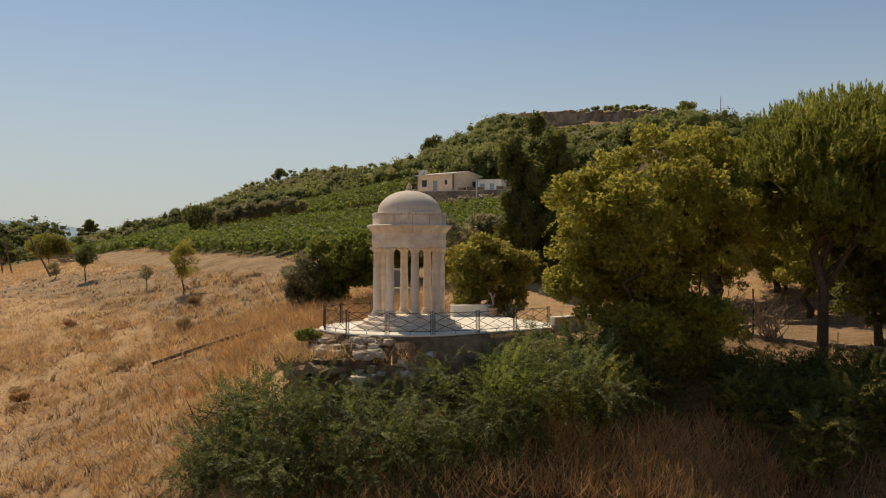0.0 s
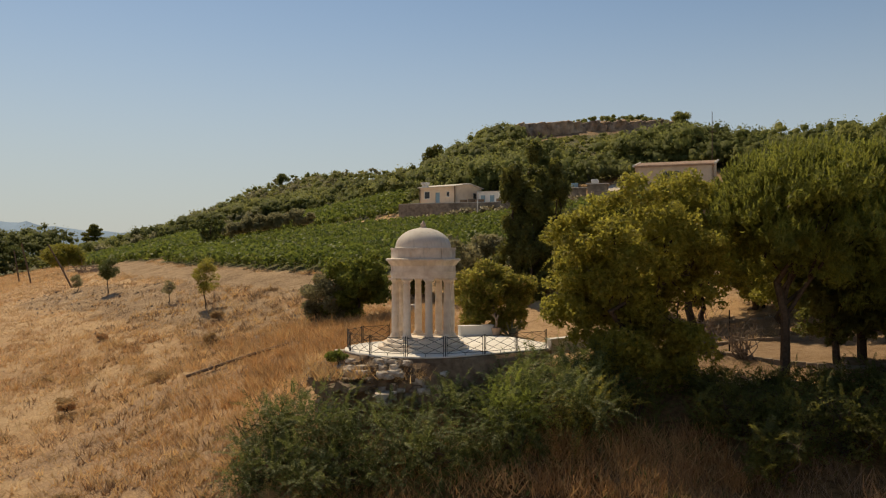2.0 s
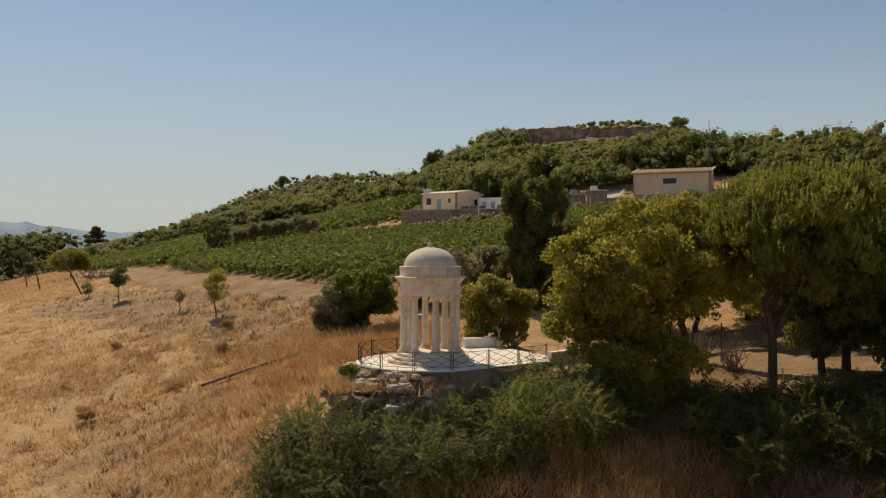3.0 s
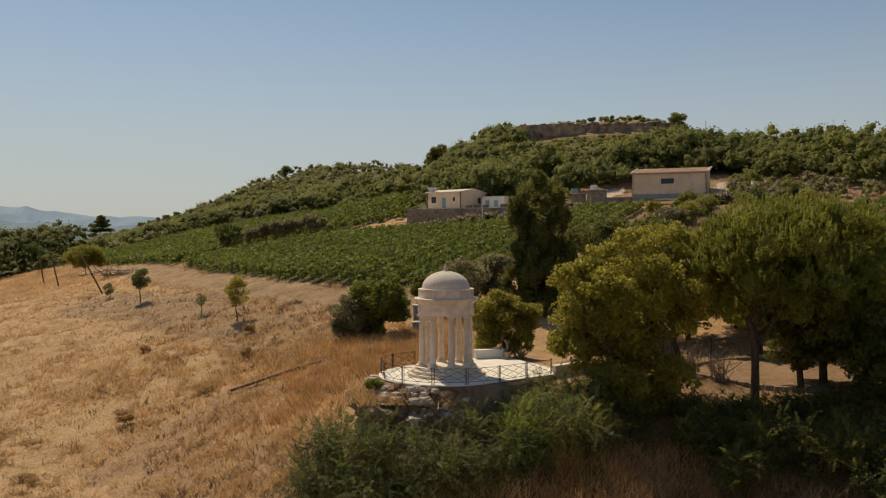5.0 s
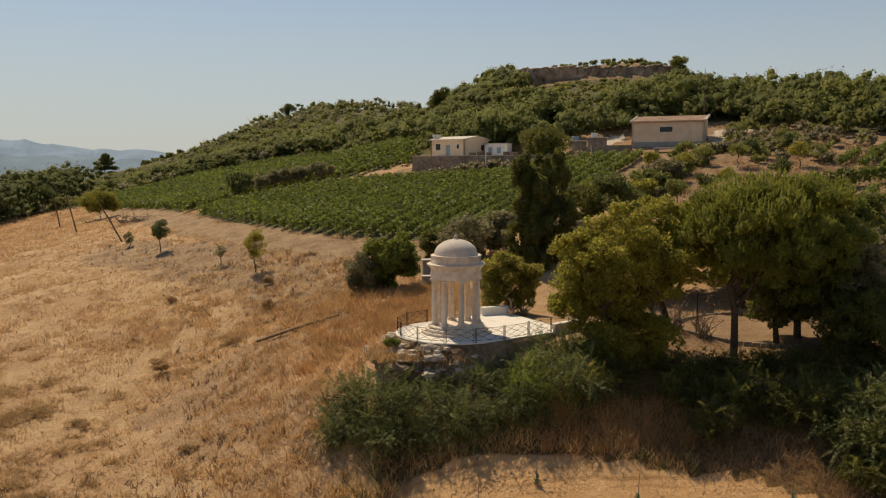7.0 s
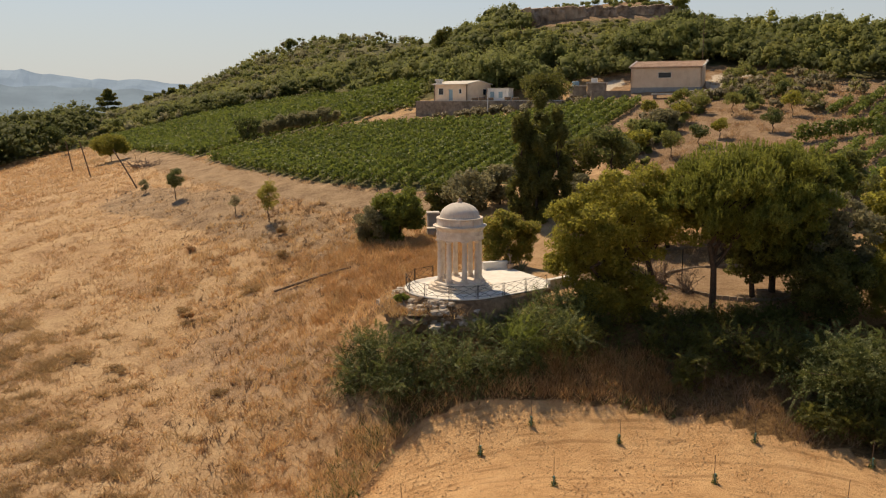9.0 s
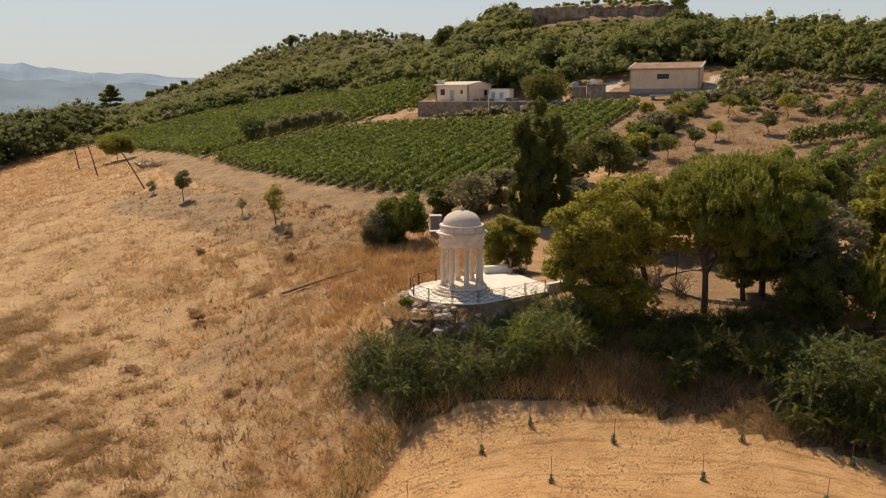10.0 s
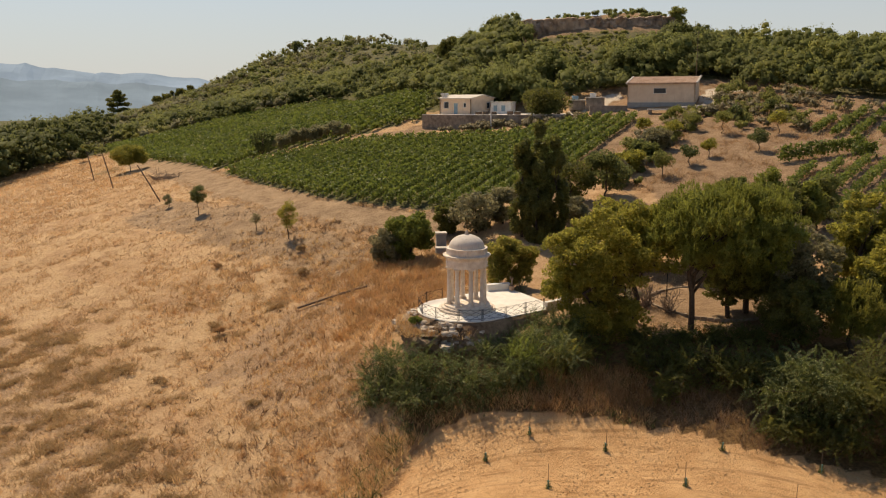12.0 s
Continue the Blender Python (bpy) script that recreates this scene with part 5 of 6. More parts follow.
def build_field_trees():
    small_tree("young_olive_tree", -24.0, 77.3, 5.3, 1.6, M_RUST, "young ragged yellow-green tree on bare ground", "young trees in the dry field", 301, 5200, 0.13, low=0.24, clumps=34, clump=0.3)
    small_tree("young_olive_tree", -41.2, 96.5, 4.7, 1.5, M_BUSH, "young dark olive tree on bare ground", "young trees in the dry field", 302, 5600, 0.14, low=0.3, clumps=32, clump=0.32)
    small_tree("sapling_tree", -48.5, 104.5, 2.4, 0.95, M_GROVE, "small ragged sapling in the dry field", "young trees in the dry field", 303, 2200, 0.12, 0.15, clumps=24, clump=0.34)
    small_tree("sapling_tree", -29.5, 83.1, 2.7, 0.85, M_GREY, "thin half-dry sapling in the dry field", "young trees in the dry field", 300, 1500, 0.1, 0.25, clumps=22, clump=0.34)
    small_tree("yellow_tree", -74.5, 158.1, 6.4, 4.5, M_YELLOW, "broad rounded yellow-green tree on the field crest", "", 304, 20000, 0.26, 0.16, clumps=70, clump=0.26)
    for i, (x, y, h) in enumerate(((-112, 213, 8.2), (-112, 205, 5.2), (-101.5, 196, 4.2), (-118, 210, 6.5))):
        small_tree("field_edge_tree", x, y, h, h * 0.42, M_BUSH, "green tree at the far field edge", "trees at the field edge", 305 + i, 4500, 0.3, 0.15)
    for i, (x, y) in enumerate(((-35.6, 133.6), (-33.4, 135.2), (-31.2, 135.6), (-29.0, 136.6), (-26.2, 137.8), (-24.4, 138.4))):
        small_tree("olive_tree", x, y, 4.4, 2.2, M_GROVE, "grey-green olive tree between vineyard blocks", "olive row", 320 + i, 4500, 0.24, 0.3, clumps=24, clump=0.28)
    r = rng_of(330)
    fan = []
    for k in range(11):
        a = -1.05 + 0.21 * k
        for u in np.linspace(0.35, 1.0, 6):
            fan.append((2.5 * math.sin(a) * u ** 0.6, r.normal() * 0.5, 4.7 * u * (0.8 + 0.2 * math.cos(a)) + r.normal() * 0.1, 0.2, 0.2, 0.42))
    tree("upright_tree", (-39.0, 133.2), "stiff upright-branched green tree at the head of the olive row", "tree", M_BUSH, fan, 4200, 0.24, 0.16, r, slim=0.35, limbs=14, fork=0.2)
    for i, (x, y, h) in enumerate(((26.9, 87.0, 3.6), (31.8, 91.2, 3.2), (35.7, 94.7, 2.8), (41.8, 108.0, 3.8), (43.4, 95.8, 3.4), (49.9, 105.3, 3.8), (38.0, 112.0, 3.4), (46.0, 114.0, 3.4), (33.5, 106.0, 3.6), (37.0, 118.5, 3.2), (53.0, 117.0, 3.2), (30.0, 112.0, 3.2))):
        small_tree("fruit_tree", x, y, h, h * 0.5, (M_WOODY, M_BUSH, M_OLIVE)[i % 3], "small green orchard tree on bare soil", "orchard trees", 340 + i, 1500, 0.24, 0.35)
    small_tree("carob_tree", 16.8, 138.2, 6.0, 5.5, M_DARK, "broad dark green tree in the farm yard", "", 360, 12000, 0.35, 0.12)
    small_tree("skyline_tree", -2.4, 214.0, 9.6, 3.5, M_DARK, "dark rounded tree standing alone on the ridge", "", 361, 9000, 0.42, 0.08, clumps=34, clump=0.34)
    small_tree("skyline_tree", -76.0, 392.0, 10.0, 4.0, M_WOODD, "lone tree on the far ridge", "", 362, 2500, 0.5, 0.3)
    small_tree("skyline_tree", 59.0, 203.0, 5.6, 3.0, M_WOODY, "airy leafy tree at the end of the cliff", "", 371, 2600, 0.4, 0.1, clumps=26, clump=0.3)
    r = rng_of(363)
    tall = 19.8 - float(height(-178, 420))
    tiers = []
    for up, wide, count in ((0.38, 5.6, 9), (0.55, 6.6, 11), (0.72, 5.4, 9), (0.86, 3.2, 6), (0.97, 1.2, 3)):
        for k in range(count):
            a, q = r.uniform(0, 6.28), wide * r.uniform(0.25, 1.0)
            tiers.append((q * math.cos(a), q * math.sin(a), tall * up + r.normal() * 0.4, 1.9, 1.9, 0.9))
    tree("umbrella_pine", (-178.0, 420.0), "dark layered pine on the far skyline", "tree", M_DARK, tiers, 6000, 0.7, 0.35, r, heart=0.5)
    for i in range(6):
        small_tree("skyline_pine", -163.0 + 3.6 * i, 440.0 + 3 * (i % 2), 20.0 - float(height(-155, 440)), 3.2, M_DARK, "dark pine in a clump on the far skyline", "far pine clump", 364 + i, 1800, 0.9, 0.3)


def build_bank_bushes():
    r = rng_of(401)
    # long arching sprays over the bank below the terrace
    for i, (x, y, z, rx, ry, rz, mat, lab, n) in enumerate((
        (-6.2, 33.0, -6.4, 3.1, 3.0, 5.3, M_BUSH, "dark feathery green shrub on the bank", 27000),
        (-2.4, 32.2, -6.2, 3.3, 2.8, 4.6, M_BUSH, "dense feathery shrub under the terrace rocks", 26000),
        (1.6, 33.0, -6.0, 3.1, 3.0, 6.3, M_BUSH, "dark green shrub with arching sprays", 28000),
        (4.8, 34.0, -5.6, 2.9, 3.0, 6.2, M_BUSH, "tall feathery shrub below the terrace corner", 26000),
        (2.6, 32.4, -3.2, 1.4, 1.2, 2.6, M_BRIGHT, "fresh yellow-green sapling growing in the bank", 8000),
        (-8.6, 34.8, -6.0, 2.0, 2.1, 4.2, M_BUSH, "low shrub at the foot of the rocks", 13000),
        (6.9, 35.8, -4.0, 2.4, 2.1, 4.9, M_BUSH, "dark shrub beneath the parapet", 14000),
        (8.6, 34.6, -4.6, 2.0, 1.8, 3.8, M_DARK, "shaded evergreen shrub on the bank", 9000),
        (4.3, 37.9, -2.1, 1.5, 0.9, 2.0, M_BUSH, "low shrub against the terrace wall", 5000),
        (6.1, 38.4, -2.0, 1.3, 1.0, 1.9, M_BUSH, "low shrub against the parapet", 5000),
        (7.6, 38.3, -2.0, 1.3, 1.0, 2.0, M_DARK, "dark shrub below the parapet", 5000),
        (0.2, 35.0, -4.8, 1.8, 1.1, 3.8, M_BUSH, "shrub growing against the terrace wall", 13000),
        (-4.8, 30.7, -5.6, 2.5, 1.6, 2.6, M_BUSH, "low shrub at the edge of the ploughed field", 11000),
        (-8.6, 32.4, -5.8, 1.9, 1.7, 2.6, M_BUSH, "low shrub beside the dry grass", 11000),
        (-1.0, 31.2, -4.8, 2.4, 1.5, 2.5, M_BUSH, "low shrub overhanging the ploughed field", 11000),
        (2.2, 31.6, -4.4, 2.1, 1.4, 2.4, M_BUSH, "low dark shrub at the ploughed field's edge", 11000),
        (6.4, 33.4, -3.6, 1.9, 1.4, 2.6, M_RUST, "half-dry shrub at the foot of the bank", 7000),
        (3.2, 35.8, -3.0, 2.0, 1.2, 2.1, M_BUSH, "shrub growing against the terrace wall", 9000),
        (5.9, 36.8, -2.9, 1.6, 1.2, 2.0, M_BUSH, "shrub beneath the terrace corner", 8000),
    )):
        lo = []
        for k in range(16):
            d = r.normal(size=3)
            d /= np.linalg.norm(d)
            q = r.uniform(0.55, 0.8)
            lo.append((d[0] * q * rx, d[1] * q * ry, rz * 0.48 + d[2] * q * rz * 0.5, r.uniform(0.6, 0.95) * min(1.0, rx / 2.2)))
        tree("shrub", (x, y, z), lab, "bush", mat, lobed(lo, 7, 0.42, r), int(n * 0.1), 0.13, 0.05, r, slim=0.42, droop=0.4, limbs=9, fork=0.1, stems=3, group="shrubs on the bank", inner=0.3, spray=(int(n * 0.024), 1.5, 15, 0.15, 0.3), lobes=lo)
    tree("green_tuft", (-5.9, 37.0, -0.5), "small fresh green bush on the rocks", "bush", M_BRIGHT, crown_clumps(0.6, 0.5, 0.0, 0.7, 10, 0.22, r), 900, 0.12, 0.02, r, stems=3, limbs=3, fork=0.1)
    for i, (x, y, z, rx, rz, mat, lab, n) in enumerate((
        (22.6, 26.4, -6.4, 4.4, 7.0, M_BUSH, "big grey-green shrub at the ploughed field's edge", 44000),
        # darker leaves on these two stand in for the shade of this corner
        (28.6, 24.6, -6.4, 5.0, 8.0, M_DARK, "wide dark shrub at the ploughed field's edge", 48000),
        # added past the right edge of view, heightened to shade the corner
        (34.5, 20.6, -6.4, 4.8, 9.4, M_DARK, "dense dark shrub at the ploughed field's edge", 30000),
        (20.2, 24.9, -6.0, 1.9, 2.4, M_DARK, "low dark undergrowth at the ploughed field's edge", 6000),
        (23.0, 23.4, -6.4, 2.2, 2.6, M_DARK, "low dark undergrowth at the ploughed field's edge", 7000),
        (27.0, 21.2, -6.8, 2.3, 2.6, M_DARK, "low dark undergrowth at the ploughed field's edge", 7000),
        (13.2, 29.5, -5.0, 1.25, 3.0, M_DARK, "small olive-green sapling bush in shade", 7000),
        (13.0, 33.2, -4.4, 2.4, 3.8, M_DARK, "low shaded evergreen bush on the bank", 10000),
        (16.2, 31.6, -4.9, 2.9, 4.4, M_DARK, "low shaded evergreen on the bank", 12000),
        (12.6, 35.6, -2.6, 1.7, 2.2, M_DARK, "low dark evergreen on the crest of the bank", 5000),
        (15.4, 35.9, -2.6, 1.8, 2.1, M_DARK, "low dark evergreen on the crest of the bank", 5000),
        (18.6, 36.0, -2.6, 1.9, 2.2, M_DARK, "low dark evergreen on the crest of the bank", 5000),
        (21.6, 35.6, -2.6, 1.9, 2.4, M_DARK, "low dark evergreen on the crest of the bank", 5000),
        (20.0, 30.8, -5.0, 3.2, 4.8, M_DARK, "dark evergreen bush on the shaded bank", 14000),
    )):
        lo = crown_lobes(rx, rx * 0.85, 0.2, rz, 16, rx * 0.34, r)
        tree("shrub", (x, y, z), lab, "bush", mat, lobed(lo, 8, rx * 0.13, r), int(n * 0.25), 0.17, 0.07, r, slim=0.42, limbs=8, fork=0.15, stems=3, group="shrubs on the bank", inner=0.35, spray=(int(n * 0.024), 1.2, 14, 0.17, 0.3), lobes=lo)


# ---- vineyards, woods and grass ----
ROW_WAY = (math.sin(radians(28)), math.cos(radians(28)))


def vine_rows(poly, gap, per_m, size, tall, group, label, seed, step=0.35, way=ROW_WAY):
    r = rng_of(seed)
    wx, wy = way
    sx, sy = wy, -wx
    pts = np.array(poly)
    s = pts @ (sx, sy)
    t = pts @ (wx, wy)
    k = s.min() + gap * 0.5
    while k < s.max():
        along = np.arange(t.min(), t.max(), step)
        x, y = along * wx + k * sx, along * wy + k * sy
        ok = inside(x, y, poly)
        cuts = np.flatnonzero(np.diff(np.concatenate([[0], ok.astype(int), [0]])))
        for lo, hi in zip(cuts[::2], cuts[1::2]):
            if hi - lo < 7:
                continue
            x, y = (along * wx + k * sx)[lo:hi], (along * wy + k * sy)[lo:hi]
            bushy = 0.75 + 0.5 * r.uniform(size=len(x))
            n = int(len(x) * step * per_m)
            i = r.integers(len(x), size=n)
            d = r.normal(size=(n, 3))
            d /= np.linalg.norm(d, axis=1, keepdims=True)
            q = (0.55 + 0.5 * r.uniform(size=n)) * bushy[i]
            p = np.stack([x[i] + d[:, 0] * 0.55 * q + wx * r.uniform(-0.5, 0.5, n), y[i] + d[:, 1] * 0.55 * q + wy * r.uniform(-0.5, 0.5, n), height(x[i], y[i]) + 0.25 + tall * (0.5 + 0.5 * d[:, 2] * q)], 1)
            start = np.array((x[0], y[0], float(height(x[0], y[0]))))
            row = thing("vine_row", pose(*start), label, "vines", group)
            new("foliage", quads_mesh("foliage", leaves(p - start, d, size * 1.15, r, 0.85, three=True), M_VINE, 3)).parent = row
            stem = np.stack([x, y, height(x, y) + 0.45 * tall], 1)[::5] - start
            if len(stem) > 1:
                part("cordon", tube([tuple(q) for q in stem], [0.035] * len(stem), 3), M_BARK, row, "gnarled woody vine stem")
        k += gap


def blades(points, length, width, r, splay=0.5):
    """Three-cornered blades of grass standing on points."""
    n = len(points)
    a = r.uniform(0, 6.283, n)
    side = np.stack([np.cos(a), np.sin(a), np.zeros(n)], 1) * (width * r.uniform(0.6, 1.4, n))[:, None]
    tip = r.normal(size=(n, 3)) * splay
    tip[:, 2] = 1
    tip *= (length * r.uniform(0.5, 1.4, n))[:, None]
    return np.stack([points - side, points + side, points + tip], 1)


def scatter(n, box, r, keep):
    x, y = r.uniform(box[0], box[1], n), r.uniform(box[2], box[3], n)
    ok = keep(x, y, r.uniform(size=n))
    return x[ok], y[ok]


def tufted(x, y, per, spread, length, width, r, splay=0.55):
    """Tufts: several blades round each place."""
    n = len(x)
    px = np.repeat(x, per) + r.normal(size=n * per) * spread
    py = np.repeat(y, per) + r.normal(size=n * per) * spread
    pz = height(px, py) - 0.05
    scale = np.repeat(r.uniform(0.6, 1.4, n), per)
    return blades(np.stack([px, py, pz], 1), length * scale, width, r, splay)


def open_field(x, y):
    """Where nothing but dry grass grows."""
    return ~(inside(x, y, PLOUGHED) | inside(x, y, VINES_LOW) | inside(x, y, VINES_HIGH) | inside(x, y, EDGE)) & (x < 6 - 0.0 * y) & ((y > 37) | (x < -6)) & (near_line(x, y, VERGE) > 2.5) & ((x < -8) | (y > 44))


def build_grass():
    r = rng_of(501)
    box = (-70, 4, 14, 130)
    grey = lambda x, y: (near_line(x, y, [(-50, 103), (-40, 94), (-25, 77), (-14, 66)]) < 5) & (patchy(x, y, 5, 41) < 0.75)
    x, y = scatter(60000, box, r, lambda x, y, u: open_field(x, y) & ~grey(x, y) & (u < 0.1 + 0.9 * patchy(x, y, 9, 1) ** 1.6 * (0.3 + 0.7 * patchy(x, y, 2.6, 19))) & (x + 0.6 * y < 40))
    stuff("dry_grass", tufted(x, y, 5, 0.2, 0.3, 0.05, r, 0.8), M_STRAW, "short straw-coloured dry grass covering the field", "grass", 3)
    x, y = scatter(30000, (-80, 0, 16, 130), r, lambda x, y, u: open_field(x, y) & (u < patchy(x, y, 1.4, 21) * (0.25 + 0.75 * np.maximum(sstep(x + 0.25 * (y - 50), -26, -12), patchy(x, y, 11, 33) ** 2))))
    stuff("brown_grass", tufted(x, y, 4, 0.16, 0.26, 0.04, r, 0.8), M_BROWN, "short brown withered grass in the field", "grass", 3)
    x, y = scatter(20000, (-125, -40, 70, 208), r, lambda x, y, u: open_field(x, y) & ~grey(x, y) & ((x < -70) | (y > 130)) & (x + 0.6 * y < 20 + 14 * (x < -80)) & (x > -118))
    stuff("far_dry_grass", tufted(x, y, 4, 0.3, 0.42, 0.09, r, 0.8), M_STRAW, "dry straw-coloured grass on the far crest", "grass", 3)
    x, y = scatter(9000, (-24, 0, 40, 64), r, lambda x, y, u: open_field(x, y) & (u < np.exp(-(np.maximum(0, near_line(x, y, [(-8.5, 42), (-6, 52), (-8, 58)]) - 2.0) / 5.0) ** 2) * patchy(x, y, 2.4, 31) ** 1.5) & (np.hypot(x + 6.6, y - 62.6) > 2.5) & (y > 45 + 0.4 * (x + 8)))
    stuff("dry_brush", tufted(x, y, 6, 0.22, 0.75, 0.035, r, 0.6), M_BRUSH, "reddish-brown dry brush behind the terrace", "grass", 3)
    # tufts among the rim rocks
    x, y = scatter(500, (-7.6, -1.0, 35.0, 39.2), r, lambda x, y, u: ~inside(x, y, EDGE))
    p = tufted(x, y, 7, 0.12, 0.4, 0.025, r, 0.7)
    p[:, :, 2] += np.repeat(np.clip(-0.55 - 0.12 * (38 - y) - height(x, y), 0, 3), 7)[:, None]
    stuff("rim_grass", p, M_AMBER, "dry grass tufts among the terrace rocks", "grass", 3)
    # taller amber grass near the knoll and along the ditch
    def amber(x, y, u):
        near = np.exp(-(np.maximum(0, near_line(x, y, [(-13, 20), (-10, 30), (-10.5, 40), (-9, 50), (-7, 58)]) - 1.0) / 6.5) ** 2)
        crest = 0.55 * np.exp(-(near_line(x, y, [(-34, 66), (-18, 62), (-10, 64)]) / 7.0) ** 2)
        return open_field(x, y) & (u < (0.8 * near + crest) * patchy(x, y, 3.2, 2) ** 1.7 * (0.15 + 0.85 * patchy(x, y, 1.6, 12)))
    x, y = scatter(110000, (-44, 2, 12, 84), r, amber)
    red = patchy(x, y, 5, 24) + r.normal(size=len(x)) * 0.15 > 0.55
    stuff("tall_dry_grass", tufted(x[~red], y[~red], 6, 0.13, 0.55, 0.026, r, 0.65), M_AMBER, "tall amber dry grass round the knoll", "grass", 3)
    stuff("russet_dry_grass", tufted(x[red], y[red], 6, 0.13, 0.5, 0.026, r, 0.7), M_BRUSH, "reddish-brown dry grass round the knoll", "grass", 3)
    # single stout tufts that stand out from the short grass
    x, y = scatter(9000, (-46, -7, 26, 84), r, lambda x, y, u: open_field(x, y) & (u < 0.65 * patchy(x, y, 3.0, 91) * sstep(x + 0.2 * (y - 50), -34, -16)))
    half = len(x) // 2
    stuff("russet_tufts", tufted(x[:half], y[:half], 7, 0.13, 0.42, 0.05, r, 0.6), M_WEED, "russet-brown tufts standing in the dry grass", "grass", 3)
    stuff("golden_tufts", tufted(x[half:], y[half:], 7, 0.13, 0.5, 0.05, r, 0.6), M_AMBER, "golden tufts standing in the dry grass", "grass", 3)
    # patches of dead brown weeds low in the field
    cx, cy = scatter(4200, (-70, -11, 14, 74), r, lambda x, y, u: open_field(x, y) & (u < 0.06 * sstep(-(y - 0.25 * x), -80, -50) + np.exp(-(np.maximum(0, near_line(x, y, WEEDY) - 2.5) / 5.0) ** 2) * (0.08 + 0.92 * patchy(x, y, 4.5, 3))))
    many = r.integers(5, 44, len(cx))
    rad = 0.07 * np.sqrt(many)
    x = np.repeat(cx, many) + r.normal(size=many.sum()) * np.repeat(rad, many) * 1.3
    y = np.repeat(cy, many) + r.normal(size=many.sum()) * np.repeat(rad, many) * 0.8
    ok = open_field(x, y)
    stuff("dead_weeds", tufted(x[ok], y[ok], 4, 0.11, 0.34, 0.04, r, 1.0), M_KHAKI, "low patches of dead brown weeds", "weeds", 3)
    # dry growth between the orchard trees and along the track
    x, y = scatter(18000, (18, 66, 80, 148), r, lambda x, y, u: (u < patchy(x, y, 6, 61) ** 2) & (near_line(x, y, TRACK) > 1.6) & (y - 92 < 1.7 * (x - 17)) & ~inside(x, y, VINES_LOW))
    stuff("orchard_grass", tufted(x, y, 4, 0.25, 0.4, 0.05, r, 0.8), M_BROWN, "withered grass between orchard trees", "grass", 3)
    # dry stalks among the shrubs on the shaded bank, in darker brown for that shade
    x, y = scatter(9000, (3, 27, 23.5, 33), r, lambda x, y, u: ~inside(x, y, PLOUGHED) & (u < 0.5 * patchy(x, y, 2.0, 51) ** 1.5) & (y < 31.2 - 0.12 * (x - 3)))
    stuff("bank_grass", tufted(x, y, 5, 0.2, 0.75, 0.02, r, 0.5), M_WEED, "tall dry grass along the shaded bank", "grass", 3)
    x, y = scatter(1300, (3.2, 12, 29.2, 33), r, lambda x, y, u: ~inside(x, y, PLOUGHED) & (u < 0.25 + 0.75 * patchy(x, y, 1.5, 52)))
    stuff("dry_stalks", tufted(x, y, 6, 0.16, 0.7, 0.018, r, 0.4), M_BRUSH, "tall reddish dry stalks at the foot of the bank", "grass", 3)
    x, y = scatter(11000, (-16, 12, 14, 34), r, lambda x, y, u: ~inside(x, y, PLOUGHED) & (y < 32.5 - 0.9 * np.minimum(0, x + 6)) & (u < 0.25 + 0.75 * patchy(x, y, 2.2, 71)) & (near_line(x, y, [(-13, 12), (-11.2, 17.5), (-8.6, 22), (-5.2, 28.2), (-1, 30.2), (9, 29.2)]) < 3.4))
    half = int(len(x) * 0.8)
    stuff("edge_grass", tufted(x[:half], y[:half], 6, 0.18, 0.55, 0.03, r, 0.6), M_AMBER, "brown dry grass along the ploughed field's edge", "grass", 3)
    stuff("edge_weeds", tufted(x[half:], y[half:], 8, 0.25, 0.5, 0.04, r, 0.8), M_BUSH, "green weeds along the ploughed field's edge", "weeds", 3)
    x, y = scatter(6000, (10, 30, 36, 62), r, lambda x, y, u: (u < 0.4 * patchy(x, y, 4, 8)) & (np.hypot(x - 21, y - 45.3) > 6.2))
    stuff("garden_grass", tufted(x, y, 5, 0.2, 0.25, 0.03, r, 0.6), M_STRAW, "thin dry grass in the garden", "grass", 3)


def build_field_bushes():
    r = rng_of(520)
    spots = [(-20.0, 64.8, 0.75, 1.0, M_KHAKI), (-26.9, 53.2, 0.6, 0.9, M_AMBER), (-31.5, 71, 0.6, 0.7, M_STRAW), (-21.5, 72.5, 0.7, 0.8, M_KHAKI)]
    for x, y, rad, h, mat in spots:
        tree("dry_bush", (x, y), "small dry bush in the straw-coloured field", "bush", mat, crown_clumps(rad, rad, 0.05, h, 10, rad * 0.4, r), 1600, 0.14, 0.03, r, slim=0.25, stems=3, limbs=4, fork=0.1, group="dry field bushes")
    for i in range(16):
        x, y = r.uniform(-58, -18), r.uniform(30, 60)
        rad = r.uniform(0.5, 1.3)
        if inside(x, y, PLOUGHED) or y - 0.25 * x > 70:
            continue
        tree("dead_bush", (x, y), "low dead brown bush in the dry field", "bush", M_KHAKI, crown_clumps(rad, rad * 0.8, 0.0, rad * 0.5, 10, rad * 0.3, r), 700, 0.16, 0.025, r, slim=0.25, stems=2, limbs=3, fork=0.1, group="dead bushes")


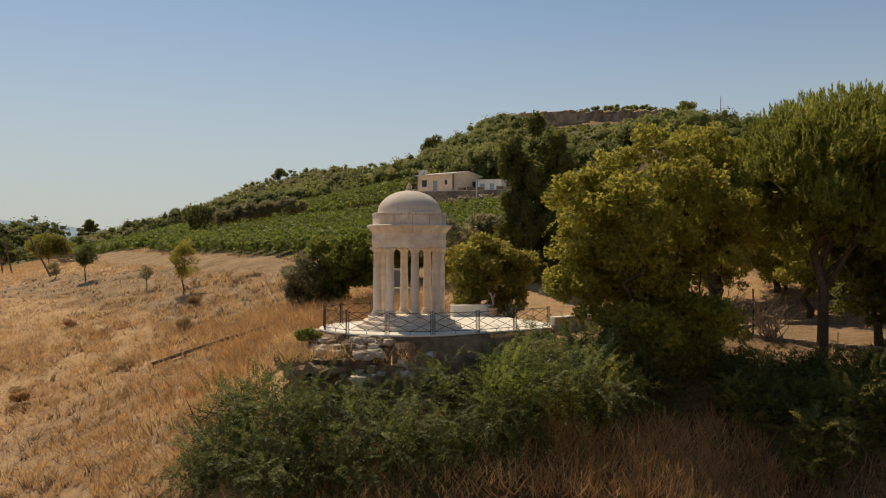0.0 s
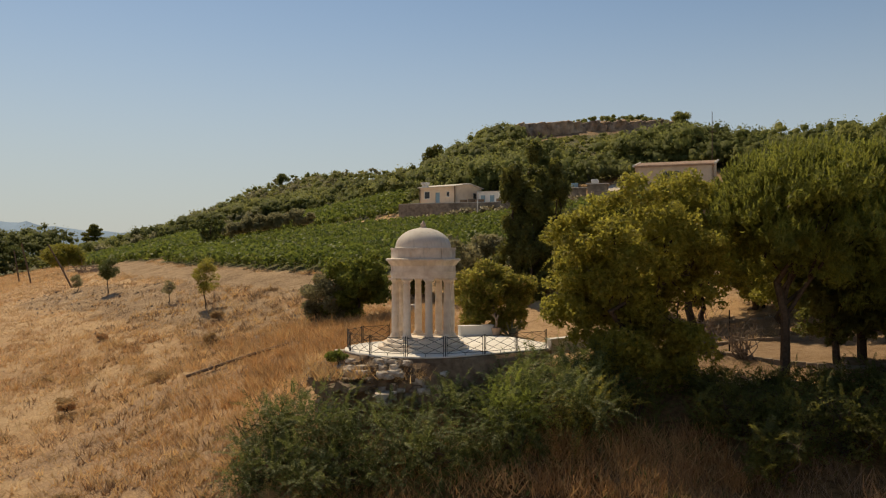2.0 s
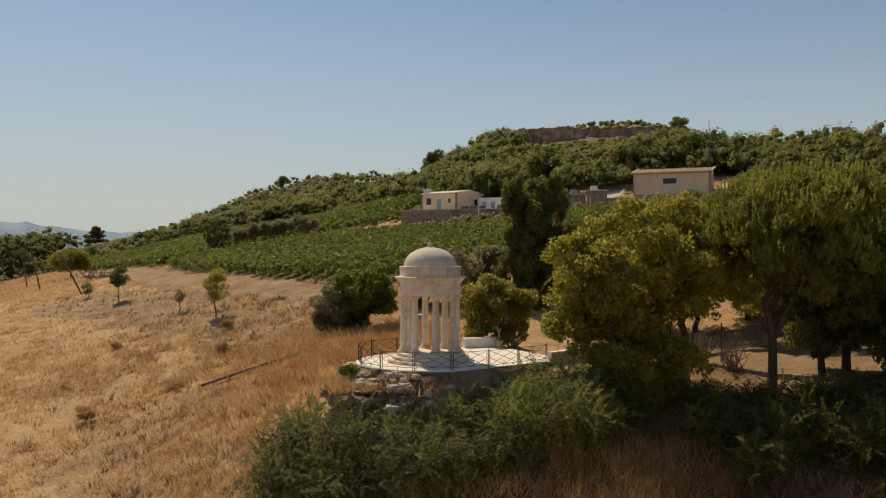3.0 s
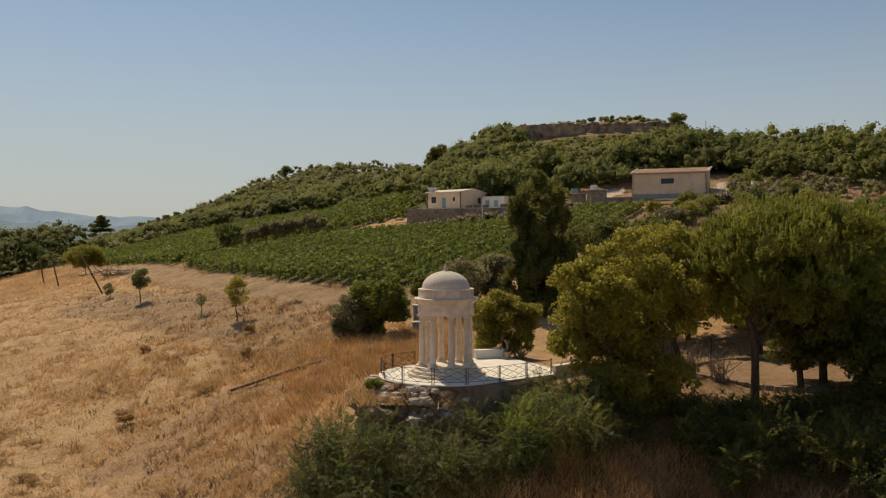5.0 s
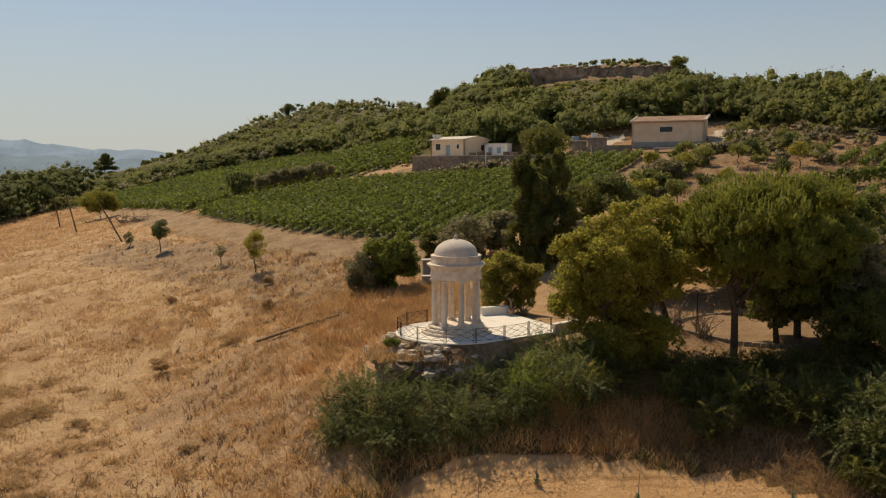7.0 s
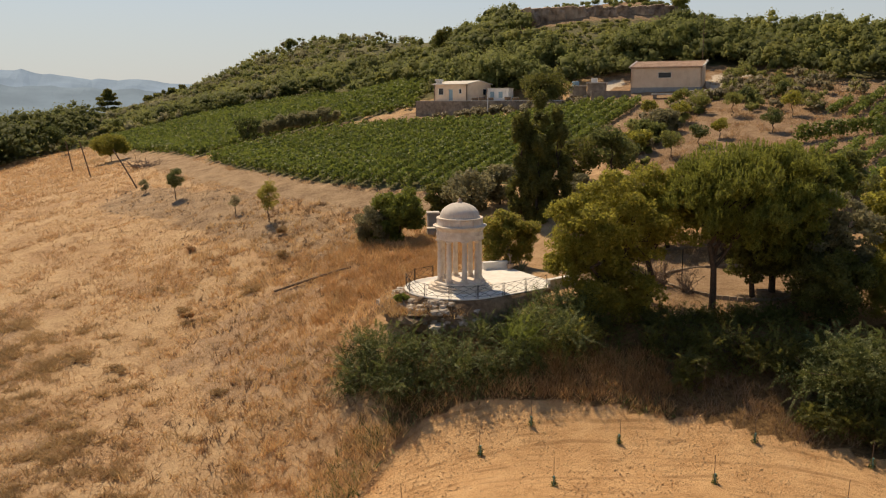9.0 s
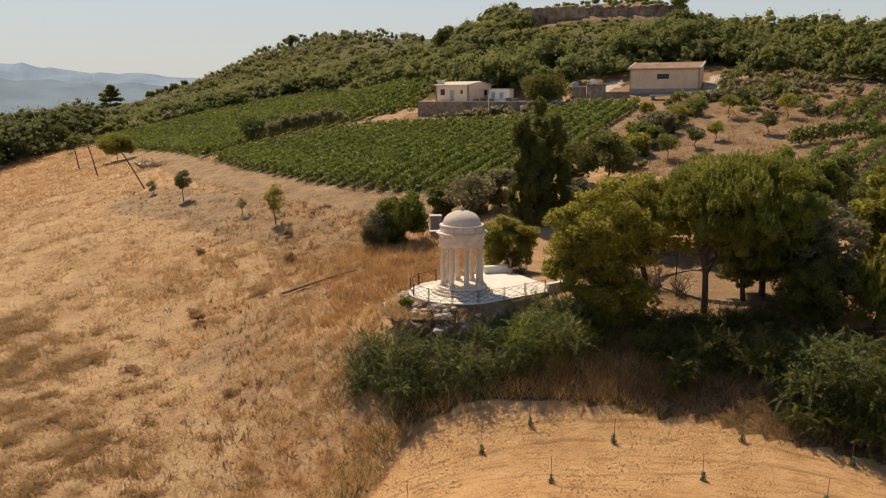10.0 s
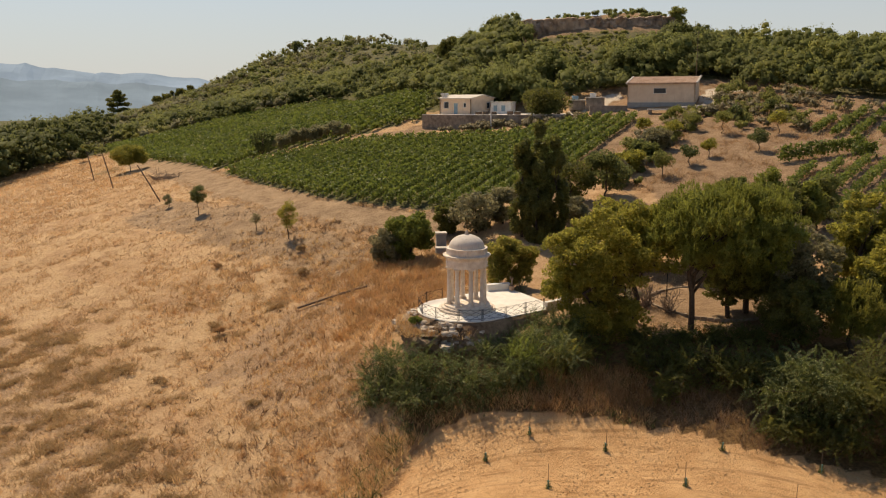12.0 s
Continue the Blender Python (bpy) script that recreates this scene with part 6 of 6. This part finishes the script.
def wood_clumps(trees, per_tree, size, r, name, material, label, lumps=8, low=0.1, umbrella=False, lump=0.42, dense=0.6):
    """Many far trees as one mass: each a crown of lumps with leafy shells."""
    allp, alld, hearts = [], [], []
    for x, y, h, rad in trees:
        c = np.array(crown_clumps(rad, rad, h * (0.55 if umbrella else low), h, lumps, rad * lump, r, 0.8, flat=0.85))
        if umbrella:
            c[:, 2] -= 0.5 * h * (np.hypot(c[:, 0], c[:, 1]) / rad) ** 2 * 0.4
            c = np.concatenate([c, np.array(crown_clumps(rad * 0.9, rad * 0.9, 0, h * 0.75, 8, rad * 0.3, r, 1.0))])
        c[:, :3] += (x, y, float(height(x, y)))
        p, d = cloud(c, per_tree, r, 0.7, 0.1)
        hearts.append(cores(c, dense, r, 3))
        allp.append(p), alld.append(d)
    p, d = np.concatenate(allp), np.concatenate(alld)
    tri = leaves(p, d, size, r, 0.9, out=1.3, three=True)
    hearts = np.concatenate(hearts)
    mid = hearts.reshape(-1, 60, 3).mean(1)
    round_ways = hearts - np.repeat(mid, 20, axis=0)[:, None, :]
    round_ways /= np.linalg.norm(round_ways, axis=2, keepdims=True) + 1e-9
    ways = np.concatenate([np.repeat(d[:, None, :], 3, axis=1), round_ways])
    tri = np.concatenate([tri, hearts])
    face = np.cross(tri[:, 1] - tri[:, 0], tri[:, 2] - tri[:, 0])
    back = (face * ways.mean(1)).sum(1) < 0
    tri[back], ways[back] = tri[back][:, ::-1], ways[back][:, ::-1]
    return stuff(name, tri, material, label, "woodland", 3, ways + (0, 0, 0.9))


def build_woods():
    r = rng_of(601)

    def pick(n, box, keep, lo, hi):
        x, y = scatter(n, box, r, keep)
        h = r.uniform(lo, hi, len(x))
        return [(a, b, c, c * r.uniform(0.62, 0.92)) for a, b, c in zip(x, y, h)]

    def hill(x, y, u):
        edge = np.where(x > 12, 147.5, np.where(x > -6, 160, 172)) + np.maximum(0, -x - 6) * 0.73
        return (y > edge) & (y < 300) & ~inside(x, y, VINES_HIGH) & (y < np.maximum(205 + 2.0 * np.maximum(0, -x + 5), 238 * (x < 21))) & ~((x > 18) & (x < 64) & (y > 170))
    slope = pick(3300, (-120, 150, 140, 300), hill, 2.8, 6.4)
    half = len(slope) // 2
    wood_clumps(slope[:half], 215, 0.36, r, "hillside_woodland", M_WOOD, "green mixed woodland covering the hillside", 12, lump=0.33)
    wood_clumps(slope[half:half + half // 2], 215, 0.36, r, "hillside_scrub", M_WOODD, "darker green scrub trees on the hillside", 12, lump=0.33)
    wood_clumps(slope[half + half // 2:], 215, 0.36, r, "hillside_thicket", M_WOODY, "yellow-green thicket on the hillside", 12, lump=0.33)
    ridge = pick(2200, (-260, 80, 290, 660), lambda x, y, u: (x + 0.4 * (y - 290) + 5 < 22) & (x + 0.4 * (y - 290) + 5 > -75 - 0.1 * (y - 290)), 3.0, 6.0)
    for k, (mat, lab) in enumerate(((M_WOOD, "green woodland on the far ridge"), (M_WOODY, "yellow-green thicket on the far ridge"), (M_GROVE, "grey-green olives on the far ridge"))):
        wood_clumps(ridge[k::3], 60, 0.55, r, "ridge_woodland", mat, lab, 5)
    left = pick(400, (-190, -100, 165, 258), lambda x, y, u: (x < -113 - 0.1 * np.maximum(0, y - 225)) & (y < 262 - 0.6 * (-x - 113)), 8.8, 12.2)
    left = [(a, b, h + 2.2 * (b > 212), rad) for a, b, h, rad in left]
    wood_clumps(left, 210, 0.46, r, "pine_wood", M_WOODD, "dark umbrella-pine wood beyond the dry field", 14, umbrella=True, lump=0.28, dense=0.38)
    low = pick(1900, (-215, -50, 205, 520), lambda x, y, u: ~inside(x, y, VINES_HIGH) & (x > -112 - 0.5 * np.maximum(0, y - 235)) & (y < 420), 2.4, 4.6)
    for k, (mat, lab) in enumerate(((M_GROVE, "grey-green olive grove on the lower slope"), (M_GROVE, "grey-green olive grove on the lower slope"), (M_WOODY, "yellow-green bushes among the olives"), (M_WOOD, "green trees among the olives"))):
        wood_clumps(low[k::4], 60, 0.45, r, "olive_grove", mat, lab, 6)
    right = pick(560, (53, 150, 118, 190), lambda x, y, u: (y > 146 - 1.05 * (x - 52)) & (y > 121), 3.6, 6.4)
    right = [(x, y, h + 4.2 * float(sstep(x, 64, 76)) * float(sstep(y, 128, 140)), w) for x, y, h, w in right]
    for k, mat in enumerate((M_WOOD, M_WOODD, M_WOODY)):
        wood_clumps(right[k::3], 230, 0.36, r, "eastern_woodland", mat, "dense green trees above the orchard", 15, lump=0.29)
    foot = pick(90, (-9, 22, 129.5, 136), lambda x, y, u: (y < 139.2 - 0.28 * x) & (y > 134.4 - 0.28 * x), 0.9, 1.9)
    wood_clumps(foot, 150, 0.26, r, "wall_foot_scrub", M_SCRUB, "dry brown scrub along the yard wall", 6)
    thick = pick(130, (42, 68, 106, 140), lambda x, y, u: (near_line(x, y, [(44, 126), (49, 138.5), (58, 142.5)]) > 2.6) & (x > 43 + 0.22 * (y - 108)) & (y < 146 - 0.9 * (x - 48)) & (u < patchy(x, y, 6, 88)), 1.4, 3.4)
    wood_clumps(thick[::2], 300, 0.24, r, "scrub_thicket", M_WOODY, "pale green scrub between orchard and farm building", 12, lump=0.3)
    wood_clumps(thick[1::2], 260, 0.24, r, "dry_thicket", M_SCRUB, "dry brown scrub between orchard and farm building", 12, lump=0.3)
    tops = pick(300, (24, 112, 199, 215), lambda x, y, u: (x > 40) | (u < 0.6), 0.7, 1.6)
    brow = pick(420, (14, 68, 166, 193), lambda x, y, u: u < 2, 0.7, 1.5)
    brow = [(x, y, h * (0.9 - 0.4 * float(sstep(y, 182, 190))), w) for x, y, h, w in brow]
    wood_clumps(brow, 50, 0.36, r, "brow_scrub", M_WOODY, "low green scrub below the cliff", 5)
    farm = pick(70, (-4, 62, 152, 163), lambda x, y, u: (x < 20) | (x > 34), 5.5, 8.5)
    wood_clumps(farm, 620, 0.36, r, "farm_trees", M_WOOD, "taller green trees behind the farm houses", 18, lump=0.28, dense=0.5)
    wood_clumps(tops, 100, 0.3, r, "ridge_bushes", M_WOOD, "bushes along the cliff top")
    wild = pick(420, (20, 50, 82, 134), lambda x, y, u: (near_line(x, y, TRACK) > 2.8) & (near_line(x, y, TRACK) < 8 + 3 * patchy(x, y, 9, 9)) & (x > 16 + 0.0 * y) & (y - 92 < 1.7 * (x - 17)) & (np.hypot(x - 38, y - 133) > 8.5) & (y < 129), 0.7, 2.0)
    half = len(wild) // 2
    wood_clumps(wild[:half], 170, 0.26, r, "wild_bushes", M_WOODY, "wild green bushes along the track", 6)
    wood_clumps(wild[half:], 150, 0.26, r, "dry_bushes", M_SCRUB, "dry brown bushes along the track", 6)


def build_cliff():
    """A band of ledged rock along the hilltop, crumbling towards its eastern end."""
    line = [(17.5, 203), (19.5, 199.2), (24, 198.2), (30, 197.4), (36, 198.0), (42, 197.0), (48, 197.6), (53, 199.0), (58, 202), (63, 206)]
    run = []
    for (ax, ay), (bx, by) in zip(line, line[1:]):
        n = max(2, int(math.hypot(bx - ax, by - ay) / 0.55))
        run += [(ax + (bx - ax) * i / n, ay + (by - ay) * i / n) for i in range(n)]
    levels = ((0.0, 0.9), (0.12, 0.7), (0.22, 0.2), (0.36, 0.35), (0.48, 0.3), (0.55, -0.15), (0.7, 0.1), (0.82, 0.12), (0.9, -0.1), (0.98, 0.05), (1.0, -0.5), (1.0, -3.0), (0.98, -9.0))
    vs, fs, m = [], [], len(levels)
    for i, (x, y) in enumerate(run):
        f = i / (len(run) - 1)
        block = round(2.4 * noise.noise(Vector((x * 0.42, 5.0, 2.0)))) * 0.55
        jut = block + noise.noise(Vector((x * 0.22, 3.1, 0))) * 1.5 + noise.noise(Vector((x * 0.7, 8.0, 0))) * 0.6
        top = 37.3 + 0.35 * noise.noise(Vector((x * 0.35, 1.0, 0))) + 0.5 * float(sstep(f, 0.5, 0.8)) - 1.6 * float(sstep(f, 0.85, 1.0))
        foot = top - 8.0
        for k, (up, out) in enumerate(levels):
            q = noise.fractal(Vector((x * 0.55, up * 3.5, 0.5 + f)), 0.8, 2.1, 5)
            q += 0.5 * round(1.8 * noise.noise(Vector((x * 0.6, round(up * 4) * 1.7, 7.0)))) + 0.8 * noise.noise(Vector((x * 1.5, up * 7.0, 4.2))) + 0.5 * noise.noise(Vector((x * 0.8, up * 2.0, 9.2)))
            vs.append((x + 0.3 * q, y - out - jut * (1 - 0.4 * up) * (up < 1.0 or k == 10) - 0.75 * q * (k < 11), foot + (top - foot) * up + 0.25 * q))
    for i in range(len(run) - 1):
        for k in range(m - 1):
            p = i * m + k
            fs.append((p, p + m, p + m + 1, p + 1))
    ob = tagged(part("cliff", (vs, fs), M_CLIFF), "brown ledged rock cliff band along the hilltop", "cliff", kind="structure")
    smooth(ob, 35)


def build_mountains():
    """Far ridges, beyond the plain; their blue is haze put into the colour."""
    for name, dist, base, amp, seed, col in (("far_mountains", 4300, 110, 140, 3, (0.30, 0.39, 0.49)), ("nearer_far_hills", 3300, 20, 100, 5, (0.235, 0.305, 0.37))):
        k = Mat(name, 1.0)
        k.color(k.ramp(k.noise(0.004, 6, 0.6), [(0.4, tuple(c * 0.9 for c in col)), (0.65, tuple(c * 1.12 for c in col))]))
        k.bsdf.inputs["Specular IOR Level"].default_value = 0
        vs, fs = [], []
        n = 160
        for i in range(n + 1):
            a = radians(-52 + 62 * i / n)
            fall = 1 - 0.8 * sstep(math.degrees(a), -25, -13)
            top = (base + amp * (0.5 + 0.5 * noise.fractal(Vector((a * 6, seed, 0.3)), 0.9, 2.1, 6))) * fall
            for j, (back, f) in enumerate(((0, 0.0), (250, 0.45), (480, 0.8), (640, 1.0), (900, 0.7))):
                q = dist * 0.85 + back
                wob = 1 + 0.12 * noise.noise(Vector((a * 30, j * 2.0, seed)))
                vs.append((q * math.sin(a), q * math.cos(a), -90 + (top + 90) * f * wob))
        for i in range(n):
            for j in range(4):
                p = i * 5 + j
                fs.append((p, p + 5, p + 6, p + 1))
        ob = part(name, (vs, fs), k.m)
        tagged(ob, "mountains on the far horizon, blue haze put into their colour", "mountain", kind="structure")


# ---- small things ----
def build_small():
    rng = rng_of(700)
    # young trees in tubes in the ploughed field
    proto = None
    for i, (x, y) in enumerate(((-0.75, 24.6), (3.1, 19.9), (12.0, 20.3), (15.6, 24.2), (7.8, 25.2), (-5.1, 18.2), (2.6, 27.2), (21.3, 21.6), (18.0, 17.5))):
        z = float(height(x, y))
        if proto is None:
            proto = thing("tree_guard", pose(x, y, z), "young plant in a green tube guard tied to a stake", "sapling", "planted saplings")
            part("stake", tube([(0, 0, -0.15), (0.02, 0.01, 1.7)], [0.02, 0.014], 6), M_TIMBER, proto)
            smooth(part("guard", tube([(0.06, 0, 0), (0.065, 0, 0.3), (0.06, 0, 0.62)], [0.06, 0.052, 0.062], 10), M_GREEN, proto, "green plastic tube guard"))
            c = [(0.06, 0, 0.35, 0.16, 0.16, 0.3), (0.05, 0, 0.1, 0.22, 0.22, 0.1)]
            p, d = cloud(c, 160, rng)
            new("leaves", quads_mesh("leaves", leaves(p, d, 0.1, rng), M_BUSH)).parent = proto
        else:
            copy_thing(proto, pose(x, y, z, rng.normal() * 2, rng.normal() * 2, rng.uniform(0, 360)))
    # loose clods on the ploughed field
    x, y = scatter(24000, (-12, 30, 13, 31), rng, lambda x, y, u: inside(x, y, PLOUGHED))
    n = len(x)
    size = (0.022 + 0.055 * rng.uniform(size=n) ** 2)[:, None, None] * np.array((1, 1, 0.6))
    base = np.array(((0, 0, 1.0), (0.94, 0, -0.33), (-0.47, 0.82, -0.33), (-0.47, -0.82, -0.33)))
    four = base[None] * size + rng.normal(size=(n, 4, 3)) * size * 0.4 + np.stack([x, y, height(x, y) + 0.02], 1)[:, None, :]
    tri = four[:, ((0, 1, 2), (0, 2, 3), (0, 3, 1)), :].reshape(-1, 3, 3)
    stuff("clods", tri, M_CLOD, "loose dry clods of ochre soil", "soil", 3)
    x, y = scatter(17000, (-62, -8, 60, 135), rng, lambda x, y, u: open_field(x, y) & (u < np.exp(-(near_line(x, y, [(-50, 103), (-40, 94), (-25, 77), (-14, 66)]) / 5.5) ** 2) * (0.3 + 0.7 * patchy(x, y, 5, 29))))
    n = len(x)
    size = (0.05 + 0.14 * rng.uniform(size=n) ** 3)[:, None, None] * np.array((1, 1, 0.7))
    four = base[None] * size + rng.normal(size=(n, 4, 3)) * size * 0.4 + np.stack([x, y, height(x, y) + 0.05], 1)[:, None, :]
    stuff("field_stones", four[:, ((0, 1, 2), (0, 2, 3), (0, 3, 1)), :].reshape(-1, 3, 3), M_KERB, "brown clods and stones on the bare strip of the field", "stones", 3)
    mast = thing("tall_pole", pose(97.5, 162.0, float(height(97.5, 162.0)) - 0.5), "tall thin dark pole above the woods", "pole")
    part("pole", tube([(0, 0, 0), (0.15, 0, 14), (0.9, 0, 34)], [0.2, 0.17, 0.12], 8), M_TIMBER, mast)
    # leaning poles of an old fence line
    for x, y, dx, dy, h in ((-51.9, 110.9, -3.8, 0.8, 6.0), (-69.1, 134.3, -1.9, 0.5, 6.7), (-81.8, 155.6, -1.3, 0.4, 6.3)):
        z = float(height(x, y))
        t = thing("leaning_pole", pose(x, y, z), "old leaning timber pole in the dry field", "pole", "leaning poles")
        part("pole", tube([(0, 0, -0.3), (dx * 0.5, dy * 0.5, h * 0.5), (dx, dy, h)], [0.13, 0.12, 0.09], 8), M_TIMBER, t)
    # a long black pipe lying across the slope
    a, b = np.array((-19.0, 54.8)), np.array((-11.6, 54.6))
    path = []
    for t in np.linspace(0, 1, 9):
        p = a + (b - a) * t
        path.append((*p, float(height(*p)) + 0.3))
    pipe = thing("field_pipe", pose(0, 0, 0), "long dark pole lying across the dry slope", "pole")
    smooth(part("pole", tube(path, [0.11] * 9, 8), M_TIMBER, pipe))
    for i in range(26):
        x, y = 40.5 + rng.uniform(0, 7.0), 128.2 + rng.normal() * 0.5
        k = rng.uniform(0.25, 0.6)
        rock("rubble_stone", x, y, float(height(x, y)) + 0.15 + 0.3 * rng.uniform(), k * 1.3, k, k * 0.8, 80 + i, "pale rubble stone heaped before the farm building", M_ROCK if i % 3 else M_WALL, group="rubble heap", cuts=2, rough=0.3)
    slab = thing("concrete_slab", pose(36.6, 128.6, float(height(36.6, 128.6)) + 0.2, 0, 0, -18), "long pale concrete slab on dark blocks", "slab")
    part("slab_top", box_bm(4.6, 1.2, 0.22, 0.03, (0, 0, 0.35)), M_CONCRETE, slab)
    for k in (-1.7, 1.7):
        part("block", box_bm(0.6, 0.9, 0.7, 0.03, (k, 0, -0.35)), M_WALL, slab)
    # heap of cut branches
    heap = thing("branch_heap", pose(-58.1, 131.5, float(height(-58.1, 131.5))), "grey heap of cut dead branches", "heap")
    bits = []
    for i in range(110):
        p = rng.normal(size=3) * (1.9, 1.0, 0.3)
        q = p + rng.normal(size=3) * (1.4, 1.0, 0.5)
        bits.append(limb((p[0], p[1], abs(p[2]) * 1.4), (q[0], q[1], abs(q[2]) * 1.6 + 0.1), 0.06, 0.02, rng, 0.2, 4))
    part("branches", joined(bits), M_PALEBARK, heap)
    # stone pillar and trough behind the temple
    kiosk = thing("stone_pillar", pose(-4.0, 66.8, float(height(-4.0, 66.8)) - 0.1, 0, 0, 8), "square grey stone gate pillar with a pale cap", "pillar")
    part("shaft", box_bm(1.15, 1.0, 1.9, 0.05), M_PLINTH, kiosk)
    part("cap", box_bm(1.35, 1.2, 0.16, 0.03, (0, 0, 1.9)), M_CONCRETE, kiosk)
    trough = thing("stone_trough", pose(-3.6, 64.9, float(height(-3.6, 64.9)) - 0.1, 0, 0, 10), "low grey stone trough beside dry grass", "trough")
    part("basin", box_bm(2.0, 0.9, 0.7, 0.05), M_PLINTH, trough)
    part("rim", box_bm(2.1, 1.0, 0.1, 0.03, (0, 0, 0.7)), M_CONCRETE, trough)
    # a pale forked stump in a clay pot beside the bench
    pot = thing("clay_pot", pose(2.78, 46.75, 0), "red clay pot beside the low white bench", "pot")
    smooth(part("bowl", lathe([(0.15, 0.0), (0.2, 0.02), (0.26, 0.3), (0.3, 0.42), (0.3, 0.48), (0.24, 0.48), (0.2, 0.4)], 20), M_TILE, pot))
    stump = thing("forked_stump", pose(2.78, 46.75, 0.4), "pale dry forked plant stem standing in a clay pot", "plant")
    part("stem", joined([limb((0, 0, 0), (0.0, 0, 0.45), 0.09, 0.075, rng, 0.1), limb((0, 0, 0.4), (-0.12, 0.02, 0.95), 0.07, 0.05, rng, 0.15), limb((0, 0, 0.4), (0.13, -0.02, 0.9), 0.065, 0.045, rng, 0.15), limb((-0.1, 0, 0.75), (-0.24, 0, 0.92), 0.04, 0.025, rng, 0.15)]), M_PALEBARK, stump)
    # agave beside the bench
    ag = thing("agave_plant", pose(3.75, 47.2, -0.3), "grey-green spiky agave beside the bench", "plant")
    for i in range(46):
        a, up = rng.uniform(0, 6.28), rng.uniform(0.3, 1.4)
        ln = rng.uniform(0.8, 1.5)
        way = np.array((math.cos(a) * math.cos(up), math.sin(a) * math.cos(up), math.sin(up)))
        side = np.array((-math.sin(a), math.cos(a), 0)) * 0.075
        lift = np.array((0, 0, 0.03))
        p0, p1, p2 = way * 0.05, way * ln * 0.55, way * ln + np.array((0, 0, -0.12 * ln))
        vs = [p0 - side * 0.6, p0 - lift, p0 + side * 0.6, p1 - side, p1 - lift, p1 + side, p2]
        part("leaf", (vs, [(0, 1, 4, 3), (1, 2, 5, 4), (3, 4, 6), (4, 5, 6)]), M_GREY, ag)
    # garden kerbs: stones set end to end round the bed, and a second curve behind
    cx, cy = GARDEN_BED
    kerb = thing("garden_kerb", pose(0, 0, 0), "ring of rough kerb stones round a garden bed", "kerb", kind="structure")
    me = None
    for ring, (rad, a0, a1) in enumerate(((GARDEN_R, 60, 330), (11.5, 70, 165))):
        steps = int(rad * radians(a1 - a0) / 0.55)
        for i in range(steps):
            a = radians(a0 + (a1 - a0) * (i + 0.5) / steps)
            x, y = cx + rad * math.cos(a), cy + rad * math.sin(a)
            if me is None:
                ob = part("kerb_stone", box_bm(0.52, 0.24, 0.34, 0.04), M_KERB, kerb)
                me = ob.data
            else:
                ob = new("kerb_stone", me)
                ob.parent = kerb
            ob.matrix_basis = pose(x, y, float(height(x, y)) - 0.1 + rng.normal() * 0.015, rng.normal() * 2, rng.normal() * 2, math.degrees(a) + 90 + rng.normal() * 3)
    lamp = thing("garden_post", pose(17.6, 47.5, float(height(17.6, 47.5)) - 0.1), "thin dark garden post standing in the bed", "post")
    part("pole", tube([(0, 0, 0), (0, 0, 2.6)], [0.05, 0.04], 6), M_IRON, lamp)
    # bare shrub by the path
    bare = thing("bare_shrub", pose(14.6, 43.2, float(height(14.6, 43.2))), "leafless twiggy shrub beside the path", "bush")
    bits = [limb((0, 0, -0.1), rng.normal(size=3) * (0.7, 0.6, 0.45) + (0, 0, 2.2), 0.045, 0.008, rng, 0.3, 6) for _ in range(40)]
    part("bare_crown", joined(bits), M_PALEBARK, bare)
    bare = thing("bare_shrub", pose(16.2, 41.4, float(height(16.2, 41.4))), "leafless twiggy shrub under the pine", "bush")
    bits = [limb((0, 0, -0.1), rng.normal(size=3) * (0.7, 0.5, 0.4) + (0, 0, 1.9), 0.04, 0.008, rng, 0.3, 6) for _ in range(32)]
    part("bare_crown", joined(bits), M_PALEBARK, bare)
    tree("pale_bush", (13.6, 44.6), "small pale green bush beside the garden path", "bush", M_GREY, crown_clumps(0.9, 0.8, 0.0, 1.5, 12, 0.3, rng), 2600, 0.1, 0.03, rng, stems=3, limbs=4, fork=0.1)


build_near_trees()
build_belt()
build_field_trees()
build_bank_bushes()
vine_rows(VINES_LOW, 2.3, 62, 0.30, 1.5, "lower vineyard rows", "leafy green row of vines on the slope", 551)
vine_rows(VINES_HIGH, 2.4, 34, 0.42, 1.5, "upper vineyard rows", "leafy green row of vines on the upper slope", 552)
EAST_WAY = (0.645, 0.764)
vine_rows([(41.5, 80), (36.5, 66), (42, 61), (64, 82), (58.5, 85.5), (46, 84)], 2.7, 56, 0.26, 1.4, "eastern vineyard rows", "tall leafy vine row on bare soil", 553, way=EAST_WAY)
vine_rows([(43.6, 90.1), (44, 86.4), (57, 87.4), (57, 91.6)], 3.4, 110, 0.32, 2.3, "eastern hedge rows", "tall dark leafy hedge row below the woods", 554, way=(0.973, 0.23))
vine_rows([(53.7, 104.1), (58, 98), (64.1, 99.4), (73, 114), (66.5, 115)], 3.0, 60, 0.3, 1.4, "eastern upper rows", "leafy vine row by the woods", 555, way=EAST_WAY)
build_grass()
build_field_bushes()
build_woods()
build_cliff()
build_mountains()
build_small()
